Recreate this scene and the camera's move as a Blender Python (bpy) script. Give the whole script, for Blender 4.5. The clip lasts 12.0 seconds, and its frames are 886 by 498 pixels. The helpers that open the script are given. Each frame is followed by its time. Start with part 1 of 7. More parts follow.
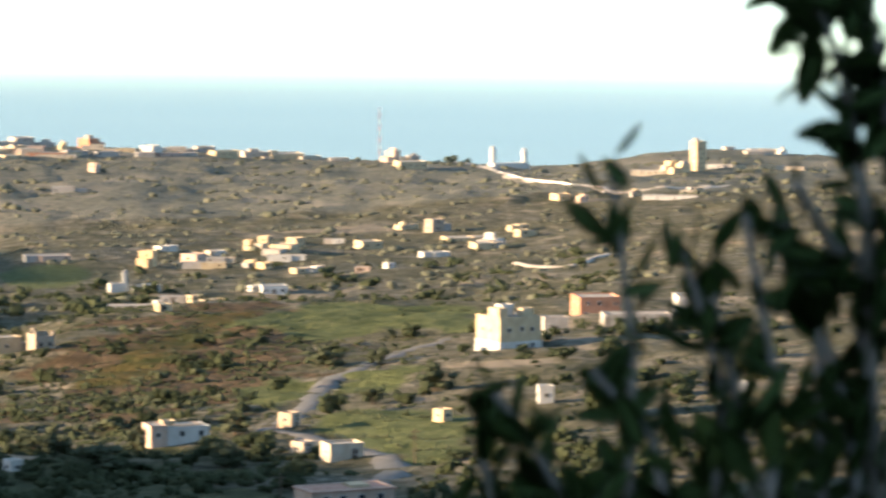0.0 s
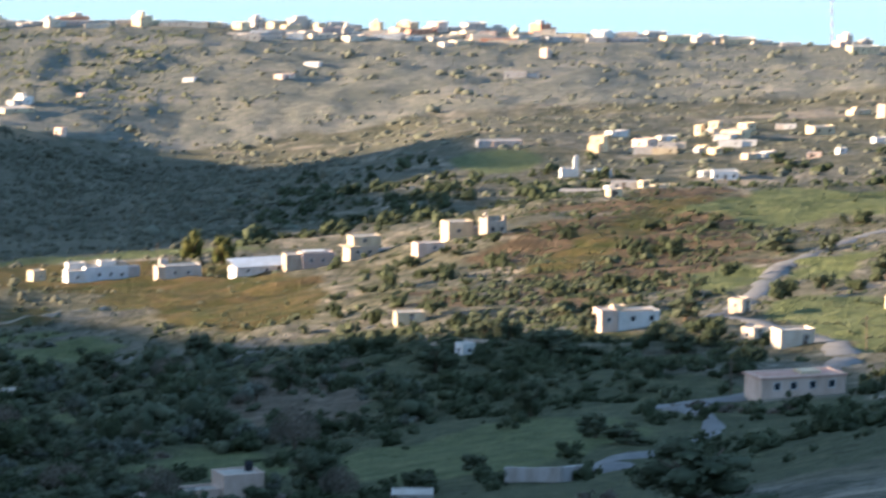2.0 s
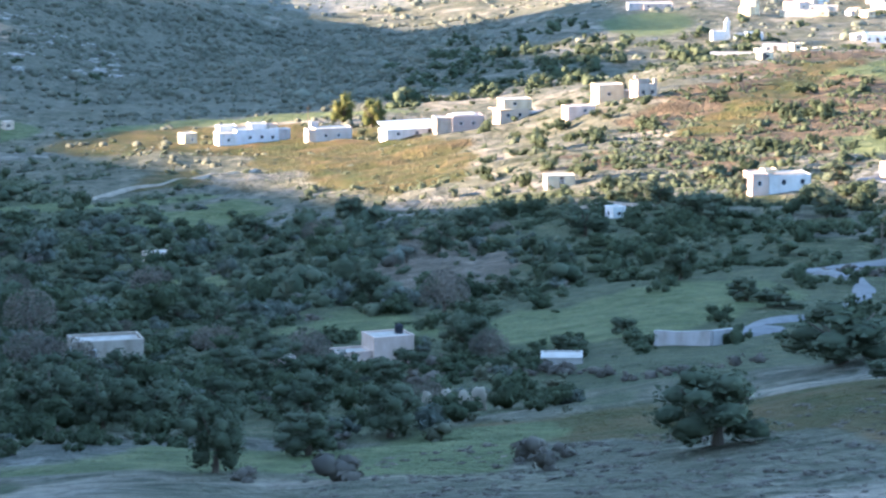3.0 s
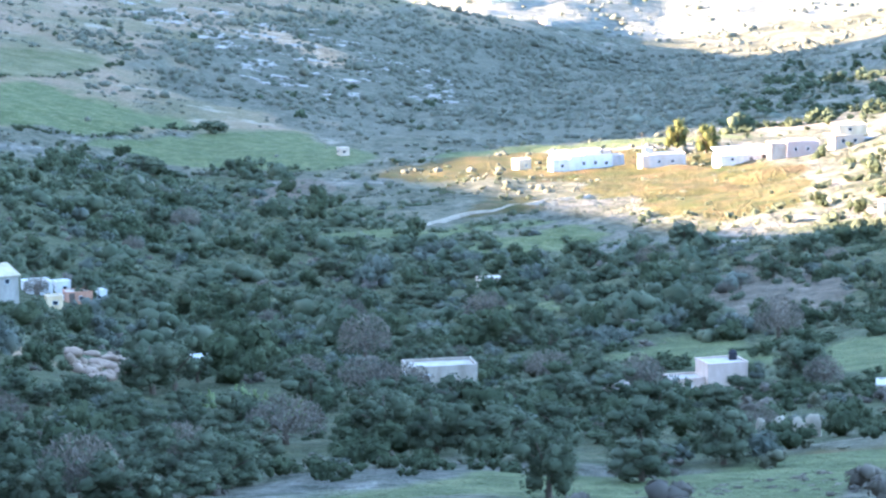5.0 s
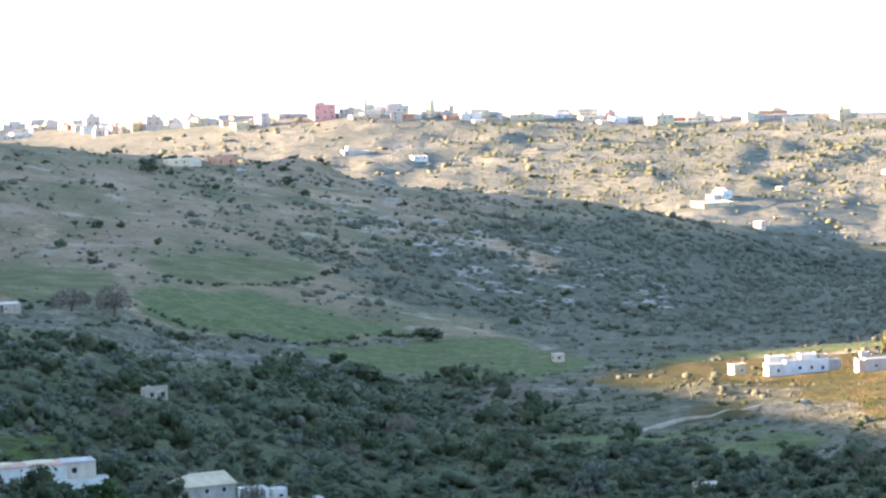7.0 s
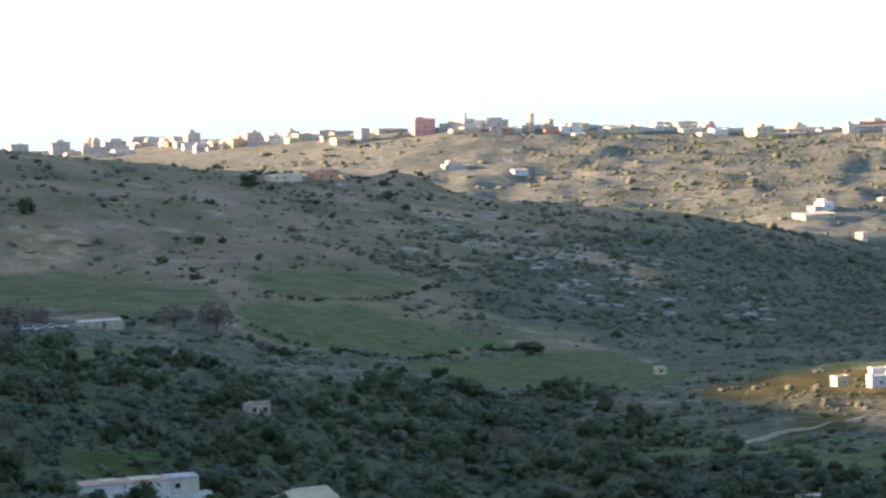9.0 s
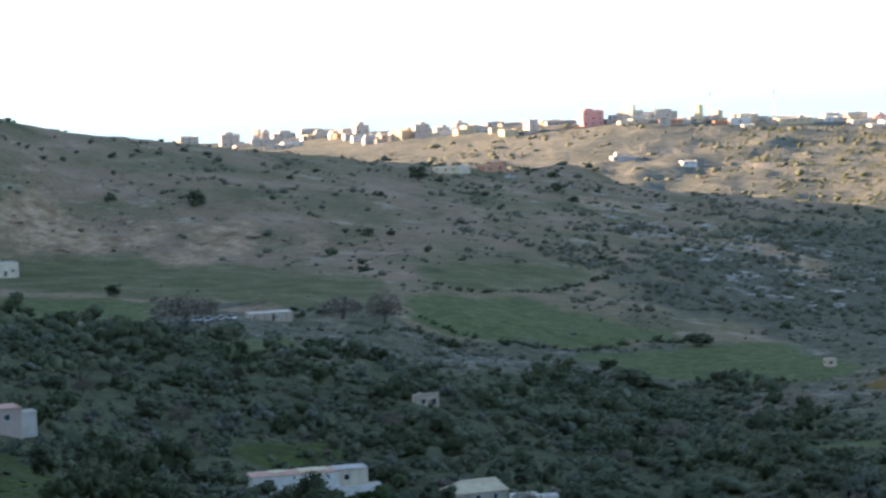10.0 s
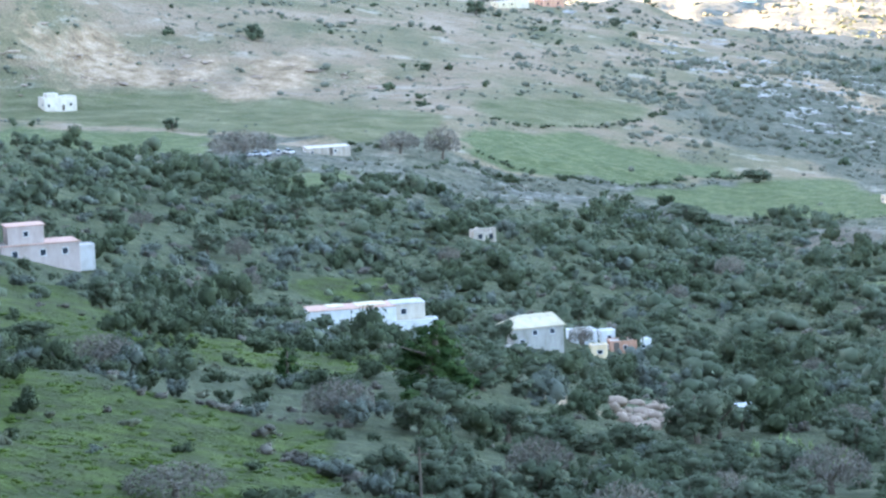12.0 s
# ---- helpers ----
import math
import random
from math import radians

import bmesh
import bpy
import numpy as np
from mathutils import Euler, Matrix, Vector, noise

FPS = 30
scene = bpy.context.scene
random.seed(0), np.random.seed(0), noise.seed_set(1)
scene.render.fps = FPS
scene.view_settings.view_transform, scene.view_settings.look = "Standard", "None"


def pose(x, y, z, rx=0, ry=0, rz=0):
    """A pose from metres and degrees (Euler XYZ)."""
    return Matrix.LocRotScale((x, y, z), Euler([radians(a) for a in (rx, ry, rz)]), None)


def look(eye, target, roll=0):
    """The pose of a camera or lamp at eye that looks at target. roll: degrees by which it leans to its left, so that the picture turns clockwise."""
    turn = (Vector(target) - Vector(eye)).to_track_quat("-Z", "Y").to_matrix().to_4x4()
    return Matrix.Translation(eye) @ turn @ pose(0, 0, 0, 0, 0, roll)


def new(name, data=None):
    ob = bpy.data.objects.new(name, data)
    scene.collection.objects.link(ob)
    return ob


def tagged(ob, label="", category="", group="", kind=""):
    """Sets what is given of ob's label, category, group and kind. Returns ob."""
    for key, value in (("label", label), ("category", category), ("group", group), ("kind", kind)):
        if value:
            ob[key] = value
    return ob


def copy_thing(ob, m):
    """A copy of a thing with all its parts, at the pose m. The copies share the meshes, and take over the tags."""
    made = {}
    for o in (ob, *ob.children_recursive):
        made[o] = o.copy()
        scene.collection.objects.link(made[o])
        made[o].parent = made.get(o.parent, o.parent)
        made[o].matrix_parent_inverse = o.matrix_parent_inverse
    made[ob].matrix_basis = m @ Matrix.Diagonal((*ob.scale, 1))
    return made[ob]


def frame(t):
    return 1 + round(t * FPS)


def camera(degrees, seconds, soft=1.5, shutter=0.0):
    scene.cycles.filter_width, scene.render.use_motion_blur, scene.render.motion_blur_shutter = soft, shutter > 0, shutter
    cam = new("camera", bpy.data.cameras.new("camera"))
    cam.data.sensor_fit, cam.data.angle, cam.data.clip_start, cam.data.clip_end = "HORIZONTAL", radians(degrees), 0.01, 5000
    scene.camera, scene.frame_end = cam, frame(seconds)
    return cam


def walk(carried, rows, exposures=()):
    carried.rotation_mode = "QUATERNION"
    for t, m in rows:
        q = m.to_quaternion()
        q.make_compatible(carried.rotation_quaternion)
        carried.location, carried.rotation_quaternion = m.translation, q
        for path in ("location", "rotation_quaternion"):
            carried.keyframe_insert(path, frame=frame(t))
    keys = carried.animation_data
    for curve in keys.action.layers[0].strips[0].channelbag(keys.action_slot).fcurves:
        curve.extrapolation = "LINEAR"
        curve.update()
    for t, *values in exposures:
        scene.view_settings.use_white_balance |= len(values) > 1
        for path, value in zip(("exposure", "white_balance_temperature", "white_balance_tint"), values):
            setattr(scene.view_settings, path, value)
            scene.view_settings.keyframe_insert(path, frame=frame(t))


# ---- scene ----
cam = camera(14.0, 12.0, soft=2.4, shutter=0.4)
cam.data.dof.use_dof, cam.data.dof.focus_distance, cam.data.dof.aperture_fstop = True, 700.0, 19.0
EYE = 200.0
# seconds, yaw to the left, pitch, roll
ROWS = [
    (0.0, 0.000, -5.306, 0.516),
    (0.5, 2.546, -5.362, 0.393),
    (1.0, 4.484, -5.403, 0.172),
    (1.5, 5.325, -5.861, 0.102),
    (2.0, 7.183, -7.154, -0.087),
    (2.5, 8.520, -8.450, -0.018),
    (2.7, 9.006, -9.183, -0.192),
    (4.3, 13.459, -9.294, -0.821),
    (4.5, 14.488, -8.959, -1.008),
    (5.0, 14.951, -8.845, -1.065),
    (5.5, 16.288, -8.157, -1.229),
    (6.0, 17.374, -6.938, -1.698),
    (6.5, 17.967, -6.004, -1.795),
    (6.7, 18.111, -5.723, -1.819),
    (8.3, 19.002, -5.157, -2.178),
    (8.5, 19.127, -5.165, -2.305),
    (9.0, 19.904, -5.205, -2.422),
    (9.5, 21.456, -5.212, -2.505),
    (10.0, 22.594, -5.216, -2.705),
    (10.5, 23.651, -6.626, -2.612),
    (11.0, 23.809, -7.153, -2.793),
    (11.5, 23.771, -7.374, -2.566),
    (12.0, 23.632, -7.792, -2.594),
]
walk(cam, [(t, pose(-0.03 * min(t, 1.5) / 1.5, 0, EYE, 90 + pitch, 0, yaw) @ pose(0, 0, 0, 0, 0, roll)) for t, yaw, pitch, roll in ROWS],
     [(0.0, 2.4, 5900, 9), (1.5, 2.25, 5800, 9), (2.0, 2.8, 5350, 12), (2.7, 3.75, 5050, 14), (4.3, 4.7, 4950, 16), (5.0, 4.95, 5150, 18), (5.5, 4.98, 5350, 20), (6.5, 4.45, 5700, 18),
      (8.3, 3.05, 5900, 17), (10.0, 3.05, 5900, 17), (10.5, 3.35, 5850, 17), (11.0, 4.05, 5850, 18), (11.5, 4.45, 5850, 19), (12.0, 4.98, 5900, 20)])

# ---- daylight: a low evening sun from the west ----
SUN_AZ, SUN_EL = 104.0, 10.5
world = bpy.data.worlds.new("world")
scene.world = world
world.use_nodes = True
nt = world.node_tree
sky = nt.nodes.new("ShaderNodeTexSky")
sky.sky_type, sky.sun_disc, sky.sun_elevation, sky.sun_rotation = "NISHITA", False, radians(SUN_EL), radians(-SUN_AZ)
sky.altitude, sky.air_density, sky.dust_density, sky.ozone_density = 200, 1.0, 0.7, 1.0
nt.nodes["Background"].inputs[1].default_value = 0.103
coord, shift = nt.nodes.new("ShaderNodeTexCoord"), nt.nodes.new("ShaderNodeMapping")
shift.inputs["Location"].default_value = (0, 0, 0.1)  # the sea's far edge lies a little under the level of the eye
nt.links.new(coord.outputs["Generated"], shift.inputs["Vector"])
nt.links.new(shift.outputs[0], sky.inputs[0])
nt.links.new(sky.outputs[0], nt.nodes["Background"].inputs[0])
to_sun = Vector((-math.sin(radians(SUN_AZ)) * math.cos(radians(SUN_EL)), math.cos(radians(SUN_AZ)) * math.cos(radians(SUN_EL)), math.sin(radians(SUN_EL))))
sun = new("sun", bpy.data.lights.new("sun", "SUN"))
sun.data.energy, sun.data.angle, sun.data.color = 4.6, radians(0.6), (1.0, 0.7, 0.42)
sun.matrix_world = look(to_sun * 3000, (0, 0, 0))

# ---- the land: ridge and valley lines as (bearing, distance, height), seen from the terrace ----
NEAR_SLOPE = [(-9, 156, 161.0), (33, 156, 161.0)]
NEAR_LIP = [(-9, 377, 135.0), (-2, 351, 138.9), (2, 299, 141.5), (5, 254, 145.4), (9.3, 280, 138.9), (12, 292, 136.3), (15, 312, 133.7), (18, 325, 131.1),
            (22.6, 325, 133.1), (25.5, 286, 141.5), (30, 286, 145.4), (33, 286, 148.0)]
LOWER_VALLEY = [(-9, 520, 120.7), (-1, 488, 119.4), (2.9, 442, 120.7), (5.6, 390, 125.9), (10.5, 416, 118.1), (15.5, 429, 118.1), (20, 429, 118.1),
                (24, 429, 127.2), (26, 416, 128.5), (30.3, 468, 129.8), (33, 468, 133.7)]
VALLEY = [(-9, 624, 112.9), (-6, 624, 111.6), (0.8, 592, 108.3), (4.2, 650, 102.5), (7.5, 650, 99.9), (10.5, 676, 93.4), (14.4, 650, 89.5),
          (19, 624, 89.5), (22.3, 624, 97.3), (25, 624, 101.2), (27.6, 624, 109.0), (30, 624, 118.1), (33, 624, 124.6)]
SPUR = [(-9, 806, 105.1), (-6.5, 806, 103.8), (-1.1, 845, 96.7), (1.6, 845, 92.1), (4.5, 845, 89.5), (7, 845, 87.5), (10.3, 832, 79.1),
        (12.5, 832, 75.2), (14.5, 832, 75.2), (17.1, 845, 73.9), (19, 897, 68.7), (21.7, 897, 83.0), (24.4, 884, 93.4), (28, 845, 105.1), (30.7, 780, 120.7), (33, 780, 129.8)]
MID_CREST = [(-9, 1030, 91.8), (-6.4, 1030, 91.8), (-4.7, 1030, 86.7), (-2.8, 1054, 86.9), (-0.5, 1145, 76.0), (2, 1145, 77.4), (3.3, 1110, 80.6), (4.4, 1090, 81.0), (6.5, 994, 83.2),
             (8.4, 1006, 71.0), (10.2, 1090, 62.8), (12.9, 1090, 59.6), (15.2, 1090, 58.9), (17.6, 1042, 62.4), (19, 1030, 59.7), (20.6, 1090, 66.6),
             (23, 1030, 76.4), (24.4, 1006, 86.5), (26.6, 1030, 89.3), (29, 1090, 88.4), (33, 1090, 88.4)]
HOLLOW = [(-9, 1255, 80.8), (-6.4, 1255, 79.5), (-4.7, 1255, 78.3), (-2.8, 1255, 72.0), (-0.5, 1277, 59.8), (2, 1255, 56.9), (4.4, 1255, 56.9), (6.5, 1255, 56.9),
          (8.4, 1255, 54.4), (10, 1255, 49.4), (13, 1255, 46.9), (15.2, 1255, 49.4), (16.4, 1255, 54.4), (18.7, 1255, 63.2), (20.6, 1255, 73.2), (23.2, 1255, 80.8), (29.7, 1255, 84.5), (33, 1255, 87.0)]
VILLAGE = [(-9, 1475, 72.2), (-6.4, 1475, 70.9), (-2.4, 1475, 57.4), (-0.1, 1475, 52.5), (2.7, 1420, 51.8), (5.1, 1420, 51.8), (6.6, 1475, 51.3), (9, 1475, 42.7),
           (12, 1475, 35.3), (14.2, 1475, 39.0), (16, 1475, 55.0), (18.7, 1475, 67.2), (21.2, 1475, 79.5), (23.2, 1453, 89.2), (25, 1420, 97.5), (28.5, 1398, 110.9), (30.5, 1343, 127.9), (33, 1321, 140.2)]
LONG_HILL = [(-9, 1735, 62.4), (-6.4, 1735, 62.4), (-2.4, 1735, 50.4), (-0.1, 1735, 44.4), (3, 1735, 43.3), (6.6, 1735, 44.4), (9, 1735, 25.3), (12, 1755, 15.0),
             (13.3, 1768, 32.6), (16, 1735, 54.0), (18.7, 1683, 66.6), (21.2, 1683, 79.8), (24.9, 1579, 100.4), (28.4, 1527, 116.9), (30.5, 1431, 137.1), (33, 1387, 150.5)]
COAST_FOOT = [(-9, 1940, 54.8), (-6.4, 1940, 54.8), (-1, 1940, 48.1), (2.6, 1900, 37.9), (7, 1900, 32.4), (8.8, 1867, 22.4), (11.5, 1900, 14.5), (13.8, 1940, 28.2), (16, 1900, 18.9), (21, 1900, 21.2), (33, 1900, 32.4)]
COAST_SLOPE = [(-9, 2223, 41.2), (0, 2223, 37.0), (2.6, 2223, 34.9), (7, 2180, 37.3), (12, 2180, 37.3), (16, 2180, 38.4), (21, 2180, 42.6), (26, 2309, 40.5), (33, 2309, 40.5)]
COAST_CREST = [(-9, 2520, 36.4), (-5.5, 2520, 33.3), (-4.4, 2520, 39.7), (-3.3, 2520, 35.8), (-1.9, 2480, 24.7), (-0.1, 2460, 31.2), (2.2, 2460, 32.1), (4.3, 2480, 37.1), (7, 2480, 39.5), (9.7, 2480, 41.6), (11.5, 2480, 47.3), (13.4, 2460, 48.6), (15.2, 2460, 47.9), (17, 2460, 54.0), (18.8, 2460, 56.9), (20.1, 2460, 58.0), (21.1, 2480, 53.3), (22.4, 2550, 49.2), (23.3, 2600, 44.7), (24.6, 2700, 41.8), (25.7, 2780, 31.9), (26.6, 2820, 36.6), (33, 2880, 33.8)]
COAST_BACK = [(-9, 2670, 23.5), (-4.4, 2670, 21.5), (-3, 2670, 13.0), (-1.9, 2650, 9.0), (-0.1, 2620, 10.0), (2.2, 2610, 18.0), (9.7, 2630, 28.5), (15.2, 2610, 32.5), (20.1, 2610, 44.0), (23.3, 2750, 33.4), (26.6, 2970, 22.0), (33, 3030, 22.0)]
COAST_EDGE = [(-9, 3000, -14.0), (33, 3300, -14.0)]
LINES = [[(-9, 4, 198.2), (33, 4, 198.2)], NEAR_SLOPE, NEAR_LIP, LOWER_VALLEY, VALLEY, SPUR, MID_CREST, HOLLOW, VILLAGE, LONG_HILL, COAST_FOOT,
         COAST_SLOPE, COAST_CREST, COAST_BACK, COAST_EDGE]


def smooth_along(line, col, az):
    """Piecewise line through the control points, rounded off over a degree and a half."""
    a = np.array([p[0] for p in line], float)
    v = np.array([p[col] for p in line], float)
    return sum(w * np.interp(az + o, a, v) for o, w in ((-0.9, 0.12), (-0.45, 0.22), (0, 0.32), (0.45, 0.22), (0.9, 0.12)))


def waves(x, y, size, seed):
    """Cheap rolling relief of about the given size, -1 to 1."""
    rng = np.random.RandomState(seed)
    out = 0 * x
    for k in range(7):
        a, p = rng.uniform(0, math.pi), rng.uniform(0, 6.28)
        q = 6.283 / size * rng.uniform(0.6, 1.7)
        out = out + np.sin(q * (x * math.cos(a) + y * math.sin(a)) + p + 1.3 * np.sin(q * 0.6 * (y * math.cos(a) - x * math.sin(a)) + 2 * p))
    return out / 4.2


def terrace_step(x, y, r):
    """Where a place lies between two terrace banks, 0 to 1, the bank being the last quarter."""
    return np.mod(r / 21 + 1.1 * waves(x, y, 170, 65) + 0.35 * waves(x, y, 60, 66), 1)


def land(x, y):
    """Height of the ground at x, y (arrays)."""
    x, y = np.asarray(x, float), np.asarray(y, float)
    r = np.hypot(x, y).clip(4, None)
    bearing = np.degrees(np.arctan2(-x, y))
    az = bearing.clip(-9, 33)
    R = np.stack([smooth_along(l, 1, az) for l in LINES])
    Z = np.stack([smooth_along(l, 2, az) for l in LINES])
    n = len(LINES)
    # slopes at the lines, limited so that crests stay crests (monotone cubic)
    D = (Z[1:] - Z[:-1]) / (R[1:] - R[:-1])
    M = np.zeros_like(Z)
    M[0], M[-1] = D[0], D[-1]
    same = D[:-1] * D[1:] > 0
    M[1:-1] = np.where(same, 2 * D[:-1] * D[1:] / np.where(same, D[:-1] + D[1:], 1), 0)
    z = Z[-1] + 0 * r
    z = np.where(r <= R[0], Z[0], z)
    for k in range(n - 1):
        h = R[k + 1] - R[k]
        t = ((r - R[k]) / h).clip(0, 1)
        seg = ((2 * t**3 - 3 * t**2 + 1) * Z[k] + (t**3 - 2 * t**2 + t) * h * M[k] + (3 * t**2 - 2 * t**3) * Z[k + 1] + (t**3 - t**2) * h * M[k + 1])
        z = np.where((r > R[k]) & (r <= R[k + 1]), seg, z)
    rough = np.interp(r, [0, 60, 250, 900, 2600, 3000], [0, 0.1, 0.6, 1.1, 1.3, 0])
    z = z + rough * (0.9 * waves(x, y, 95, 3) + 0.55 * waves(x, y, 38, 5) + 0.42 * waves(x, y, 15, 8))
    # old terraces on the rounded hill and below the farm
    worked = np.clip((r - 560) / 60, 0, 1) * np.clip((1120 - r) / 60, 0, 1) * np.clip((bearing + 6) / 2, 0, 1) * np.clip((16 - bearing) / 2, 0, 1)
    step = terrace_step(x, y, r)
    z = z + worked * (0.55 + 0.45 * np.clip(waves(x, y, 150, 71) * 2, -1, 1)) * 1.5 * (np.where(step < 0.75, 0.5 - step / 0.75, (step - 0.75) / 0.25 - 0.5))
    # a rounded knoll behind the crest of the long hill
    z = z + 9.0 * np.exp(-((bearing - 20.5) / 0.75) ** 2 - ((r - 1740) / 60) ** 2)
    # gullies on the coast slope and the long hill
    far = np.interp(r, [1750, 1950, 2250, 2470], [0, 1, 1, 0])
    z = z - far * (2.6 * np.abs(waves(x * 1.3, y * 0.6, 150, 11)) + 2.2 * np.abs(waves(x * 1.2, y, 60, 14))) + far * 2.2
    # high ground added west of the valley, unseen past the view's edge, to cast shade
    west = np.clip((bearing - 33.5) / 7.5, 0, 1) * np.clip((150 - bearing) / 40, 0, 1)
    west = west * west * (3 - 2 * west) * np.clip((r - 40) / 240, 0, 1)
    top = np.interp(y, SHADE_RIDGE_Y, SHADE_RIDGE_TOP)
    z = z * (1 - west) + west * np.maximum(z, top * np.interp(r, [0, 150, 420, 2200, 3000], [1, 1, 1, 0.9, -0.1]))
    # the hillside behind the terrace
    back = np.clip((np.abs(bearing) - 75) / 60, 0, 1) * (1 - west)
    back = back * back * (3 - 2 * back)
    return z * (1 - back) + back * (198.2 + 0.12 * np.clip(r - 6, 0, 700) * np.interp(r, [0, 700, 2500, 3000], [1, 1, 0.3, -2.5]))


# profile of the unseen western ridge, set by where its shadow should fall
SHADE_RIDGE_Y = (-600, 0, 260, 400, 432, 487, 525, 560, 609, 660, 740, 870, 983, 1025, 1060, 1100, 1181, 1230, 1392, 1653, 2175)
SHADE_RIDGE_TOP = (300, 285, 240, 204, 189, 190, 190, 180, 173, 168, 165, 161, 182, 208, 221, 222, 219, 245, 262, 150, 90)


def spot(bearing, dist, up=0.0):
    """The place on the ground at a bearing (degrees to the left of north) and a distance from the terrace."""
    x, y = -dist * math.sin(radians(bearing)), dist * math.cos(radians(bearing))
    return Vector((x, y, float(land(np.array([x]), np.array([y]))[0]) + up))
# ---- end of land ----


# ---- helpers for building ----
def part(name, bm, material, parent, label=""):
    """One mesh object under a thing or a part."""
    me = bpy.data.meshes.new(name)
    if isinstance(bm, bmesh.types.BMesh):
        bm.to_mesh(me)
        bm.free()
    else:
        me = bm
    ob = new(name, me)
    if material and not me.materials:
        me.materials.append(material)
    ob.parent = parent
    return tagged(ob, label)


def box(bm, x0, x1, y0, y1, z0, z1):
    v = [bm.verts.new((x, y, z)) for z in (z0, z1) for x, y in ((x0, y0), (x1, y0), (x1, y1), (x0, y1))]
    for f in ((3, 2, 1, 0), (4, 5, 6, 7), (0, 1, 5, 4), (1, 2, 6, 5), (2, 3, 7, 6), (3, 0, 4, 7)):
        bm.faces.new([v[i] for i in f])


def mesh_from(name, verts, faces, smooth=False):
    """A mesh from numpy arrays: verts (n, 3), faces (m, k)."""
    me = bpy.data.meshes.new(name)
    k = faces.shape[1]
    me.vertices.add(len(verts))
    me.vertices.foreach_set("co", np.asarray(verts, np.float32).ravel())
    me.loops.add(faces.size)
    me.loops.foreach_set("vertex_index", np.asarray(faces, np.int32).ravel())
    me.polygons.add(len(faces))
    me.polygons.foreach_set("loop_start", np.arange(0, faces.size, k, dtype=np.int32))
    if smooth:
        me.polygons.foreach_set("use_smooth", np.ones(len(faces), bool))
    me.update(calc_edges=True)
    return me


class Mat:
    """A node material under construction."""

    def __init__(self, name, rough=0.9, metal=0.0):
        self.m = bpy.data.materials.new(name)
        self.m.use_nodes = True
        self.t = self.m.node_tree
        self.b = self.t.nodes["Principled BSDF"]
        self.b.inputs["Roughness"].default_value = rough
        self.b.inputs["Metallic"].default_value = metal
        self.b.inputs["Specular IOR Level"].default_value = 0.03
        self.pos = self.t.nodes.new("ShaderNodeNewGeometry")

    def noise(self, size, detail=3.0, rough=0.6, stretch=(1, 1, 1)):
        """World-space noise whose features are about size metres."""
        mp = self.t.nodes.new("ShaderNodeMapping")
        mp.inputs["Scale"].default_value = [s / size for s in stretch]
        n = self.t.nodes.new("ShaderNodeTexNoise")
        n.inputs["Scale"].default_value, n.inputs["Detail"].default_value, n.inputs["Roughness"].default_value = 1.0, detail, rough
        self.t.links.new(self.pos.outputs["Position"], mp.inputs["Vector"])
        self.t.links.new(mp.outputs[0], n.inputs["Vector"])
        return n.outputs["Fac"]

    def ramp(self, fac, *stops):
        r = self.t.nodes.new("ShaderNodeValToRGB")
        e = r.color_ramp.elements
        while len(e) < len(stops):
            e.new(0.5)
        for el, (p, c) in zip(e, stops):
            el.position, el.color = p, (*c, 1) if len(c) == 3 else c
        self.t.links.new(fac, r.inputs[0])
        return r.outputs[0]

    def grey(self, fac, lo, hi):
        return self.ramp(fac, (lo, (0, 0, 0)), (hi, (1, 1, 1)))

    def mix(self, fac, a, b, how="MIX"):
        n = self.t.nodes.new("ShaderNodeMix")
        n.data_type, n.blend_type = "RGBA", how
        for sock, v in ((n.inputs[0], fac), (n.inputs[6], a), (n.inputs[7], b)):
            if isinstance(v, bpy.types.NodeSocket):
                self.t.links.new(v, sock)
            else:
                sock.default_value = v if isinstance(v, (int, float)) else (*v, 1)
        return n.outputs[2]

    def maths(self, op, a, b):
        n = self.t.nodes.new("ShaderNodeMath")
        n.operation = op
        for sock, v in ((n.inputs[0], a), (n.inputs[1], b)):
            if isinstance(v, bpy.types.NodeSocket):
                self.t.links.new(v, sock)
            else:
                sock.default_value = v
        return n.outputs[0]

    def attr(self, name, out="Fac"):
        n = self.t.nodes.new("ShaderNodeAttribute")
        n.attribute_name = name
        return n.outputs[out]

    def island(self):
        return self.pos.outputs["Random Per Island"]

    def each(self):
        return self.t.nodes.new("ShaderNodeObjectInfo").outputs["Random"]

    def bump(self, height, dist, strength=1.0):
        n = self.t.nodes.new("ShaderNodeBump")
        n.inputs["Distance"].default_value, n.inputs["Strength"].default_value = dist, strength
        self.t.links.new(height, n.inputs["Height"])
        self.t.links.new(n.outputs[0], self.b.inputs["Normal"])
        return self

    def colour(self, c):
        self.t.links.new(c, self.b.inputs["Base Color"])
        return self

    def done(self):
        return self.m


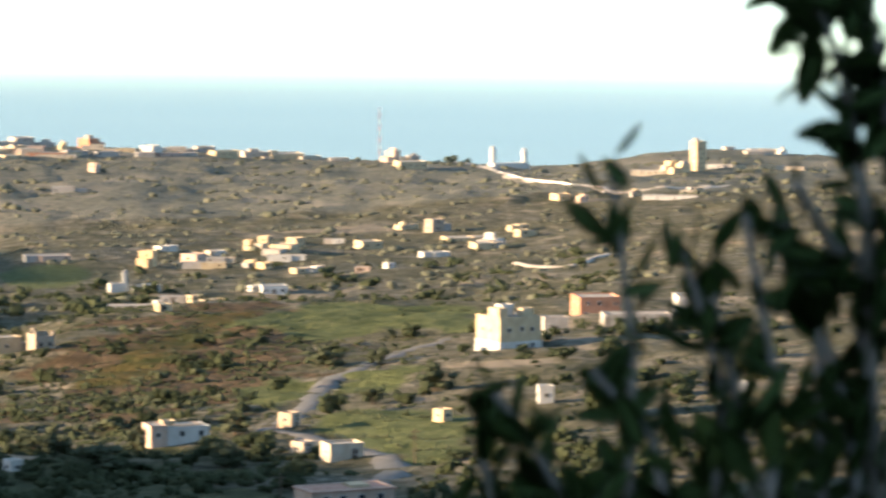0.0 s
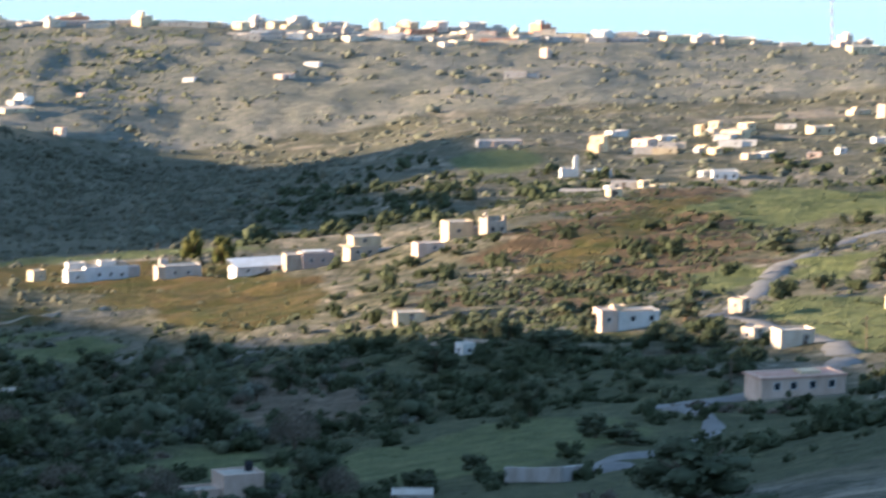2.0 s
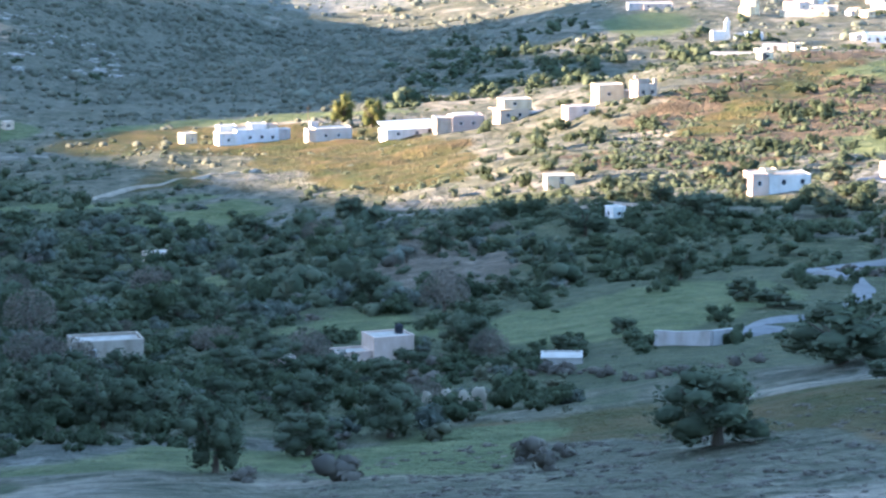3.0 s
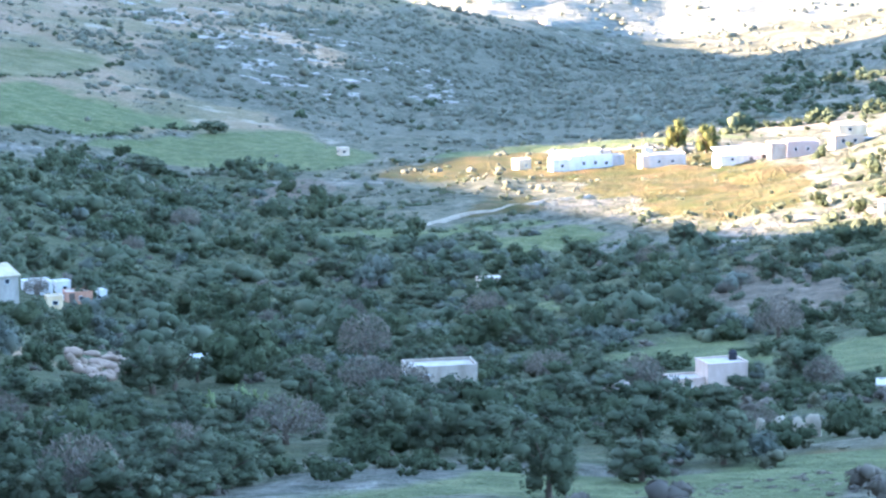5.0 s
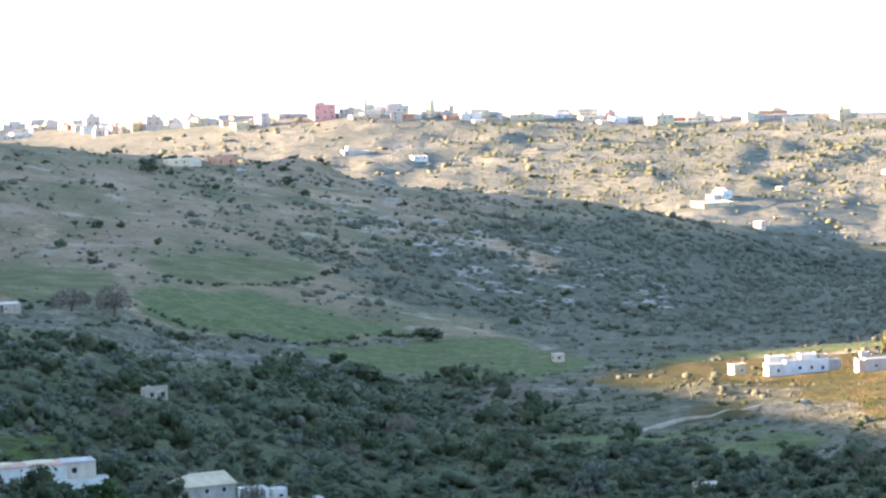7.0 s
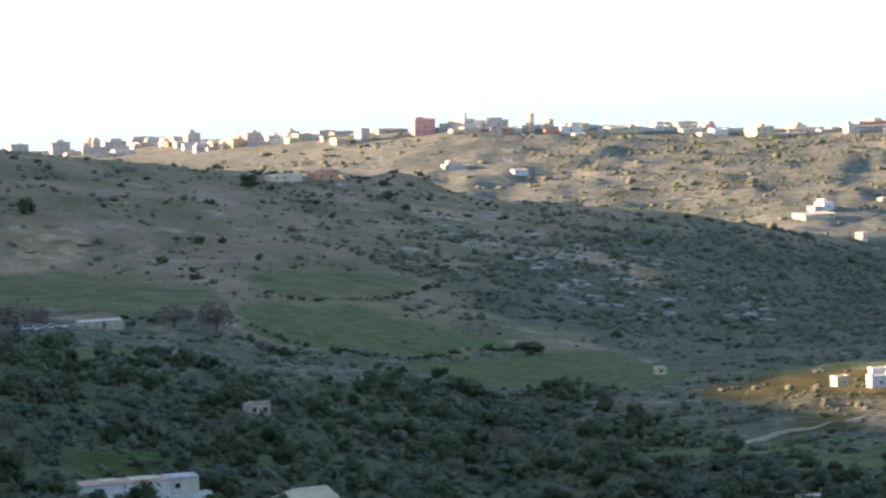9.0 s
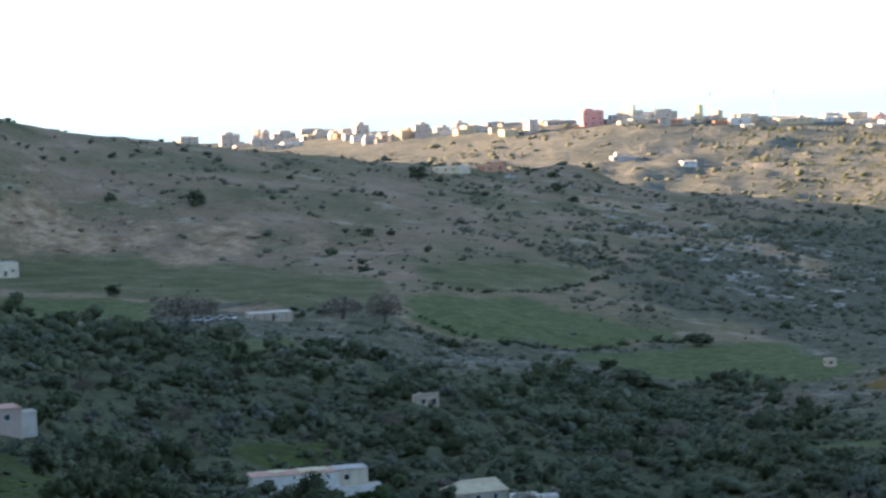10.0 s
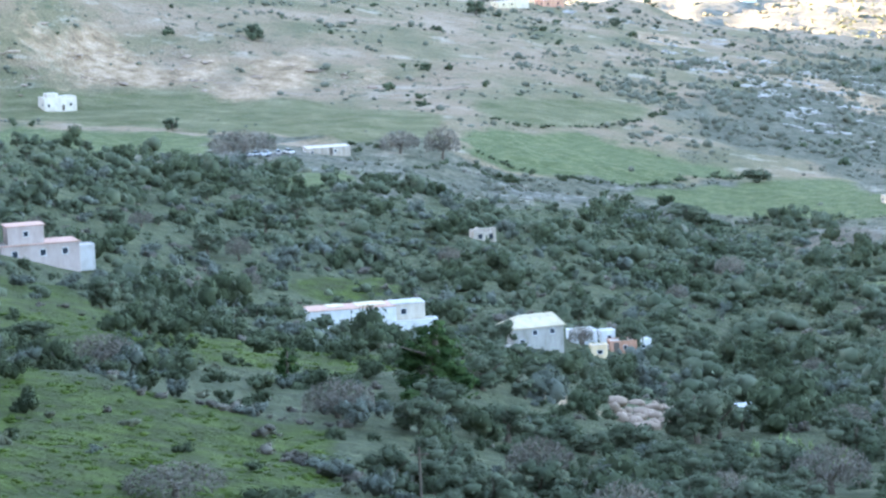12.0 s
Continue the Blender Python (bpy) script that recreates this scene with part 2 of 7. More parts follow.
# ---- materials ----
def ground_material():
    k = Mat("hillside", 0.95)
    fine, mid, wide = k.noise(0.9, 4), k.noise(6, 4), k.noise(55, 3)
    base = k.ramp(mid, (0.28, (0.06, 0.058, 0.041)), (0.48, (0.112, 0.104, 0.076)), (0.62, (0.175, 0.156, 0.118)), (0.8, (0.29, 0.252, 0.2)))
    base = k.mix(k.grey(wide, 0.36, 0.54), base, k.ramp(mid, (0.3, (0.07, 0.067, 0.039)), (0.7, (0.145, 0.13, 0.083))))
    base = k.mix(k.maths("MULTIPLY", k.grey(k.noise(2.4, 3, 0.6), 0.5, 0.6), 0.65), base, (0.036, 0.038, 0.019))
    ledges = k.noise(16, 4, 0.65, (0.3, 0.3, 5))
    base = k.mix(k.maths("MULTIPLY", k.grey(ledges, 0.56, 0.66), 0.75), base, (0.27, 0.22, 0.155))
    base = k.mix(k.maths("MULTIPLY", k.grey(k.noise(11, 4, 0.65, (0.35, 0.35, 6)), 0.56, 0.68), 0.7), base, (0.03, 0.033, 0.016))
    green = k.ramp(k.noise(4, 4, 0.65), (0.28, (0.06, 0.068, 0.027)), (0.5, (0.088, 0.099, 0.04)), (0.72, (0.135, 0.135, 0.06)))
    meadow = k.ramp(k.noise(9, 4, 0.65, (0.5, 1, 2)), (0.3, (0.07, 0.072, 0.03)), (0.5, (0.105, 0.1, 0.045)), (0.72, (0.165, 0.145, 0.08)))
    lush = k.ramp(k.noise(5, 4, 0.65), (0.3, (0.036, 0.036, 0.016)), (0.5, (0.044, 0.055, 0.014)), (0.7, (0.07, 0.088, 0.018)))
    dry = k.ramp(k.noise(9, 5, 0.65), (0.3, (0.038, 0.047, 0.014)), (0.5, (0.068, 0.057, 0.021)), (0.72, (0.115, 0.078, 0.036)))
    rock = k.ramp(k.noise(7, 5, 0.7), (0.32, (0.13, 0.092, 0.05)), (0.5, (0.26, 0.175, 0.1)), (0.72, (0.42, 0.31, 0.2)))
    edge = k.maths("ADD", k.maths("MULTIPLY", k.noise(5, 3), 0.7), -0.35)
    brush = k.ramp(k.noise(2.5, 4, 0.65), (0.3, (0.042, 0.046, 0.022)), (0.55, (0.07, 0.074, 0.036)), (0.75, (0.125, 0.115, 0.06)))
    # ground of the coast slope, lightened to stand in for distance haze
    pale = k.ramp(k.noise(14, 5, 0.7), (0.3, (0.145, 0.138, 0.103)), (0.5, (0.165, 0.153, 0.114)), (0.72, (0.2, 0.178, 0.134)))
    pale = k.mix(k.maths("MULTIPLY", k.grey(k.noise(4.0, 4, 0.65, (0.7, 1, 1)), 0.47, 0.58), 0.8), pale, (0.08, 0.086, 0.064))
    pale = k.mix(k.maths("MULTIPLY", k.grey(k.noise(60, 4, 0.65), 0.5, 0.62), 0.55), pale, (0.085, 0.09, 0.07))
    pale = k.mix(k.maths("MULTIPLY", k.grey(k.noise(26, 4, 0.6, (0.3, 0.3, 5)), 0.55, 0.68), 0.7), pale, (0.23, 0.202, 0.152))
    soil = k.ramp(k.noise(34, 4, 0.6, (0.6, 0.6, 3)), (0.3, (0.095, 0.09, 0.045)), (0.44, (0.15, 0.122, 0.066)), (0.56, (0.2, 0.142, 0.086)), (0.72, (0.245, 0.182, 0.12)))
    soil = k.mix(k.grey(k.noise(7, 4, 0.7), 0.54, 0.7), soil, (0.085, 0.085, 0.045))
    soil = k.mix(k.maths("MULTIPLY", k.grey(k.noise(15, 5, 0.7, (0.35, 0.7, 3)), 0.58, 0.68), 0.5), soil, (0.36, 0.3, 0.225))
    heath = k.ramp(k.noise(4, 4, 0.65), (0.3, (0.05, 0.038, 0.022)), (0.5, (0.09, 0.064, 0.036)), (0.72, (0.15, 0.105, 0.06)))
    stony = k.ramp(k.noise(3.5, 5, 0.7), (0.3, (0.058, 0.048, 0.03)), (0.52, (0.105, 0.085, 0.055)), (0.72, (0.18, 0.145, 0.1)))
    thicket = k.ramp(k.noise(5, 4, 0.65), (0.3, (0.068, 0.066, 0.04)), (0.52, (0.1, 0.093, 0.06)), (0.74, (0.16, 0.14, 0.093)))
    for name, col in (("pale", pale), ("soil", soil), ("thicket", thicket), ("brush", brush), ("heath", heath), ("stony", stony), ("dry", dry), ("meadow", meadow), ("green", green), ("lush", lush), ("rock", rock)):
        base = k.mix(k.grey(k.maths("ADD", k.attr(name), edge), 0.35, 0.65), base, col)
    base = k.mix(0.55, base, k.ramp(fine, (0.25, (0.35, 0.35, 0.35)), (0.6, (1, 1, 1)), (0.8, (1.0, 1.0, 1.0))), "MULTIPLY")
    k.colour(base).bump(k.mix(0.6, fine, mid), 2.6, 1.0)
    return k.done()


def sea_material():
    k = Mat("sea", 0.26)
    k.b.inputs["Specular IOR Level"].default_value = 0.25
    k.colour(k.ramp(k.noise(220, 3, 0.5, (0.25, 1, 1)), (0.3, (0.19, 0.232, 0.135)), (0.7, (0.215, 0.258, 0.152))))
    k.bump(k.noise(9, 3, 0.6, (0.5, 1, 1)), 0.2, 0.3)
    # horizon haze put into the material: far out the water fades to transparent
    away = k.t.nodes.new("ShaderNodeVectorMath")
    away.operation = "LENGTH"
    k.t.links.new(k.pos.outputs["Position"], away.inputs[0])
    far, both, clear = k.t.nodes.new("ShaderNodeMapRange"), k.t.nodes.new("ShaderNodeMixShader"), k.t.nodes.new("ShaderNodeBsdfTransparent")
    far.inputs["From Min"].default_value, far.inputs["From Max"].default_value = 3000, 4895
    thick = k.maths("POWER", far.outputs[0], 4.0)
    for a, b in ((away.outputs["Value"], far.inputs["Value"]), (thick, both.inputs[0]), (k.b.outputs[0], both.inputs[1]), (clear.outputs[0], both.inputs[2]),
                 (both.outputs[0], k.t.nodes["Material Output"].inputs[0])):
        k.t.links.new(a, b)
    return k.done()


def leaf_material(name, dark, mid, light):
    k = Mat(name, 0.8)
    c = k.ramp(k.noise(4.5, 2, 0.5), (0.32, dark), (0.5, mid), (0.7, light))
    c = k.mix(0.35, c, k.ramp(k.island(), (0.0, dark), (0.55, mid), (1.0, light)))
    c = k.mix(0.35, c, k.ramp(k.noise(0.8, 3), (0.3, (0.6, 0.6, 0.6)), (0.65, (1, 1, 1))), "MULTIPLY")
    k.colour(c)
    # thin leaves let light through
    thin, both = k.t.nodes.new("ShaderNodeBsdfTranslucent"), k.t.nodes.new("ShaderNodeMixShader")
    both.inputs[0].default_value = 0.25
    k.t.links.new(c, thin.inputs[0])
    k.t.links.new(k.b.outputs[0], both.inputs[1])
    k.t.links.new(thin.outputs[0], both.inputs[2])
    k.t.links.new(both.outputs[0], k.t.nodes["Material Output"].inputs[0])
    return k.done()


def wall_material(name, colour, stain=0.25):
    k = Mat(name, 0.9)
    worn = [c * (1 - stain) * (0.96, 0.93, 0.88)[i] for i, c in enumerate(colour)]
    c = k.ramp(k.noise(1.6, 4, 0.65, (1, 1, 0.45)), (0.3, worn), (0.62, colour))
    c = k.mix(k.grey(k.noise(0.25, 3), 0.55, 0.8), c, [v * 0.82 for v in colour])
    k.colour(c).bump(k.noise(0.12, 3), 0.02, 0.5)
    return k.done()


HILLSIDE, SEA = ground_material(), sea_material()
SCRUB = leaf_material("scrub_leaves", (0.056, 0.064, 0.034), (0.088, 0.098, 0.054), (0.135, 0.142, 0.084))
PALESCRUB = leaf_material("pale_scrub_leaves", (0.085, 0.085, 0.05), (0.12, 0.117, 0.07), (0.17, 0.16, 0.1))
# paler leaf copy, with the haze of distance put into its colour
HAZYSCRUB = leaf_material("hazed_scrub_leaves", (0.092, 0.098, 0.066), (0.13, 0.132, 0.09), (0.175, 0.168, 0.116))
HILLSCRUB = leaf_material("hill_scrub_leaves", (0.078, 0.079, 0.052), (0.112, 0.111, 0.074), (0.155, 0.148, 0.102))
DARKTREE = leaf_material("evergreen_leaves", (0.034, 0.043, 0.021), (0.056, 0.067, 0.034), (0.092, 0.102, 0.054))
TREELEAF = leaf_material("valley_tree_leaves", (0.044, 0.053, 0.029), (0.073, 0.084, 0.047), (0.12, 0.128, 0.078))
OLIVE = leaf_material("olive_leaves", (0.055, 0.062, 0.042), (0.092, 0.1, 0.072), (0.148, 0.152, 0.115))
ROUNDPINE = leaf_material("pine_crown_needles", (0.05, 0.055, 0.016), (0.085, 0.09, 0.028), (0.14, 0.13, 0.045))
PINE = leaf_material("pine_needles", (0.014, 0.028, 0.009), (0.032, 0.055, 0.016), (0.07, 0.1, 0.03))
DRYBUSH = leaf_material("dry_bush", (0.06, 0.053, 0.04), (0.115, 0.098, 0.072), (0.19, 0.16, 0.115))
WHITE = wall_material("white_plaster", (0.5, 0.475, 0.42), 0.25)
LIMESTONE = wall_material("pale_limestone", (0.27, 0.24, 0.195), 0.4)
TAN = wall_material("tan_render", (0.42, 0.33, 0.235), 0.25)
REDEARTH = wall_material("eroded_earth", (0.25, 0.18, 0.125), 0.35)
SHELL = wall_material("shell_plaster", (0.46, 0.39, 0.295), 0.25)
CREAM = wall_material("cream_plaster", (0.46, 0.37, 0.235), 0.28)
OCHRE = wall_material("ochre_plaster", (0.57, 0.42, 0.24), 0.25)
PINK = wall_material("pink_plaster", (0.5, 0.37, 0.28), 0.25)
RED = wall_material("red_plaster", (0.5, 0.25, 0.21), 0.15)
GREY = wall_material("bare_concrete", (0.35, 0.32, 0.28), 0.3)
BRICK = wall_material("bare_brick", (0.4, 0.21, 0.13), 0.3)
STONE = wall_material("rubble_stone", (0.34, 0.28, 0.21), 0.4)
BLUEWHITE = wall_material("bluish_whitewash", (0.47, 0.475, 0.45), 0.2)
DARK = wall_material("dark_opening", (0.03, 0.03, 0.032), 0.2)
ASPHALT = wall_material("worn_asphalt", (0.145, 0.138, 0.125), 0.25)
TRACK = wall_material("pale_track", (0.42, 0.36, 0.28), 0.25)
EARTH = wall_material("trodden_earth", (0.24, 0.2, 0.14), 0.3)
BARK = wall_material("bark", (0.11, 0.085, 0.06), 0.4)
METAL = wall_material("painted_steel", (0.42, 0.27, 0.25), 0.3)
PALEBLOCK = wall_material("pale_render", (0.39, 0.345, 0.285), 0.25)
PINKWASH = wall_material("faded_pink_wash", (0.34, 0.265, 0.22), 0.2)
SCREED = wall_material("terracotta_screed", (0.4, 0.24, 0.17), 0.25)
COASTWOOD = leaf_material("coast_wood_leaves", (0.085, 0.095, 0.042), (0.115, 0.122, 0.058), (0.155, 0.155, 0.08))
CACTUS = wall_material("cactus_skin", (0.17, 0.2, 0.085), 0.35)
GRASS = leaf_material("field_grass", (0.03, 0.046, 0.009), (0.055, 0.08, 0.012), (0.095, 0.12, 0.022))
TILE = wall_material("clay_tiles", (0.45, 0.2, 0.12), 0.3)


# ---- fields and bare ground, as outlines in (bearing, distance) ----
FIELDS = {
    "green": [
        [(23.2, 1176), (21.7, 1189), (19.6, 1179), (18.6, 1162), (20.6, 1098), (22.3, 1095), (23.3, 1112)],
        [(20.8, 1082), (18.6, 1138), (17.2, 1168), (16.0, 1086), (16.2, 1057), (18.7, 1055)],
        [(30.6, 1192), (27.3, 1120), (27.3, 1045), (28.9, 896), (30.7, 783)],
        [(15.9, 1084), (13.8, 1108), (11.4, 1155), (9.8, 1100), (11.3, 1095), (13.8, 1087)],
        [(3.5, 1000), (2.0, 1105), (-0.5, 1082), (-0.5, 955), (0.7, 978), (2.0, 965)],
        [(2.2, 704), (1.3, 732), (-0.4, 682), (-0.5, 613), (0.4, 586), (1.6, 657)],
        [(1.6, 788), (0.7, 862), (0.2, 808), (1.3, 760)],
        [(3.4, 752), (2.5, 868), (2.1, 794), (2.7, 748)],
        [(8.4, 458), (6.6, 473), (4.3, 487), (3.8, 436), (6.5, 398), (8.6, 424)],
        [(12.7, 457), (11.1, 497), (9.8, 475), (10.9, 440)],
        [(14.4, 620), (13.1, 611), (13.2, 569), (14.4, 576)],
        [(14.3, 797), (12.5, 838), (12.7, 780), (14.3, 755)],
        [(7.0, 1567), (5.5, 1512), (6.0, 1402), (7.0, 1442)],
        [(-4.6, 541), (-5.9, 566), (-6.1, 507), (-4.9, 488)],
        [(17.0, 830), (15.2, 845), (13.3, 873), (12.9, 866), (14.8, 811), (16.6, 806)],
        [(14.6, 774), (13.0, 815), (12.4, 804), (13.0, 748), (14.3, 757)],
        [(14.5, 623), (13.0, 613), (13.1, 569), (14.3, 577)],
        [(12.9, 471), (10.9, 485), (9.4, 455), (7.9, 468), (7.9, 416), (10.0, 435), (11.4, 461)],
        [(18.5, 255), (14.9, 269), (11.2, 284), (7.9, 296), (7.9, 237)],
        [(17.5, 692), (17.2, 699), (17.3, 676)],
        [(26.2, 669), (25.1, 684), (24.7, 674), (25.1, 658), (25.9, 652)],
        [(26.0, 911), (24.8, 1009), (25.0, 923), (25.4, 864), (26.1, 863)],
    ],
    "meadow": [
        [(23.1, 1248), (21.9, 1272), (20.1, 1289), (20.2, 1259), (21.6, 1197), (23.0, 1208)],
        [(30.6, 1278), (27.6, 1282), (26.1, 1268), (23.5, 1199), (23.5, 1116), (24.9, 1098), (27.3, 1129), (30.6, 1232)],
    ],
    "lush": [
        [(31.2, 575), (29.5, 556), (28.4, 500), (27.0, 500), (24.65, 466), (24.4, 421), (25.4, 411), (26.75, 412), (28.1, 420), (29.7, 415), (31.2, 420)],
        [(31.2, 378), (29.0, 370), (27.1, 355), (25.8, 342), (25.1, 328), (25.5, 298), (26.7, 272), (31.2, 240)],
        [(26.2, 670), (25.2, 700), (24.4, 706), (24.2, 678), (25.0, 660), (25.9, 652)],
    ],
    "dry": [
        [(16.1, 1016), (14.7, 1093), (11.4, 1068), (9.2, 929), (9.2, 785), (11.6, 855), (12.8, 958), (13.8, 985), (15.2, 986)],
        [(10.6, 282), (8.6, 299), (6.1, 299), (1.4, 266), (1.4, 228)],
        [(14.1, 927), (13.3, 930), (13.5, 873), (14.8, 872)],
        [(11.8, 915), (10.2, 955), (9.8, 880), (10.2, 763), (11.8, 883)],
        [(6.1, 843), (4.4, 974), (3.3, 1075), (2.6, 1078), (4.3, 900), (5.2, 826)],
    ],
    "rock": [
        [(30.5, 1304), (28.3, 1339), (24.3, 1314), (24.3, 1274), (27.0, 1291), (30.5, 1281)],
        [(18.2, 1485), (16.8, 1450), (16.1, 1412), (16.6, 1388), (17.9, 1425)],
        [(17.5, 1344), (16.2, 1322), (16.4, 1289), (17.3, 1307)],
        [(20.7, 1551), (19.5, 1494), (19.0, 1552), (20.4, 1604)],
        [(21.0, 423), (20.3, 477), (19.8, 447), (20.2, 394), (20.9, 392)],
    ],
    "heath": [
        [(6.6, 930), (5.6, 985), (4.6, 1040), (3.4, 1120), (2.7, 1100), (2.2, 975), (2.0, 860), (2.9, 785), (3.9, 745), (5.2, 800), (6.2, 860)],
        [(7.9, 800), (6.2, 820), (4.6, 740), (4.8, 705), (6.4, 735)],
    ],
    "stony": [
        [(11.2, 565), (10.6, 620), (9.8, 648), (9.0, 660), (8.4, 565), (8.6, 505), (9.8, 505), (10.9, 535)],
        [(18.4, 960), (17.6, 1010), (16.8, 1020), (16.6, 960), (17.4, 930)],
    ],
    "thicket": [
        [(8.5, 1330), (9, 1760), (12, 1800), (15, 1700), (17.0, 1580), (18.6, 1400), (20.0, 1280), (19.0, 1195), (16, 1180), (12, 1180)],
    ],
    "brush": [
        [(7.6, 290), (9, 640), (12, 715), (15.3, 830), (16, 890), (17, 960), (18.3, 1040), (20.5, 1025), (22, 930), (24.5, 890), (28, 870), (31, 800), (33, 780), (33, 480), (29, 470), (27, 450), (24, 420), (22, 300)],
        [(19, 190), (33, 190), (33, 500), (27, 470), (20, 430)],
        [(9.6, 700), (8.3, 730), (6.2, 640), (5.6, 560), (5.2, 440), (9.6, 440)],
        [(-2, 480), (2, 500), (3.4, 560), (5, 600), (7.5, 560), (7.5, 330), (-2, 330)],
        [(3.2, 600), (4.5, 645), (7, 640), (9, 630), (9, 420), (6, 410), (4, 480)],
    ],
    # the whole coast slope, where haze is put into the ground colour
    "pale": [
        [(-10, 1960), (6, 1930), (10, 1900), (14, 1860), (34, 1900), (34, 3300), (-10, 3300)],
    ],
    "soil": [
        [(15.5, 1290), (17.5, 1120), (20, 1130), (22, 1090), (24.5, 1120), (27, 1100), (29.5, 1080), (33, 1050), (33, 1500), (30, 1520), (24, 1680), (19, 1760), (15, 1790), (13, 1790), (14, 1500)],
    ],
}


def inside(poly, az, r):
    """Which points lie in the outline."""
    a = np.array(poly, float)
    hit = np.zeros(az.shape, bool)
    for (x0, y0), (x1, y1) in zip(a, np.roll(a, -1, 0)):
        cross = (y0 > r) != (y1 > r)
        hit ^= cross & (az < (x1 - x0) * (r - y0) / (y1 - y0 + 1e-9) + x0)
    return hit


def cover(kind, x, y):
    az, r = np.degrees(np.arctan2(-x, y)), np.hypot(x, y)
    wobble = 45.0 if kind == "thicket" else 20.0 if kind in ("brush", "pale", "rock", "soil", "heath") else 4.0
    r = r + wobble * 2.0 * waves(x, y, 42, 31)
    az = az + np.degrees(wobble / r) * waves(x, y, 33, 32)
    out = np.zeros(az.shape)
    for poly in FIELDS[kind]:
        out[inside(poly, az, r)] = 1
    return out


# ---- ground: one sheet from the terrace to the shore ----
def ground():
    az = np.concatenate([np.arange(-9, 33.01, 0.14), np.linspace(34, 350, 90)])
    r = np.concatenate([[0.0, 0.5, 2, 4], np.geomspace(7, 60, 14)[:-1], np.geomspace(60, 540, 170)[:-1], np.arange(540, 1135, 2.9), np.geomspace(1136, 3300, 150)])
    A, R = np.meshgrid(np.radians(az), r)
    X, Y = -R * np.sin(A), R * np.cos(A)
    Z = land(X, Y)
    nr, na = A.shape
    i, j = np.meshgrid(np.arange(nr - 1), np.arange(na), indexing="ij")
    jn = (j + 1) % na
    faces = np.stack([i * na + j, (i + 1) * na + j, (i + 1) * na + jn, i * na + jn], -1).reshape(-1, 4)[:, ::-1]
    me = mesh_from("ground", np.stack([X, Y, Z], -1).reshape(-1, 3), faces, True)
    for kind in FIELDS:
        mask = cover(kind, X.ravel(), Y.ravel()).reshape(X.shape)
        for axis in (0, 1):
            mask = sum(w * np.roll(mask, o, axis) for o, w in ((-2, 0.12), (-1, 0.23), (0, 0.3), (1, 0.23), (2, 0.12)))
        me.attributes.new(kind, "FLOAT", "POINT").data.foreach_set("value", mask.ravel().astype(np.float32))
    me.materials.append(HILLSIDE)
    return tagged(new("ground", me), "dry scrubby hillsides with terraced green fields and pale rock", "ground", kind="structure")


def sea():
    az = np.radians(np.arange(0, 360, 2.0))
    r = np.array([1.0, 1500, 2300, 3000, 3800, 4900])
    A, R = np.meshgrid(az, r)
    nr, na = A.shape
    i, j = np.meshgrid(np.arange(nr - 1), np.arange(na), indexing="ij")
    faces = np.stack([i * na + j, (i + 1) * na + j, (i + 1) * na + (j + 1) % na, i * na + (j + 1) % na], -1).reshape(-1, 4)[:, ::-1]
    me = mesh_from("water", np.stack([-R * np.sin(A), R * np.cos(A), 0 * R], -1).reshape(-1, 3), faces)
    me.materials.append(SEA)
    return tagged(new("water", me), "calm pale blue sea reaching to a hazy horizon", "sea", kind="structure")


ground()
sea()


# ---- scrub and groves that nobody could count ----
def ico(level):
    bm = bmesh.new()
    bmesh.ops.create_icosphere(bm, subdivisions=level, radius=1)
    bm.verts.ensure_lookup_table()
    v = np.array([p.co for p in bm.verts])
    f = np.array([[p.index for p in q.verts] for q in bm.faces])
    bm.free()
    return v, f


def sprays(d, rng, loose):
    """Two directions across each outward way d, so that sprays of leaves lie over a bush like shingles, some of them loose."""
    n = d + loose * rng.normal(size=d.shape)
    n /= np.linalg.norm(n, axis=1, keepdims=True)
    a = np.cross(n, rng.normal(size=d.shape))
    a /= np.linalg.norm(a, axis=1, keepdims=True)
    return a, np.cross(n, a)


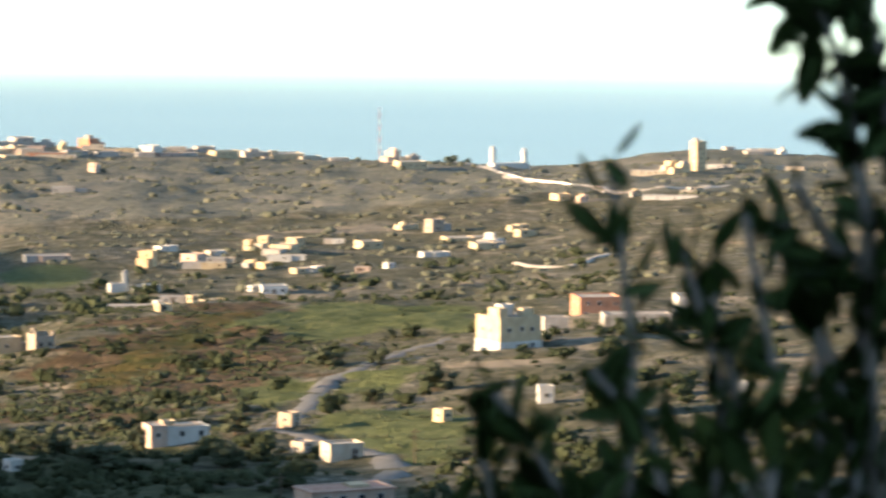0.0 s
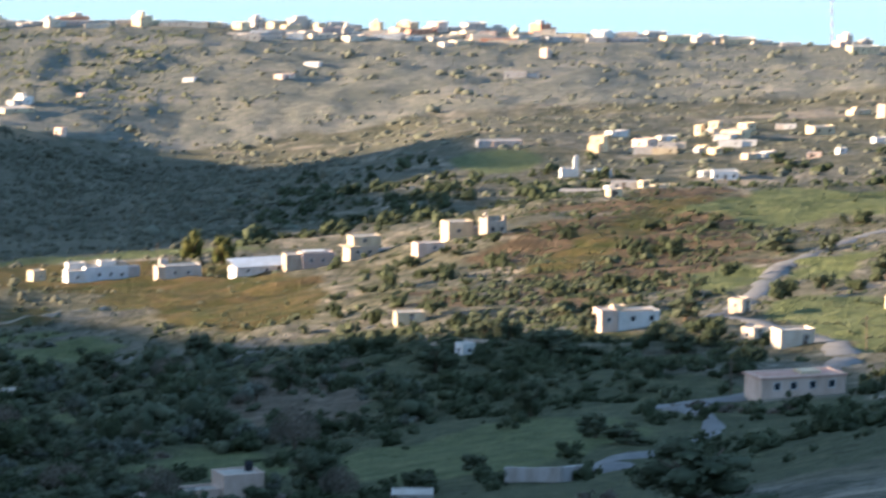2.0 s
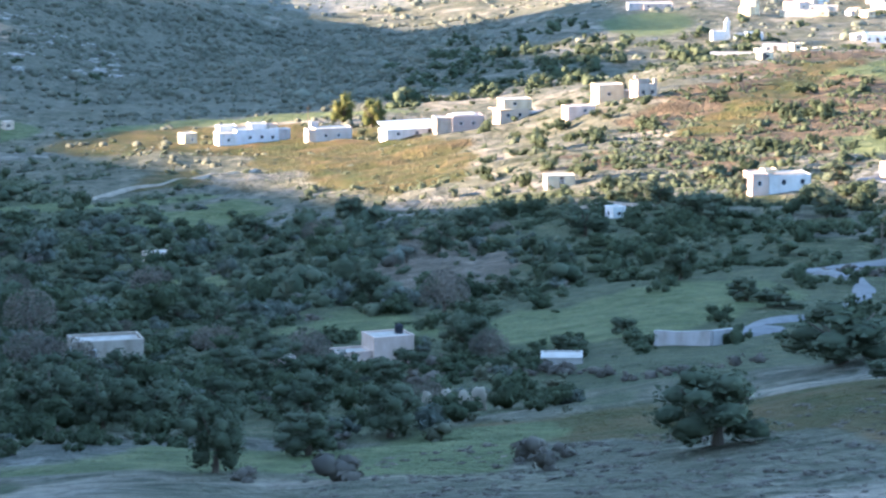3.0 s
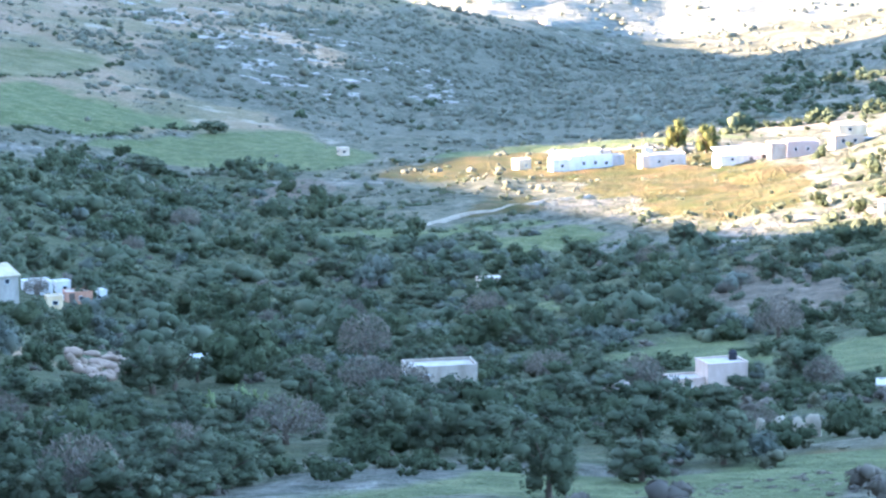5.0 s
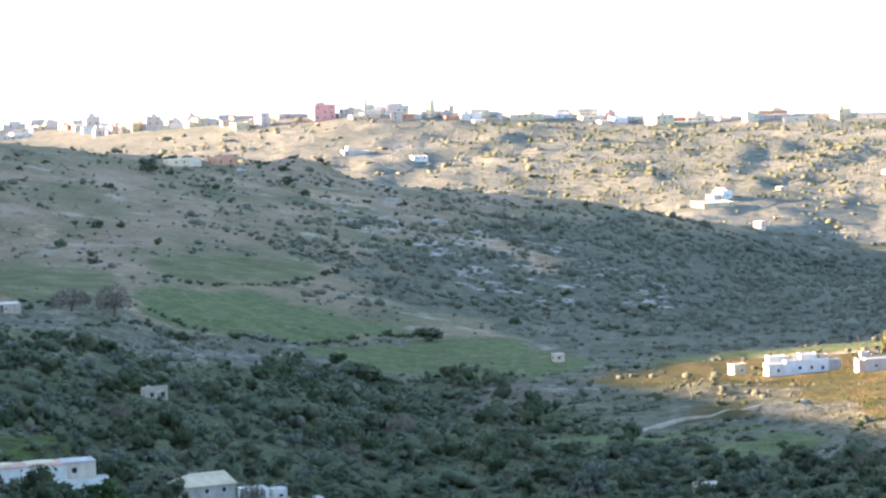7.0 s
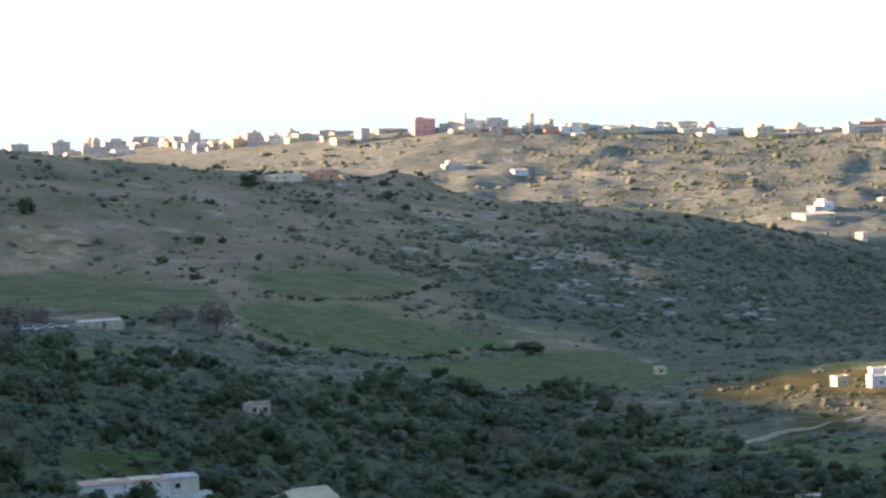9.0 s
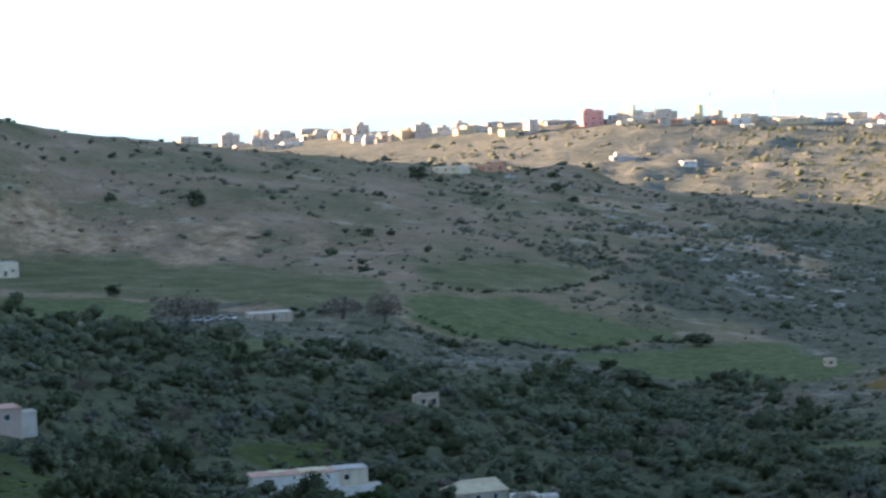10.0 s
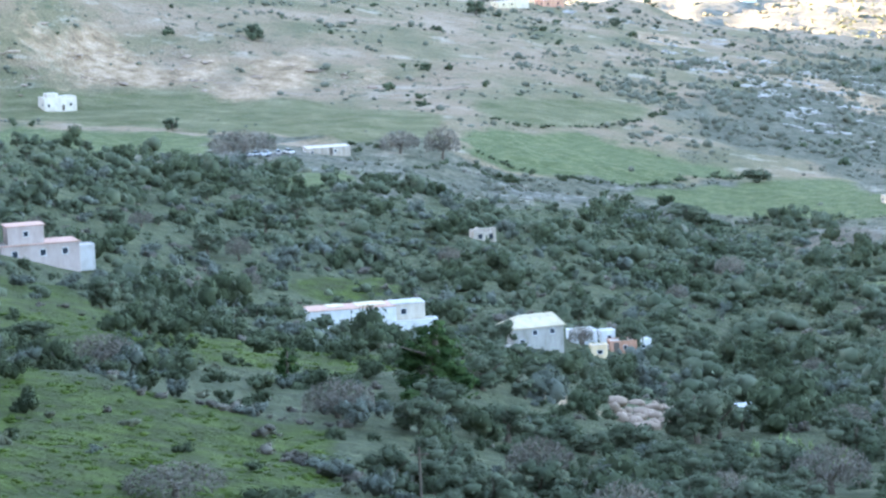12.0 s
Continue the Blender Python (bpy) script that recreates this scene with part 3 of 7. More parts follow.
def clump(lumps, leaves, seed, flat=0.75, leaf=(0.08, 0.2), spread=1.75):
    """A ragged bush of about unit radius standing on z = 0: a few uneven lumps and loose sprays of leaves round them."""
    rng = np.random.RandomState(seed)
    v0, f0 = ico(0)
    centres, sizes = [(0, 0, 0.4)], [0.4 if lumps > 1 else 0.62]
    for k in range(lumps - 1):
        a, q = rng.uniform(0, 6.28), rng.uniform(0.3, 0.68)
        centres.append((q * math.cos(a), q * math.sin(a), rng.uniform(0.15, 0.85)))
        sizes.append(rng.uniform(0.14, 0.34))
    C, S = np.array(centres), np.array(sizes)
    vs, fs, n = [], [], 0
    for c, q in zip(C, S):
        vs.append(v0 * (1 + 0.3 * rng.uniform(-1, 1, (len(v0), 1))) * q * (0.8 if lumps > 5 else 1) + c)
        fs.append(f0 + n)
        n += len(v0)
    if leaves:
        k = rng.choice(lumps, leaves, p=S / S.sum())
        d = rng.normal(size=(leaves, 3))
        d[:, 2] = np.abs(d[:, 2]) * 0.8 - 0.2
        d /= np.linalg.norm(d, axis=1, keepdims=True)
        c = C[k] + d * S[k][:, None] * (0.75 + (spread - 0.75) * rng.uniform(0, 1, (leaves, 1)) ** 1.3)
        a, b = sprays(d, rng, 0.45)
        s = rng.uniform(*leaf, (leaves, 1))
        a, b = a * s, b * s * 0.75
        vs.append(np.stack([c - a - b * 0.4, c + a, c - a * 0.3 + b], 1).reshape(-1, 3))
        fs.append(n + np.arange(3 * leaves).reshape(-1, 3))
    v, f = np.concatenate(vs), np.concatenate(fs)
    v[:, 2] = v[:, 2].clip(-0.1, None) * flat * 1.35
    return v, f


def scatter(name, places, radii, variants, material, label, seed, tall=(0.8, 1.2)):
    """Many bushes in one mesh."""
    rng = np.random.RandomState(seed)
    vs, fs, n = [], [], 0
    pick = rng.randint(0, len(variants), len(places))
    for k, (v, f) in enumerate(variants):
        p, s = places[pick == k], radii[pick == k]
        if not len(p):
            continue
        a = rng.uniform(0, 6.28, len(p))
        sx, sy, sz = s * rng.uniform(0.8, 1.25, len(p)), s * rng.uniform(0.8, 1.25, len(p)), s * rng.uniform(*tall, len(p))
        x = v[None, :, 0] * sx[:, None]
        y = v[None, :, 1] * sy[:, None]
        V = np.stack([x * np.cos(a)[:, None] - y * np.sin(a)[:, None] + p[:, :1], x * np.sin(a)[:, None] + y * np.cos(a)[:, None] + p[:, 1:2],
                      v[None, :, 2] * sz[:, None] + p[:, 2:3] - 0.1 * s[:, None]], -1)
        F = f[None] + (n + np.arange(len(p)) * len(v))[:, None, None]
        vs.append(V.reshape(-1, 3))
        fs.append(F.reshape(-1, 3))
        n += len(p) * len(v)
    me = mesh_from(name, np.concatenate(vs), np.concatenate(fs), True)
    me.materials.append(material)
    return tagged(new(name, me), label, "scrub", kind="stuff")


def sprinkle(count, az, r, seed, chance):
    """Points over a sector, kept by chance(x, y, bearing, distance)."""
    rng = np.random.RandomState(seed)
    a = rng.uniform(*az, count)
    d = np.sqrt(rng.uniform(r[0] ** 2, r[1] ** 2, count))
    x, y = -d * np.sin(np.radians(a)), d * np.cos(np.radians(a))
    bare = np.maximum(np.maximum(np.maximum(np.maximum(cover("green", x, y), cover("meadow", x, y)), 0.88 * cover("lush", x, y)), 0.8 * cover("dry", x, y)), 0.85 * np.maximum(cover("rock", x, y), cover("stony", x, y)))
    keep = rng.uniform(size=count) < chance(x, y, a, d) * (1 - 0.97 * bare)
    x, y = x[keep], y[keep]
    return np.stack([x, y, land(x, y)], -1)


def clear_of_buildings(p, margin=0.0):
    keep = np.ones(len(p), bool)
    for x, y, rad in FOOTPRINTS:
        keep &= np.hypot(p[:, 0] - x, p[:, 1] - y) > rad + margin
    return p[keep]


FOOTPRINTS = []

# ---- buildings ----
LOOKS = {TAN: "tan rendered", WHITE: "whitewashed", SHELL: "pale beige plastered", CREAM: "cream plastered", OCHRE: "ochre yellow", PINK: "faded pink", RED: "dark red", GREY: "bare grey concrete",
         BRICK: "unplastered brick", STONE: "rough stone", BLUEWHITE: "bluish white", TILE: "clay coloured", PINKWASH: "greyish pink", PALEBLOCK: "pale grey rendered"}
KINDS = {"town_house": ("flat-roofed town house on the coastal ridge", "houses of the coast town"),
         "terrace_block": ("long low house on the coastal ridge", "houses of the coast town"),
         "apartment_building": ("apartment block on the coastal ridge", "houses of the coast town"),
         "hillside_house": ("lone flat-roofed house on a dry slope", "houses on the slopes"),
         "village_house": ("flat-roofed village house among dark trees", "village houses"),
         "farm_building": ("low farm building on the grassy spur", "farm buildings"),
         "house": ("small flat-roofed house among olive trees", "houses of the valley")}
SHARED = {}
PANE = wall_material("window_glass", (0.02, 0.025, 0.03), 0.1)
PANE.node_tree.nodes["Principled BSDF"].inputs["Roughness"].default_value = 0.3
PANE.node_tree.nodes["Principled BSDF"].inputs["Specular IOR Level"].default_value = 0.06
FRAME = wall_material("painted_frame", (0.5, 0.48, 0.44), 0.2)
DOOR = wall_material("painted_door", (0.1, 0.08, 0.06), 0.3)
ROOF = wall_material("roof_screed", (0.38, 0.33, 0.26), 0.3)
house_rng, annex_rng = random.Random(11), random.Random(29)


def shared_box(key, *size):
    if key not in SHARED:
        bm = bmesh.new()
        box(bm, *size)
        me = bpy.data.meshes.new(key[0])
        bm.to_mesh(me)
        bm.free()
        SHARED[key] = me
    return SHARED[key]


def shared_ring(w, h):
    """A window frame round an opening."""
    key = ("frame", w, h)
    if key not in SHARED:
        bm = bmesh.new()
        t = 0.09
        loops = []
        for y in (-0.07, 0.05):
            for e in (0, t):
                loops.append([bm.verts.new(p) for p in ((-w / 2 + e, y, e), (w / 2 - e, y, e), (w / 2 - e, y, h - e), (-w / 2 + e, y, h - e))])
        fo, fi, bo, bi = loops
        for k in range(4):
            q = (k + 1) % 4
            for a, b in ((fo, fi), (fi, bi), (bi, bo), (bo, fo)):
                bm.faces.new((a[k], a[q], b[q], b[k]))
        me = bpy.data.meshes.new("window")
        bm.to_mesh(me)
        bm.free()
        me.materials.append(FRAME)
        SHARED[key] = me
    return SHARED[key]


def opening(parent, m, w, h, fine):
    """A window at the local pose m, its front towards -y."""
    if fine:
        o = part("window", shared_ring(w, h), FRAME, parent)
        o.matrix_local = m
        p = part("pane", shared_box(("pane", w, h), -w / 2 + 0.05, w / 2 - 0.05, -0.02, 0.05, 0.05, h - 0.05), PANE, o)
    else:
        o = part("window", shared_box(("window", w, h), -w / 2, w / 2, -0.05, 0.05, 0, h), PANE, parent)
        o.matrix_local = m


def block(parent, w, d, h, wall, x=0.0, y=0.0, z=0.0, sink=1.5, parapet=0.4):
    """A flat-roofed block: walls, a roof slab and a parapet round it."""
    bm = bmesh.new()
    box(bm, x - w / 2, x + w / 2, y - d / 2, y + d / 2, z - sink, z + h - parapet)
    bmesh.ops.bevel(bm, geom=[e for e in bm.edges if abs(e.verts[0].co.z - e.verts[1].co.z) > 0.5], offset=0.04, segments=1, affect="EDGES")
    part("wall", bm, wall, parent)
    bm = bmesh.new()
    box(bm, x - w / 2 + 0.2, x + w / 2 - 0.2, y - d / 2 + 0.2, y + d / 2 - 0.2, z + h - parapet, z + h - parapet + 0.06)
    part("roof", bm, ROOF, parent)
    bm = bmesh.new()
    e, t = 0.04, 0.2
    for x0, x1, y0, y1 in ((x - w / 2 - e, x + w / 2 + e, y - d / 2 - e, y - d / 2 + t), (x - w / 2 - e, x + w / 2 + e, y + d / 2 - t, y + d / 2 + e),
                           (x - w / 2 - e, x - w / 2 + t, y - d / 2 + t, y + d / 2 - t), (x + w / 2 - t, x + w / 2 + e, y - d / 2 + t, y + d / 2 - t)):
        box(bm, x0, x1, y0, y1, z + h - parapet - 0.002, z + h + house_rng.uniform(-0.03, 0.03))
    part("parapet", bm, wall, parent)


def face_windows(parent, w, d, h, x, y, z, fine, side, door=True, every=3.0):
    """Rows of windows, storey by storey, on the front (side 0) or on the west end (side 1)."""
    span = w if side == 0 else d
    storeys = max(1, int(round((h - 0.3) / 3.1)))
    n = max(1, int(span / every))
    tall = h / storeys
    for s in range(storeys):
        for k in range(n):
            if house_rng.random() < 0.22 and n > 1:
                continue
            u = (k + 0.5 + house_rng.uniform(-0.12, 0.12)) / n * span - span / 2
            ww, hh = house_rng.choice(((0.9, 1.1), (1.1, 1.2), (0.8, 0.9)))
            hh = min(hh, tall * 0.42)
            zz = z + s * tall + tall * 0.36
            if span < 1.6:
                continue
            m = pose(x + u, y - d / 2, zz) if side == 0 else pose(x - w / 2, y - u, zz, 0, 0, -90)
            opening(parent, m, ww, round(hh, 2), fine)
    if door and side == 0 and span > 3:
        u = house_rng.uniform(-0.3, 0.3) * span
        o = part("door", shared_box(("door", 0.95, 1), -0.5, 0.5, -0.06, 0.05, 0, min(2.05, 2.05)), DOOR, parent)
        o.matrix_local = pose(x + u, y - d / 2, z - 0.02)


def stand(name, bearing, dist, turn, label, category, group, reach, up=0.0):
    """An empty at the base of a thing, its front turned towards the terrace and then by turn degrees."""
    p = spot(bearing, dist, up)
    FOOTPRINTS.append((p.x, p.y, reach))
    if dist < 830 and reach > 4.05:
        for q in (7, 14):
            FOOTPRINTS.append((p.x * (1 - q / dist), p.y * (1 - q / dist), reach * 0.8))
    ob = new(name)
    ob.matrix_world = Matrix.Translation(p) @ pose(0, 0, 0, 0, 0, bearing + turn)
    return tagged(ob, label, category, group)


def house(name, bearing, dist, w, d, h, turn, wall, upper=None, label="", category=""):
    text, group = KINDS[name]
    if dist > 1300 and bearing < 18 and name != "apartment_building":
        w, d, h = w * 1.08, d * 1.08, max(2.2, h * 0.84)
    ob = stand(name, bearing, dist, turn, label or LOOKS[wall] + " " + text, category or ("apartment building" if name == "apartment_building" else "house"), group, 0.62 * max(w, d) + 1.0)
    fine = dist < 1050
    block(ob, w, d, h, wall, parapet=0.4 if h > 2.4 else 0.2)
    if h > 2.1:
        every = 3.0 if dist < 1500 else 4.2
        face_windows(ob, w, d, h - 0.4, 0, 0, 0, fine, 0, dist < 1500, every)
        face_windows(ob, w, d, h - 0.4, 0, 0, 0, fine, 1, False, every + 0.6)
    if upper:
        a, b, t = upper
        block(ob, w * (b - a), min(d * 0.6, 6), t, wall, x=w * ((a + b) / 2 - 0.5), y=d * 0.12, z=h - 0.4, sink=0.0, parapet=0.2)
    elif dist > 1300 and name in ("town_house", "apartment_building") and h > 3 and annex_rng.random() < 0.5:
        # a stair head or a half-built upper room
        q = annex_rng.uniform(0.3, 0.5)
        block(ob, w * q, d * q, annex_rng.uniform(1.6, 2.6), annex_rng.choice((wall, GREY, PALEBLOCK)), x=w * annex_rng.uniform(-0.22, 0.22), y=d * 0.1, z=h - 0.4, sink=0.0, parapet=0.2)
    if dist > 1300 and w < 14 and annex_rng.random() < 0.7:
        # a lower wing beside the main block
        side, ww, hh = annex_rng.choice((-1, 1)), w * annex_rng.uniform(0.5, 0.9), max(2.3, h * annex_rng.uniform(0.45, 0.7))
        block(ob, ww, d * 0.8, min(hh, 3.4), annex_rng.choice((wall, wall, GREY, PALEBLOCK, SHELL)), x=side * (w + ww) / 2, y=d * 0.06, parapet=0.2)
    return ob


# coast town, from the open side
house("town_house", 11.94, 2440, 9.4, 9.4, 7.8, 34, CREAM, upper=(.35, .6, 3.1))
house("terrace_block", 12.14, 2453, 17.3, 8.6, 2.8, 0, SHELL)
house("terrace_block", 11.29, 2437, 30.5, 9.0, 2.9, 0, SHELL)
house("town_house", 10.81, 2440, 7.9, 7.9, 3.6, 23, CREAM)
house("town_house", 10.38, 2430, 8.1, 8.1, 6.7, 45, CREAM)
house("town_house", 10.12, 2480, 7.7, 7.7, 8.0, 23, PALEBLOCK)
house("town_house", 10.09, 2404, 11.7, 5.8, 4.3, 0, WHITE)
house("terrace_block", 10.30, 2350, 15.5, 7.7, 3.5, 0, SHELL)
house("town_house", 9.86, 2479, 11.5, 11.5, 5.6, 45, CREAM)
house("town_house", 9.52, 2376, 10.4, 5.2, 3.9, 0, WHITE)
house("town_house", 9.46, 2480, 12.7, 12.7, 7.5, 23, PALEBLOCK, upper=(.3, .9, 2.3))
house("town_house", 9.16, 2474, 6.9, 6.9, 5.6, 45, CREAM)
house("town_house", 8.86, 2480, 11.5, 11.5, 6.4, 14, PALEBLOCK)
house("terrace_block", 8.74, 2476, 16.7, 8.3, 2.3, 0, SHELL)
house("hillside_house", 9.25, 2194, 5.5, 8.5, 3.4, 69, WHITE)
house("hillside_house", 9.66, 2121, 6.5, 6.5, 2.7, 56, PINK)
house("hillside_house", 11.21, 2116, 4.2, 6.5, 2.7, 69, WHITE)
house("town_house", 8.23, 2466, 6.5, 6.5, 7.9, 67, CREAM)
house("terrace_block", 8.09, 2379, 17.9, 8.9, 2.6, 0, WHITE)
house("town_house", 7.74, 2469, 10.3, 10.3, 7.5, 56, CREAM, upper=(.3, .6, 1.5))
house("town_house", 7.26, 2466, 9.0, 9.0, 7.5, 45, PINK)
house("town_house", 6.78, 2424, 8.2, 8.2, 4.8, 34, CREAM)
house("town_house", 6.69, 2480, 12.4, 12.4, 6.8, 23, PALEBLOCK)
house("terrace_block", 7.30, 2396, 7.5, 4.0, 2.3, 0, SHELL)
house("town_house", 6.88, 2350, 11.8, 11.8, 3.9, 23, CREAM)
house("town_house", 6.33, 2484, 13.6, 6.8, 3.7, 0, PALEBLOCK)
house("town_house", 6.03, 2455, 3.6, 3.6, 5.8, 56, CREAM)
house("town_house", 5.93, 2398, 10.0, 10.0, 4.2, 23, CREAM)
house("town_house", 5.63, 2473, 9.6, 9.6, 7.1, 45, BRICK)
house("town_house", 5.50, 2466, 9.3, 4.6, 4.0, 0, SHELL)
house("hillside_house", 5.55, 2246, 4.6, 4.6, 5.6, 56, PINK)
house("hillside_house", 6.03, 2112, 11.9, 5.9, 4.2, 0, GREY)
house("town_house", 5.05, 2440, 11.5, 5.7, 3.3, 0, CREAM)
house("town_house", 4.66, 2440, 9.1, 9.1, 5.9, 56, WHITE)
house("town_house", 4.24, 2483, 11.7, 5.8, 3.7, 0, PALEBLOCK)
house("town_house", 3.81, 2493, 11.9, 11.9, 4.8, 14, PALEBLOCK)
house("town_house", 3.35, 2478, 7.8, 7.8, 3.7, 56, CREAM)
house("town_house", 3.04, 2451, 13.3, 13.3, 4.8, 14, PALEBLOCK)
house("town_house", 2.54, 2458, 21.6, 21.6, 5.6, 14, CREAM, upper=(.1, .3, 1.9))
house("town_house", 0.81, 2437, 6.9, 6.9, 8.6, 56, PINK, upper=(.6, .95, 1.9))
house("town_house", 0.54, 2346, 16.7, 16.7, 5.2, 14, CREAM)
house("town_house", 0.49, 2460, 7.3, 7.3, 3.7, 14, PALEBLOCK)
# coast town east of the road
house("town_house", -3.60, 2265, 4.8, 4.8, 7.1, 45, OCHRE)
house("town_house", -3.81, 2259, 6.6, 6.6, 6.0, 34, CREAM)
house("apartment_building", -4.04, 2294, 7.5, 7.5, 18.5, 34, CREAM)
house("town_house", -4.52, 2520, 6.6, 6.6, 2.3, 23, PALEBLOCK)
house("town_house", -4.91, 2500, 11.3, 11.3, 2.3, 14, PALEBLOCK)
house("town_house", -5.13, 2540, 11.5, 11.5, 2.3, 14, CREAM)
house("town_house", -5.37, 2520, 4.3, 4.3, 4.0, 56, WHITE)
house("town_house", -5.14, 2310, 9.8, 4.9, 3.4, 0, CREAM)
house("terrace_block", -5.40, 2329, 9.1, 4.6, 2.3, 0, SHELL)
house("terrace_block", -4.31, 2315, 10.1, 5.1, 2.3, 0, WHITE)
house("town_house", -4.70, 2304, 6.0, 6.0, 2.9, 23, CREAM)
house("terrace_block", -3.32, 2262, 24.8, 9.0, 2.3, 0, SHELL)
house("hillside_house", -1.86, 1912, 7.1, 7.1, 3.9, 34, OCHRE)
house("hillside_house", -2.23, 1905, 3.2, 3.2, 4.0, 45, PINK)
house("hillside_house", -3.07, 1926, 2.8, 2.8, 3.8, 34, CREAM)
house("terrace_block", -3.60, 1878, 26.4, 9.0, 2.3, 0, WHITE)
house("terrace_block", -3.86, 1933, 6.0, 4.0, 2.3, 0, SHELL)
house("hillside_house", -4.04, 1948, 4.6, 4.6, 2.3, 23, CREAM)
# the village behind the hill
house("village_house", 6.18, 1575, 11.9, 8.7, 2.6, 9, PINK)
house("village_house", 4.70, 1528, 4.9, 5.8, 7.6, 69, OCHRE)
house("village_house", 4.46, 1622, 5.3, 5.3, 2.3, 34, WHITE)
house("village_house", 3.97, 1562, 7.4, 7.4, 4.5, 56, PINK)
house("village_house", 4.14, 1532, 3.6, 3.6, 2.8, 23, CREAM)
house("village_house", 3.64, 1581, 8.2, 4.1, 2.3, 0, GREY)
house("terrace_block", 3.65, 1525, 9.5, 4.8, 2.3, 0, CREAM)
house("village_house", 3.59, 1608, 4.9, 4.9, 2.7, 34, WHITE)
house("village_house", 3.10, 1645, 3.2, 3.2, 5.6, 56, CREAM)
house("village_house", 2.85, 1642, 4.3, 4.3, 7.5, 67, CREAM)
house("village_house", 2.53, 1625, 9.7, 9.7, 4.5, 67, CREAM)
house("village_house", 2.35, 1688, 5.6, 5.6, 3.5, 45, CREAM)
house("village_house", 3.05, 1535, 3.8, 3.8, 3.7, 56, OCHRE)
house("village_house", 2.85, 1522, 4.4, 4.4, 3.0, 45, OCHRE)
house("village_house", 2.61, 1585, 9.7, 4.8, 2.3, 0, WHITE)
house("village_house", 2.31, 1500, 4.6, 4.6, 2.3, 34, CREAM)
house("village_house", 2.03, 1506, 3.3, 3.3, 2.3, 45, WHITE)
house("village_house", 2.70, 1391, 9.1, 6.7, 4.4, 9, BLUEWHITE)
house("village_house", 3.04, 1395, 2.6, 2.6, 2.3, 45, WHITE)
house("village_house", 4.64, 1399, 5.4, 5.4, 3.3, 14, BLUEWHITE)
house("village_house", 5.05, 1325, 12.8, 6.4, 2.5, 0, GREY)
house("village_house", 4.54, 1328, 2.6, 2.6, 3.5, 45, WHITE)
house("village_house", 4.30, 1102, 7.8, 4.0, 2.3, 0, GREY)
house("village_house", 4.46, 1055, 3.8, 3.8, 2.3, 23, CREAM)
house("village_house", 3.98, 1098, 2.6, 2.6, 2.3, 34, CREAM)
house("village_house", 3.61, 1341, 4.8, 4.8, 2.7, 34, CREAM)
house("village_house", 1.19, 1668, 9.5, 9.5, 4.2, 23, CREAM)
house("village_house", 0.64, 1782, 6.0, 6.0, 2.5, 34, CREAM, upper=(.4, .7, 1.7))
house("village_house", 0.14, 1757, 6.5, 6.5, 7.2, 34, STONE)
house("village_house", -0.23, 1715, 12.1, 12.1, 2.3, 14, OCHRE)
house("village_house", -0.80, 1673, 7.0, 7.0, 3.0, 56, WHITE, upper=(.2, .45, 3.1))
house("village_house", -0.63, 1640, 8.8, 8.8, 2.3, 23, CREAM)
house("village_house", 0.86, 1528, 3.4, 3.4, 2.7, 34, WHITE)
house("village_house", 1.28, 1497, 5.4, 4.0, 2.3, 0, PINK)
house("village_house", 1.67, 1699, 5.3, 4.0, 2.3, 0, WHITE)
house("village_house", -1.25, 1716, 4.8, 4.8, 3.7, 34, CREAM)
house("village_house", -1.24, 1744, 4.9, 4.9, 3.3, 34, CREAM)
house("village_house", 0.06, 1604, 6.7, 6.7, 2.7, 23, WHITE)
# slopes above the shaded hill
house("hillside_house", 13.83, 2018, 7.1, 7.1, 5.8, 45, WHITE, upper=(.2, .6, 1.9))
house("hillside_house", 14.00, 1987, 16.5, 16.5, 2.3, 23, CREAM)
house("hillside_house", 13.26, 1864, 4.2, 4.2, 5.0, 56, PINK)
house("hillside_house", 12.92, 2065, 3.4, 3.4, 2.4, 45, PINK)
house("hillside_house", 19.74, 2239, 9.2, 9.2, 3.1, 14, GREY, upper=(.3, .5, 2.8))
house("hillside_house", 18.64, 2215, 9.1, 9.1, 2.4, 14, WHITE)
house("hillside_house", 21.77, 1657, 10.2, 10.2, 3.3, 23, BRICK, upper=(.5, 1, 1.6))
house("hillside_house", 22.49, 1614, 9.0, 9.0, 2.3, 23, CREAM)
# coast town, western part
house("apartment_building", 20.14, 2440, 14.5, 14.5, 10.1, 10, RED)
house("town_house", 19.53, 2440, 13.0, 13.0, 7.1, 56, SHELL, upper=(.6, .85, 4.6))
house("town_house", 19.79, 2440, 5.8, 5.8, 5.5, 23, PALEBLOCK)
house("town_house", 21.47, 2440, 10.2, 10.2, 5.2, 23, CREAM)
house("apartment_building", 21.11, 2440, 7.4, 7.4, 9.0, 34, PALEBLOCK)
house("town_house", 18.44, 2440, 4.1, 4.1, 12.0, 45, CREAM)
house("town_house", 19.05, 2503, 23.5, 9.0, 4.7, 0, PALEBLOCK)
house("town_house", 18.13, 2473, 4.2, 4.2, 4.7, 34, CREAM)
house("town_house", 17.71, 2440, 12.2, 12.2, 5.2, 23, CREAM)
house("terrace_block", 16.98, 2430, 21.0, 21.0, 3.5, 14, CREAM)
house("town_house", 16.00, 2443, 11.7, 11.7, 4.0, 23, CREAM)
house("town_house", 15.62, 2440, 7.3, 7.3, 5.5, 23, RED)
house("town_house", 15.46, 2419, 9.5, 9.5, 5.1, 23, BLUEWHITE)
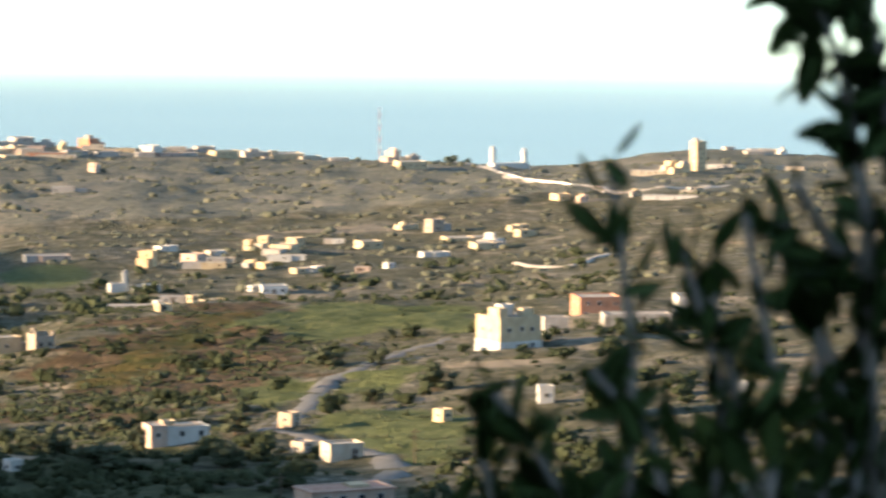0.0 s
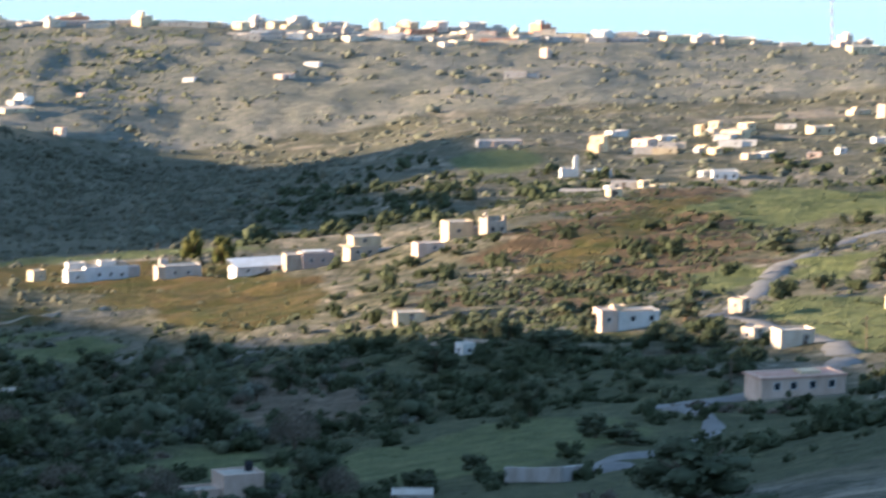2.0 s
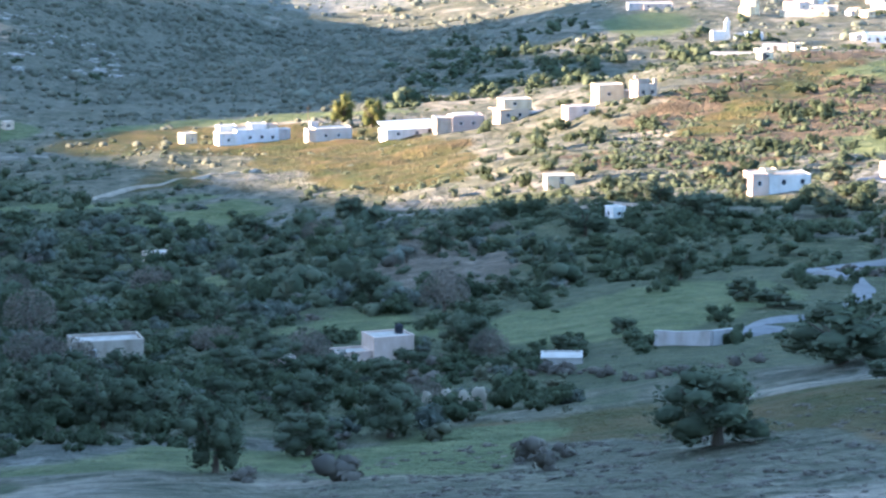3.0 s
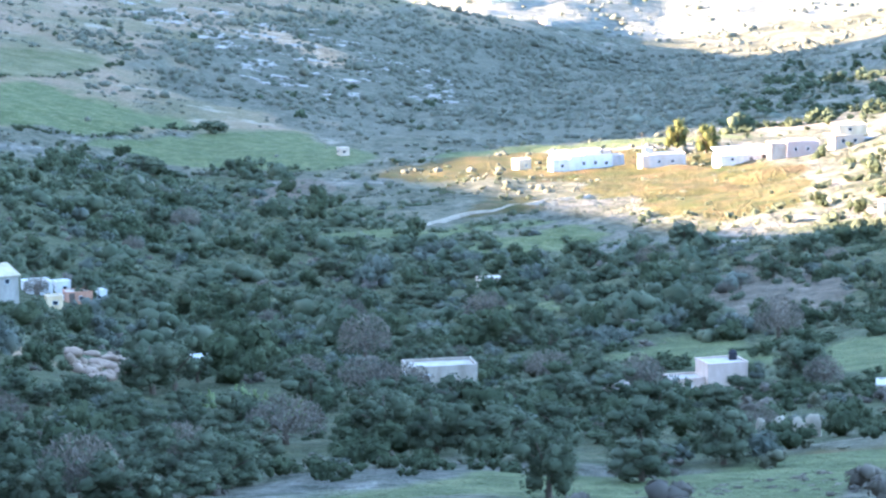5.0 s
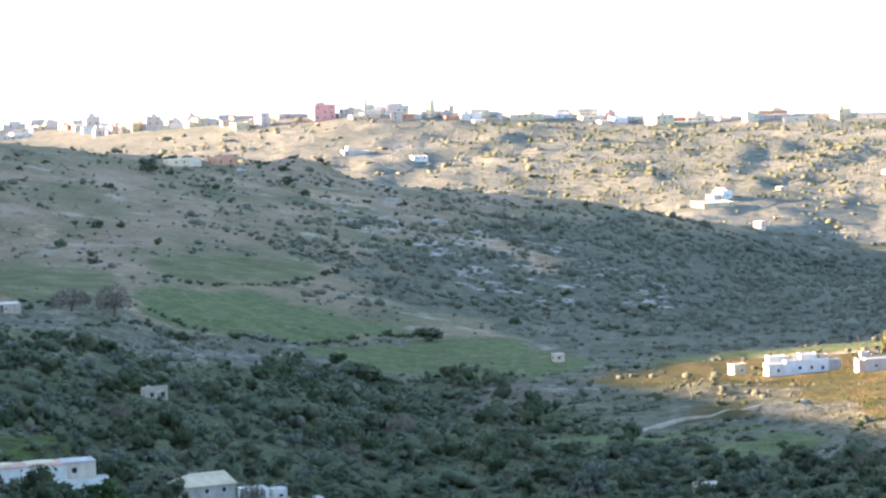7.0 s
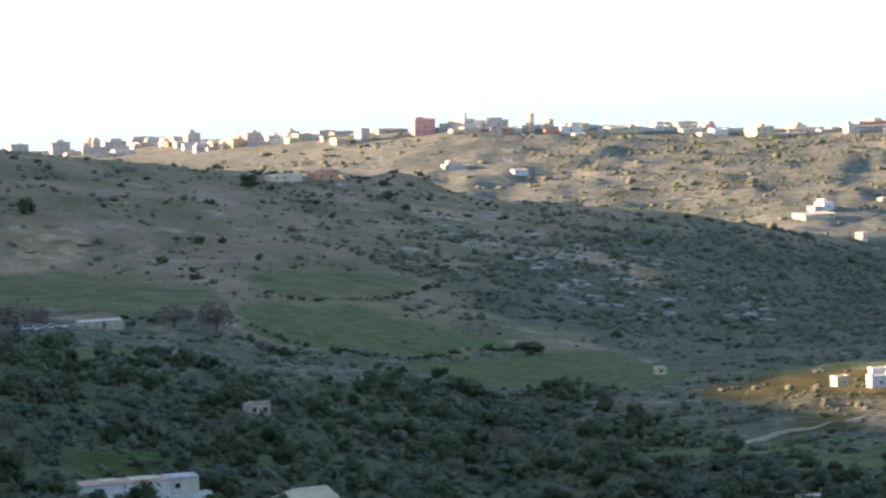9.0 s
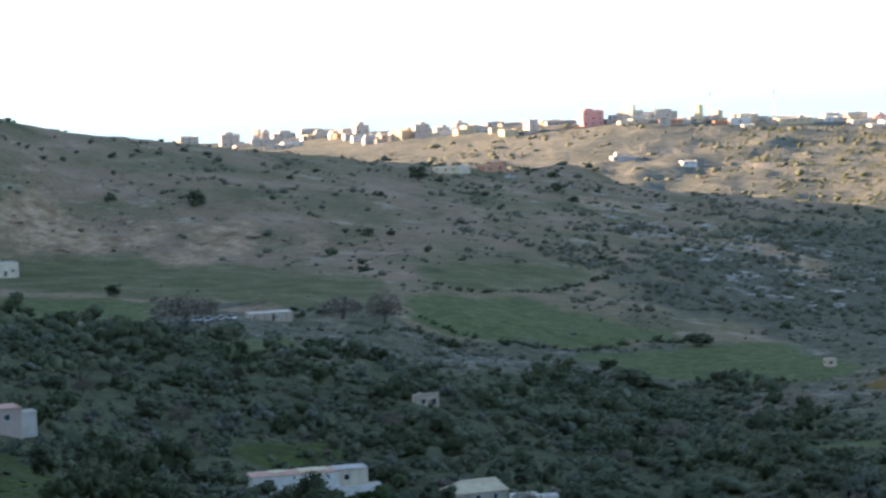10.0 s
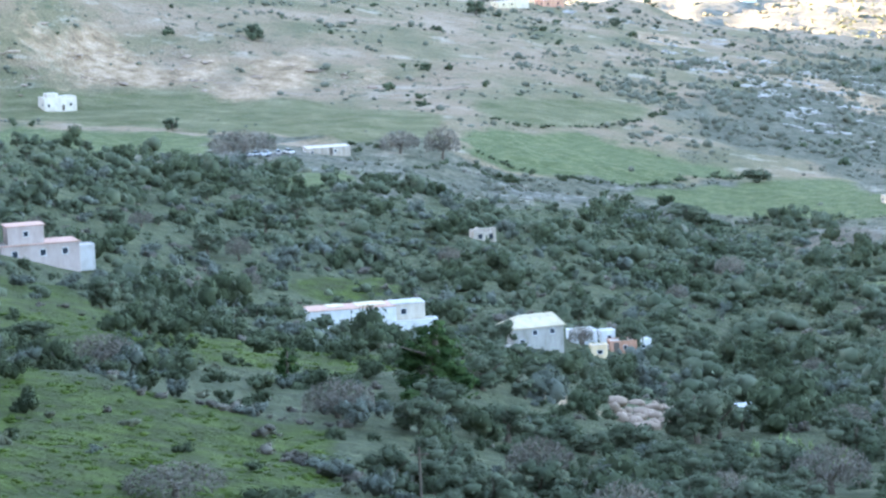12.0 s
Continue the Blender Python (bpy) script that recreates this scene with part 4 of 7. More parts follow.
house("town_house", 14.81, 2411, 13.1, 13.1, 8.1, 34, CREAM, upper=(.5, .75, 2.3))
house("town_house", 14.24, 2445, 9.5, 9.5, 5.6, 45, CREAM)
house("terrace_block", 14.35, 2422, 19.7, 9.0, 2.5, 0, CREAM)
house("town_house", 12.99, 2460, 11.1, 11.1, 4.8, 23, SHELL)
house("town_house", 16.39, 2440, 10.2, 10.2, 3.5, 23, WHITE)
house("apartment_building", 25.90, 2750, 14.5, 10.7, 9.2, 9, PALEBLOCK)
house("apartment_building", 25.46, 2750, 4.3, 4.3, 11.8, 56, PINK)
house("apartment_building", 25.34, 2780, 6.5, 6.5, 8.0, 14, PALEBLOCK)
house("town_house", 25.66, 2700, 13.5, 6.8, 4.0, 0, SHELL)
house("apartment_building", 25.04, 2760, 17.7, 13.0, 5.4, 9, PALEBLOCK)
house("town_house", 24.63, 2700, 7.0, 7.0, 4.0, 34, CREAM)
house("apartment_building", 24.50, 2780, 29.7, 21.9, 8.5, 9, PALEBLOCK)
house("apartment_building", 23.81, 2640, 10.2, 10.2, 9.3, 14, PALEBLOCK)
house("apartment_building", 24.03, 2680, 10.4, 10.4, 6.1, 14, PALEBLOCK)
house("town_house", 23.49, 2560, 6.5, 6.5, 6.2, 45, PINK)
house("town_house", 23.71, 2560, 6.6, 6.6, 5.0, 14, PALEBLOCK)
house("apartment_building", 23.17, 2560, 10.5, 10.5, 7.8, 45, CREAM)
house("apartment_building", 22.86, 2560, 10.6, 10.6, 9.4, 14, PALEBLOCK)
house("terrace_block", 22.65, 2521, 9.9, 4.9, 2.6, 0, SHELL)
house("town_house", 22.53, 2540, 9.5, 9.5, 5.4, 14, PALEBLOCK)
house("apartment_building", 22.23, 2540, 9.2, 9.2, 7.8, 14, PALEBLOCK)
house("town_house", 22.01, 2520, 3.6, 3.6, 6.1, 14, PALEBLOCK)
house("town_house", 26.57, 2850, 14.7, 14.7, 5.6, 14, PALEBLOCK)
# the farm on the spur
house("farm_building", 7.73, 728, 5.9, 4.3, 2.3, 9, CREAM)
house("farm_building", 6.83, 623, 2.6, 2.6, 2.3, 34, WHITE)
# the houses by the road
house("house", 2.44, 689, 3.1, 3.1, 2.6, 56, TAN)
house("house", 2.21, 635, 3.2, 3.2, 2.4, 45, TAN)
house("house", 1.59, 613, 6.2, 4.6, 2.9, 22, SHELL)
house("house", -1.66, 708, 3.0, 2.6, 3.4, 9, WHITE)
house("house", -4.64, 687, 5.1, 3.7, 3.7, 9, BLUEWHITE)
house("house", -0.02, 680, 2.6, 2.6, 2.3, 45, OCHRE)
house("house", -2.44, 989, 11.4, 11.4, 6.4, 14, BRICK)
house("house", -3.99, 999, 9.7, 9.7, 5.5, 10, WHITE)
house("house", -3.09, 950, 17.9, 8.0, 2.7, 9, GREY)
house("house", -1.80, 926, 6.3, 4.6, 4.3, 9, GREY)
# the valley floor
house("house", 12.24, 393, 2.6, 2.6, 1.4, 23, PINKWASH)
house("house", 15.05, 404, 8.0, 4.8, 2.9, 9, STONE)
house("house", 7.69, 377, 4.4, 4.0, 1.3, 0, PALEBLOCK)
house("house", 14.20, 666, 4.8, 3.6, 2.0, 14, STONE)
house("farm_building", 16.52, 1087, 3.0, 3.0, 2.3, 23, TAN)
house("house", 18.88, 447, 2.6, 2.6, 2.3, 14, BLUEWHITE)
# the western houses
house("house", 21.47, 637, 4.6, 4.6, 2.3, 14, WHITE)
house("house", 21.07, 641, 2.6, 2.6, 2.3, 14, WHITE)
house("house", 21.21, 618, 2.8, 2.6, 2.3, 9, OCHRE)
house("house", 20.83, 631, 4.8, 3.6, 2.3, 9, BRICK)
house("house", 20.51, 645, 2.6, 2.6, 2.3, 23, WHITE)
house("farm_building", 29.64, 1256, 11.5, 9.0, 4.6, 14, SHELL, upper=(.15, .5, 1.6))
house("farm_building", 25.42, 1040, 12.8, 7.7, 2.3, 9, STONE)

def road_house():
    """The tall cream house by the road: two joined blocks, a stair tower and a white base."""
    ob = stand("road_house", -1.06, 876, 32, "tall cream plastered house with white base beside the road", "house", "houses of the valley", 9.5)
    block(ob, 12.0, 11.0, 9.0, CREAM)
    bm = bmesh.new()
    box(bm, -6.1, 6.1, -5.6, 5.6, -1.5, 3.0)
    part("plinth", bm, WHITE, ob, "whitewashed ground storey")
    block(ob, 3.4, 3.2, 2.7, WHITE, x=-0.6, y=1.2, z=8.8, sink=0, parapet=0.25)
    block(ob, 3.0, 2.6, 2.0, CREAM, x=3.2, y=-2.4, z=8.8, sink=0, parapet=0.2)
    block(ob, 2.6, 5.0, 2.3, CREAM, x=-4.3, y=-1.9, z=8.8, sink=0, parapet=0.2)
    for u, z in ((-3.2, 5.2), (0.4, 5.4), (3.4, 5.2), (3.4, 1.4), (-0.5, 1.2)):
        opening(ob, pose(u, -5.5 if z > 3 else -5.6, z), 1.1, 1.2, True)
    for u in (-1.5, 2.0):
        opening(ob, pose(-6.0, u, 5.0, 0, 0, -90), 0.9, 1.1, True)
    yard = bmesh.new()
    box(yard, -5.2, 5.4, -9.0, -5.3, -2.6, -0.3)
    part("yard_wall", yard, STONE, ob, "rough stone yard wall")


def gabled_house():
    """The cream house with a pale hipped roof."""
    ob = stand("gabled_house", 22.28, 616, 22, "cream house with a pale pitched roof among trees", "house", "houses of the valley", 9.0)
    w, d, h, rise = 9.4, 6.6, 3.9, 1.8
    bm = bmesh.new()
    box(bm, -w / 2, w / 2, -d / 2, d / 2, -2.5, h)
    part("wall", bm, wall_material("weathered_render", (0.3, 0.27, 0.22), 0.3), ob)
    bm = bmesh.new()
    e = 0.35
    base = [bm.verts.new(p) for p in ((-w / 2 - e, -d / 2 - e, h), (w / 2 + e, -d / 2 - e, h), (w / 2 + e, d / 2 + e, h), (-w / 2 - e, d / 2 + e, h))]
    ridge = [bm.verts.new(p) for p in ((-w / 2 + 2.2, 0, h + rise), (w / 2 - 0.6, 0, h + rise))]
    low = [bm.verts.new(v.co - Vector((0, 0, 0.18))) for v in base]
    for f in ((base[0], base[1], ridge[1], ridge[0]), (base[2], base[3], ridge[0], ridge[1]), (base[1], base[2], ridge[1]), (base[3], base[0], ridge[0]), low[::-1]):
        bm.faces.new(f)
    for k in range(4):
        bm.faces.new((low[k], low[(k + 1) % 4], base[(k + 1) % 4], base[k]))
    part("roof", bm, wall_material("pale_roof", (0.4, 0.33, 0.215), 0.3), ob, "pale weathered pitched roof")
    for u, z in ((-3.0, 1.0), (-0.6, 2.4), (2.6, 2.4)):
        opening(ob, pose(u, -d / 2, z), 1.0, 1.0, True)
    block(ob, 4.2, 3.4, 2.6, GREY, x=-4.4, y=-3.4, z=-1.4, sink=1.5, parapet=0.2)


def pink_house():
    """The long pink house with a red roof edge below the road."""
    ob = stand("pink_house", 1.55, 521, 24, "long pink house with a reddish flat roof below the road", "house", "houses of the valley", 9.0)
    block(ob, 13.2, 6.4, 3.2, PINK, parapet=0.3)
    bm = bmesh.new()
    box(bm, -6.9, 6.9, -3.5, 3.5, 2.9, 3.08)
    part("roof_edge", bm, SCREED, ob, "reddish roof edge")
    bm = bmesh.new()
    box(bm, 0.4, 3.4, -1.5, 1.5, 3.08, 3.5)
    part("roof_hatch", bm, CREAM, ob)
    for u in (-4.2, -1.6, 1.4, 4.4):
        opening(ob, pose(u, -3.2, 1.2), 1.1, 1.2, True)


def compound(name, bearing, dist, turn, label, group, blocks, slabs=(), holes=(), reach=10.0):
    """A house of several blocks (x, y, z, width, depth, height, wall), roof slabs (x, y, z, width, depth, material) and openings (x, y, z, width, height, degrees)."""
    ob = stand(name, bearing, dist, turn, label, "house", group, reach)
    for x, y, z, w, d, h, wall in blocks:
        block(ob, w, d, h, wall, x=x, y=y, z=z, sink=2.0 if z == 0 else 0.0, parapet=0.25)
    for x, y, z, w, d, material in slabs:
        bm = bmesh.new()
        box(bm, x - w / 2, x + w / 2, y - d / 2, y + d / 2, z, z + 0.16)
        bmesh.ops.bevel(bm, geom=bm.edges[:], offset=0.04, segments=1, affect="EDGES")
        part("roof_edge", bm, material, ob)
    for x, y, z, w, h, a in holes:
        opening(ob, pose(x, y, z, 0, 0, a), w, h, True)
    return ob


def farm_shed():
    """The long low shed with a white sloping roof."""
    ob = stand("farm_building", 10.15, 986, 22, "long low shed with a white sloping sheet roof", "shed", "farm buildings", 10)
    bm = bmesh.new()
    box(bm, -7.5, 7.5, -3.0, 3.0, -2.0, 2.2)
    part("wall", bm, WHITE, ob)
    bm = bmesh.new()
    low, high = [(-7.9, -3.4, 2.2), (7.9, -3.4, 2.2)], [(7.9, 3.4, 3.9), (-7.9, 3.4, 3.9)]
    top = [bm.verts.new((x, y, z + 0.12)) for x, y, z in low + high]
    bot = [bm.verts.new(p) for p in low + high]
    bm.faces.new(top)
    bm.faces.new(bot[::-1])
    for k in range(4):
        bm.faces.new((bot[k], bot[(k + 1) % 4], top[(k + 1) % 4], top[k]))
    part("roof", bm, BLUEWHITE, ob, "white sloping sheet roof")
    for u in (-4.0, 1.5):
        opening(ob, pose(u, -3.0, 0.7), 1.1, 0.9, True)
    o = part("door", shared_box(("door", 0.95, 1), -0.5, 0.5, -0.06, 0.05, 0, 2.05), DOOR, ob)
    o.matrix_local = pose(5.2, -3.0, -0.02)


def farm():
    compound("farm_building", 13.67, 1025, 30, "small cream hut beside the farmyard", "farm buildings", [(0, 0, 0, 4.2, 3.6, 3.3, CREAM)], holes=[(0.5, -1.8, 1.0, 0.8, 0.9, 0)], reach=4)
    compound("farm_building", 12.72, 1008, 16, "long whitewashed farmhouse of several joined blocks", "farm buildings",
             [(-6.6, -1.0, 0, 5.4, 5.0, 3.7, WHITE), (2.2, 0, 0, 12.4, 6.0, 4.4, BLUEWHITE), (-5.2, 3.2, 0, 5.0, 4.0, 5.2, WHITE), (3.2, 0.8, 4.1, 4.8, 3.6, 1.6, WHITE), (7.6, 1.0, 4.1, 2.4, 3.0, 1.2, TAN),
              (10.4, 0.6, 0, 3.8, 4.0, 3.8, GREY)],
             holes=[(0, -3.0, 1.6, 1.0, 1.1, 0), (3.4, -3.0, 1.6, 1.0, 1.1, 0), (6.6, -3.0, 1.4, 1.0, 1.1, 0), (-6.4, -3.5, 1.3, 0.9, 1.0, 0), (-9.3, -1.2, 1.3, 0.9, 1.0, -90)], reach=13)
    compound("farm_building", 11.43, 998, 14, "grey plastered farm building with a tan end", "farm buildings", [(1.0, 0, 0, 10.4, 6.0, 3.8, PALEBLOCK), (-5.3, -0.6, 0, 2.2, 5.0, 3.6, TAN), (-3.4, 2.4, 0, 2.4, 2.0, 5.2, GREY)],
             holes=[(-1.4, -3.0, 1.3, 1.0, 1.0, 0), (2.4, -3.0, 1.3, 1.0, 1.0, 0)], reach=8)
    farm_shed()
    compound("farm_building", 9.30, 983, 12, "brownish stone farmhouse with a flat roof", "farm buildings", [(1.4, 0, 0, 9.0, 6.5, 4.0, PINKWASH), (-5.2, 0.4, 0, 4.4, 6.0, 3.6, STONE)], [(1.0, 1.0, 4.0, 6.0, 4.0, BLUEWHITE)],
             holes=[(-0.6, -3.25, 1.4, 1.0, 1.1, 0), (2.8, -3.25, 1.4, 1.0, 1.1, 0)], reach=9)
    compound("farm_building", 8.50, 992, 18, "two-storey tan house with a roof terrace", "farm buildings", [(0, 0, 0, 8.4, 6.4, 3.6, TAN), (1.2, 0.4, 3.4, 8.2, 5.6, 2.9, CREAM), (7.4, 1.2, 0, 6.0, 4.0, 2.3, GREY)], [(-3.4, -0.4, 3.5, 4.6, 6.8, CREAM)],
             holes=[(-1.8, -3.2, 1.4, 1.1, 1.2, 0), (1.6, -3.2, 1.4, 1.1, 1.2, 0), (0.4, -2.4, 4.5, 1.1, 1.1, 0)], reach=9)
    compound("farm_building", 7.42, 935, 20, "low pinkish farm building on the hill", "farm buildings", [(0, 0, 0, 7.6, 4.6, 2.7, PINK)], holes=[(1.0, -2.3, 0.9, 0.9, 1.0, 0)], reach=6)
    compound("farm_building", 6.96, 960, 22, "cream block house on the hill crest", "farm buildings", [(0, 0, 0, 7.2, 5.6, 5.0, CREAM), (5.0, 0.8, 0, 3.0, 3.4, 3.0, STONE)], holes=[(-0.6, -2.8, 2.0, 1.1, 1.1, 0), (-3.6, 0, 2.0, 0.9, 1.0, -90)], reach=7)


def western_houses():
    compound("house", 25.17, 612, 8, "long whitewashed house with a terracotta roof edge", "houses of the valley",
             [(0, 0, 0, 15.0, 6.0, 4.9, WHITE), (9.9, 0.6, 0, 5.6, 5.0, 5.0, SHELL), (10.8, -2.6, 0, 7.4, 3.2, 2.5, WHITE)],
             [(0, 0, 4.94, 15.3, 6.3, SCREED), (-2.6, 0.8, 5.11, 3.0, 3.6, CREAM), (3.4, 0.6, 5.11, 5.2, 4.2, CREAM), (9.9, 0.6, 5.04, 5.8, 5.2, GREY)],
             [(-5.0, -3.0, 1.6, 1.1, 1.2, 0), (-1.6, -3.0, 1.6, 1.1, 1.2, 0), (2.6, -3.0, 1.6, 1.1, 1.2, 0), (9.0, -1.9, 3.2, 1.1, 1.1, 0)], 11)
    compound("house", 4.25, 664, 17, "whitewashed roadside house with a pinkish side block", "houses of the valley",
             [(1.6, 0, 0, 8.0, 6.0, 3.5, WHITE), (-4.2, -0.6, 0, 3.2, 5.4, 3.9, PINK), (-1.2, 1.4, 3.3, 2.4, 2.6, 0.9, CREAM)], [(2.0, 0.6, 3.4, 5.6, 4.0, TAN)],
             [(-4.3, -3.3, 1.6, 0.9, 1.0, 0), (0.4, -3.0, 1.6, 1.0, 1.1, 0), (4.0, -3.0, 1.6, 1.0, 1.1, 0)], 8)
    compound("house", 10.50, 418, 20, "pale pink block house with a low side wing", "houses of the valley",
             [(0, 0, 0, 5.0, 4.4, 3.7, PINK), (-4.6, 0.4, 0, 4.2, 3.4, 2.0, PINK)], holes=[(-4.6, -1.3, 0.7, 0.8, 0.8, 0)], reach=5)
    compound("house", 30.10, 611, 10, "pinkish house with terracotta roof edges on two levels", "houses of the valley",
             [(0, 0, 0, 13.4, 6.4, 3.4, PINKWASH), (-2.0, 1.2, 3.4, 6.2, 4.6, 3.0, PINKWASH), (-10.0, 2.4, 0, 6.0, 6.0, 6.6, PINKWASH), (8.2, 1.0, 0, 3.0, 4.0, 2.4, GREY)],
             [(0, -3.1, 3.42, 13.8, 0.8, SCREED), (3.8, 0.3, 3.42, 5.8, 5.9, SCREED), (-2.0, 1.2, 6.42, 6.8, 5.2, SCREED), (-10.0, 2.4, 6.62, 6.4, 6.4, SCREED)],
             [(-4.4, -3.2, 1.4, 1.1, 1.2, 0), (0.4, -3.2, 1.4, 1.1, 1.2, 0), (4.2, -3.2, 1.4, 1.1, 1.2, 0), (-2.0, -1.1, 4.6, 1.0, 1.0, 0)], 11)


def tube(bm, a, b, r0, r1, n=8):
    a, b = Vector(a), Vector(b)
    q = (b - a).to_track_quat("Z", "Y").to_matrix()
    ra, rb = [], []
    for k in range(n):
        c = Vector((math.cos(6.283 * k / n), math.sin(6.283 * k / n), 0))
        ra.append(bm.verts.new(a + q @ (c * r0)))
        rb.append(bm.verts.new(b + q @ (c * r1)))
    for k in range(n):
        bm.faces.new((ra[k], ra[(k + 1) % n], rb[(k + 1) % n], rb[k]))
    bm.faces.new(ra[::-1])
    bm.faces.new(rb)


def minaret(parent, x, y, h, r, material):
    bm = bmesh.new()
    box(bm, x - r, x + r, y - r, y + r, -1.5, h * 0.8)
    box(bm, x - r * 1.25, x + r * 1.25, y - r * 1.25, y + r * 1.25, h * 0.8, h * 0.83)
    box(bm, x - r * 0.6, x + r * 0.6, y - r * 0.6, y + r * 0.6, h * 0.83, h * 0.95)
    tube(bm, (x, y, h * 0.95), (x, y, h), r * 0.5, 0.05)
    part("minaret", bm, material, parent)


def twin_tower_hall():
    ob = stand("mosque", -1.05, 2435, 28, "white hall with two square towers on the ridge", "mosque", "", 20)
    bm = bmesh.new()
    box(bm, -14, 13, -4, 5, -2, 4.6)
    part("hall", bm, WHITE, ob)
    bm = bmesh.new()
    box(bm, -15, 3, -8, -5.2, -2, 1.6)
    part("porch", bm, WHITE, ob)
    minaret(ob, -12.9, 0, 17.0, 1.35, WHITE)
    minaret(ob, 11.2, 0, 15.0, 1.35, WHITE)


def village_mosque():
    ob = stand("mosque", 5.17, 1400, 10, "small white mosque with a square tower in the village", "mosque", "", 6)
    block(ob, 7.0, 5.0, 3.9, WHITE, parapet=0.3)
    minaret(ob, 2.6, -0.6, 9.2, 0.95, WHITE)


def mast(bearing, dist, h):
    """A slim lattice mast, painted in red and white bands."""
    ob = stand("radio_mast", bearing, dist, 0, "slim red and white lattice radio mast", "mast", "radio masts", 2)
    n = 9
    for k in range(n):
        z0, z1, r0, r1 = h * k / n, h * (k + 1) / n, 0.85 * (1 - 0.6 * k / n), 0.85 * (1 - 0.6 * (k + 1) / n)
        c = [(1, 0), (-0.5, 0.87), (-0.5, -0.87)]
        for i in range(3):
            (ax, ay), (bx, by) = c[i], c[(i + 1) % 3]
            for name, end0, end1, thick in (("leg", (ax * r0, ay * r0, z0), (ax * r1, ay * r1, z1), 0.17), ("brace", (ax * r0, ay * r0, z0), (bx * r1, by * r1, z1), 0.1)):
                bm = bmesh.new()
                tube(bm, end0, end1, thick, thick, 4)
                part(name, bm, METAL if k % 2 else FRAME, ob)


def pole(bearing, dist, h, label="weathered wooden utility pole beside the fields"):
    ob = stand("utility_pole", bearing, dist, 0, label, "pole", "utility poles", 0.5)
    bm = bmesh.new()
    tube(bm, (0, 0, -0.5), (0, 0, h), 0.14, 0.1, 8)
    part("post", bm, BARK, ob)
    bm = bmesh.new()
    box(bm, -0.8, 0.8, -0.06, 0.06, h - 0.7, h - 0.58)
    part("crossarm", bm, BARK, ob)


def ribbon(name, points, width, material, label, category, lift=0.25):
    """A road laid over the ground through (bearing, distance) points."""
    p = [np.array(spot(a, r))[:2] for a, r in points]
    fine = []
    for k in range(len(p) - 1):
        p0, p1, p2, p3 = p[max(k - 1, 0)], p[k], p[k + 1], p[min(k + 2, len(p) - 1)]
        for t in np.linspace(0, 1, max(4, int(np.linalg.norm(p2 - p1) / 3)), endpoint=False):
            fine.append(0.5 * (2 * p1 + (p2 - p0) * t + (2 * p0 - 5 * p1 + 4 * p2 - p3) * t * t + (3 * p1 - p0 - 3 * p2 + p3) * t**3))
    fine.append(p[-1])
    c = np.array(fine)
    d = np.gradient(c, axis=0)
    n = np.stack([-d[:, 1], d[:, 0]], 1) / (np.linalg.norm(d, axis=1, keepdims=True) + 1e-9)
    across = np.linspace(-0.5, 0.5, 5)
    P = c[:, None] + n[:, None] * across[None, :, None] * width
    z = land(P[..., 0], P[..., 1]) + lift
    z = np.maximum(z, z.mean(1, keepdims=True) - 0.15)
    run = np.ones(9) / 9
    for j in range(z.shape[1]):
        z[:, j] = np.maximum(np.convolve(np.pad(z[:, j], 4, "edge"), run, "valid"), z[:, j] - 0.2)
    z[:, [0, -1]] -= lift + 0.35
    V = np.concatenate([P, z[..., None]], -1).reshape(-1, 3)
    i, j = np.meshgrid(np.arange(len(c) - 1), np.arange(4), indexing="ij")
    F = np.stack([i * 5 + j, i * 5 + j + 1, (i + 1) * 5 + j + 1, (i + 1) * 5 + j], -1).reshape(-1, 4)
    me = mesh_from(name, V, F, True)
    me.materials.append(material)
    for x, y in c[::2]:
        FOOTPRINTS.append((x, y, width * 0.75 + 0.8))
    return tagged(new(name, me), label, category, kind="structure")


def long_wall(name, points, h, thick, material, label):
    """A wall that follows the ground through (bearing, distance) points."""
    bm = bmesh.new()
    p = [spot(a, r) for a, r in points]
    for a, b in zip(p, p[1:]):
        d = (b - a).xy.normalized()
        n = Vector((-d.y, d.x, 0)) * thick / 2
        lo, hi = Vector((0, 0, -1)), Vector((0, 0, h))
        v = [bm.verts.new(q) for q in (a - n + lo, b - n + lo, b + n + lo, a + n + lo, a - n + hi, b - n + hi, b + n + hi, a + n + hi)]
        for f in ((3, 2, 1, 0), (4, 5, 6, 7), (0, 1, 5, 4), (1, 2, 6, 5), (2, 3, 7, 6), (3, 0, 4, 7)):
            bm.faces.new([v[i] for i in f])
    me = bpy.data.meshes.new(name)
    bm.to_mesh(me)
    bm.free()
    me.materials.append(material)
    return tagged(new(name, me), label, "wall")


def boulder(bearing, dist, size, tall, label, material):
    p = spot(bearing, dist)
    v, f = ico(2)
    rng = np.random.RandomState(int(bearing * 100) % 977)
    v = v * (1 + 0.16 * rng.uniform(-1, 1, (len(v), 1))) * [size, size * 0.8, tall] + [0, 0, tall * 0.6]
    me = mesh_from("boulder", v, f)
    me.materials.append(material)
    ob = new("boulder", me)
    ob.location = p
    FOOTPRINTS.append((p.x, p.y, size + 0.5))
    return tagged(ob, label, "boulder", "boulders")


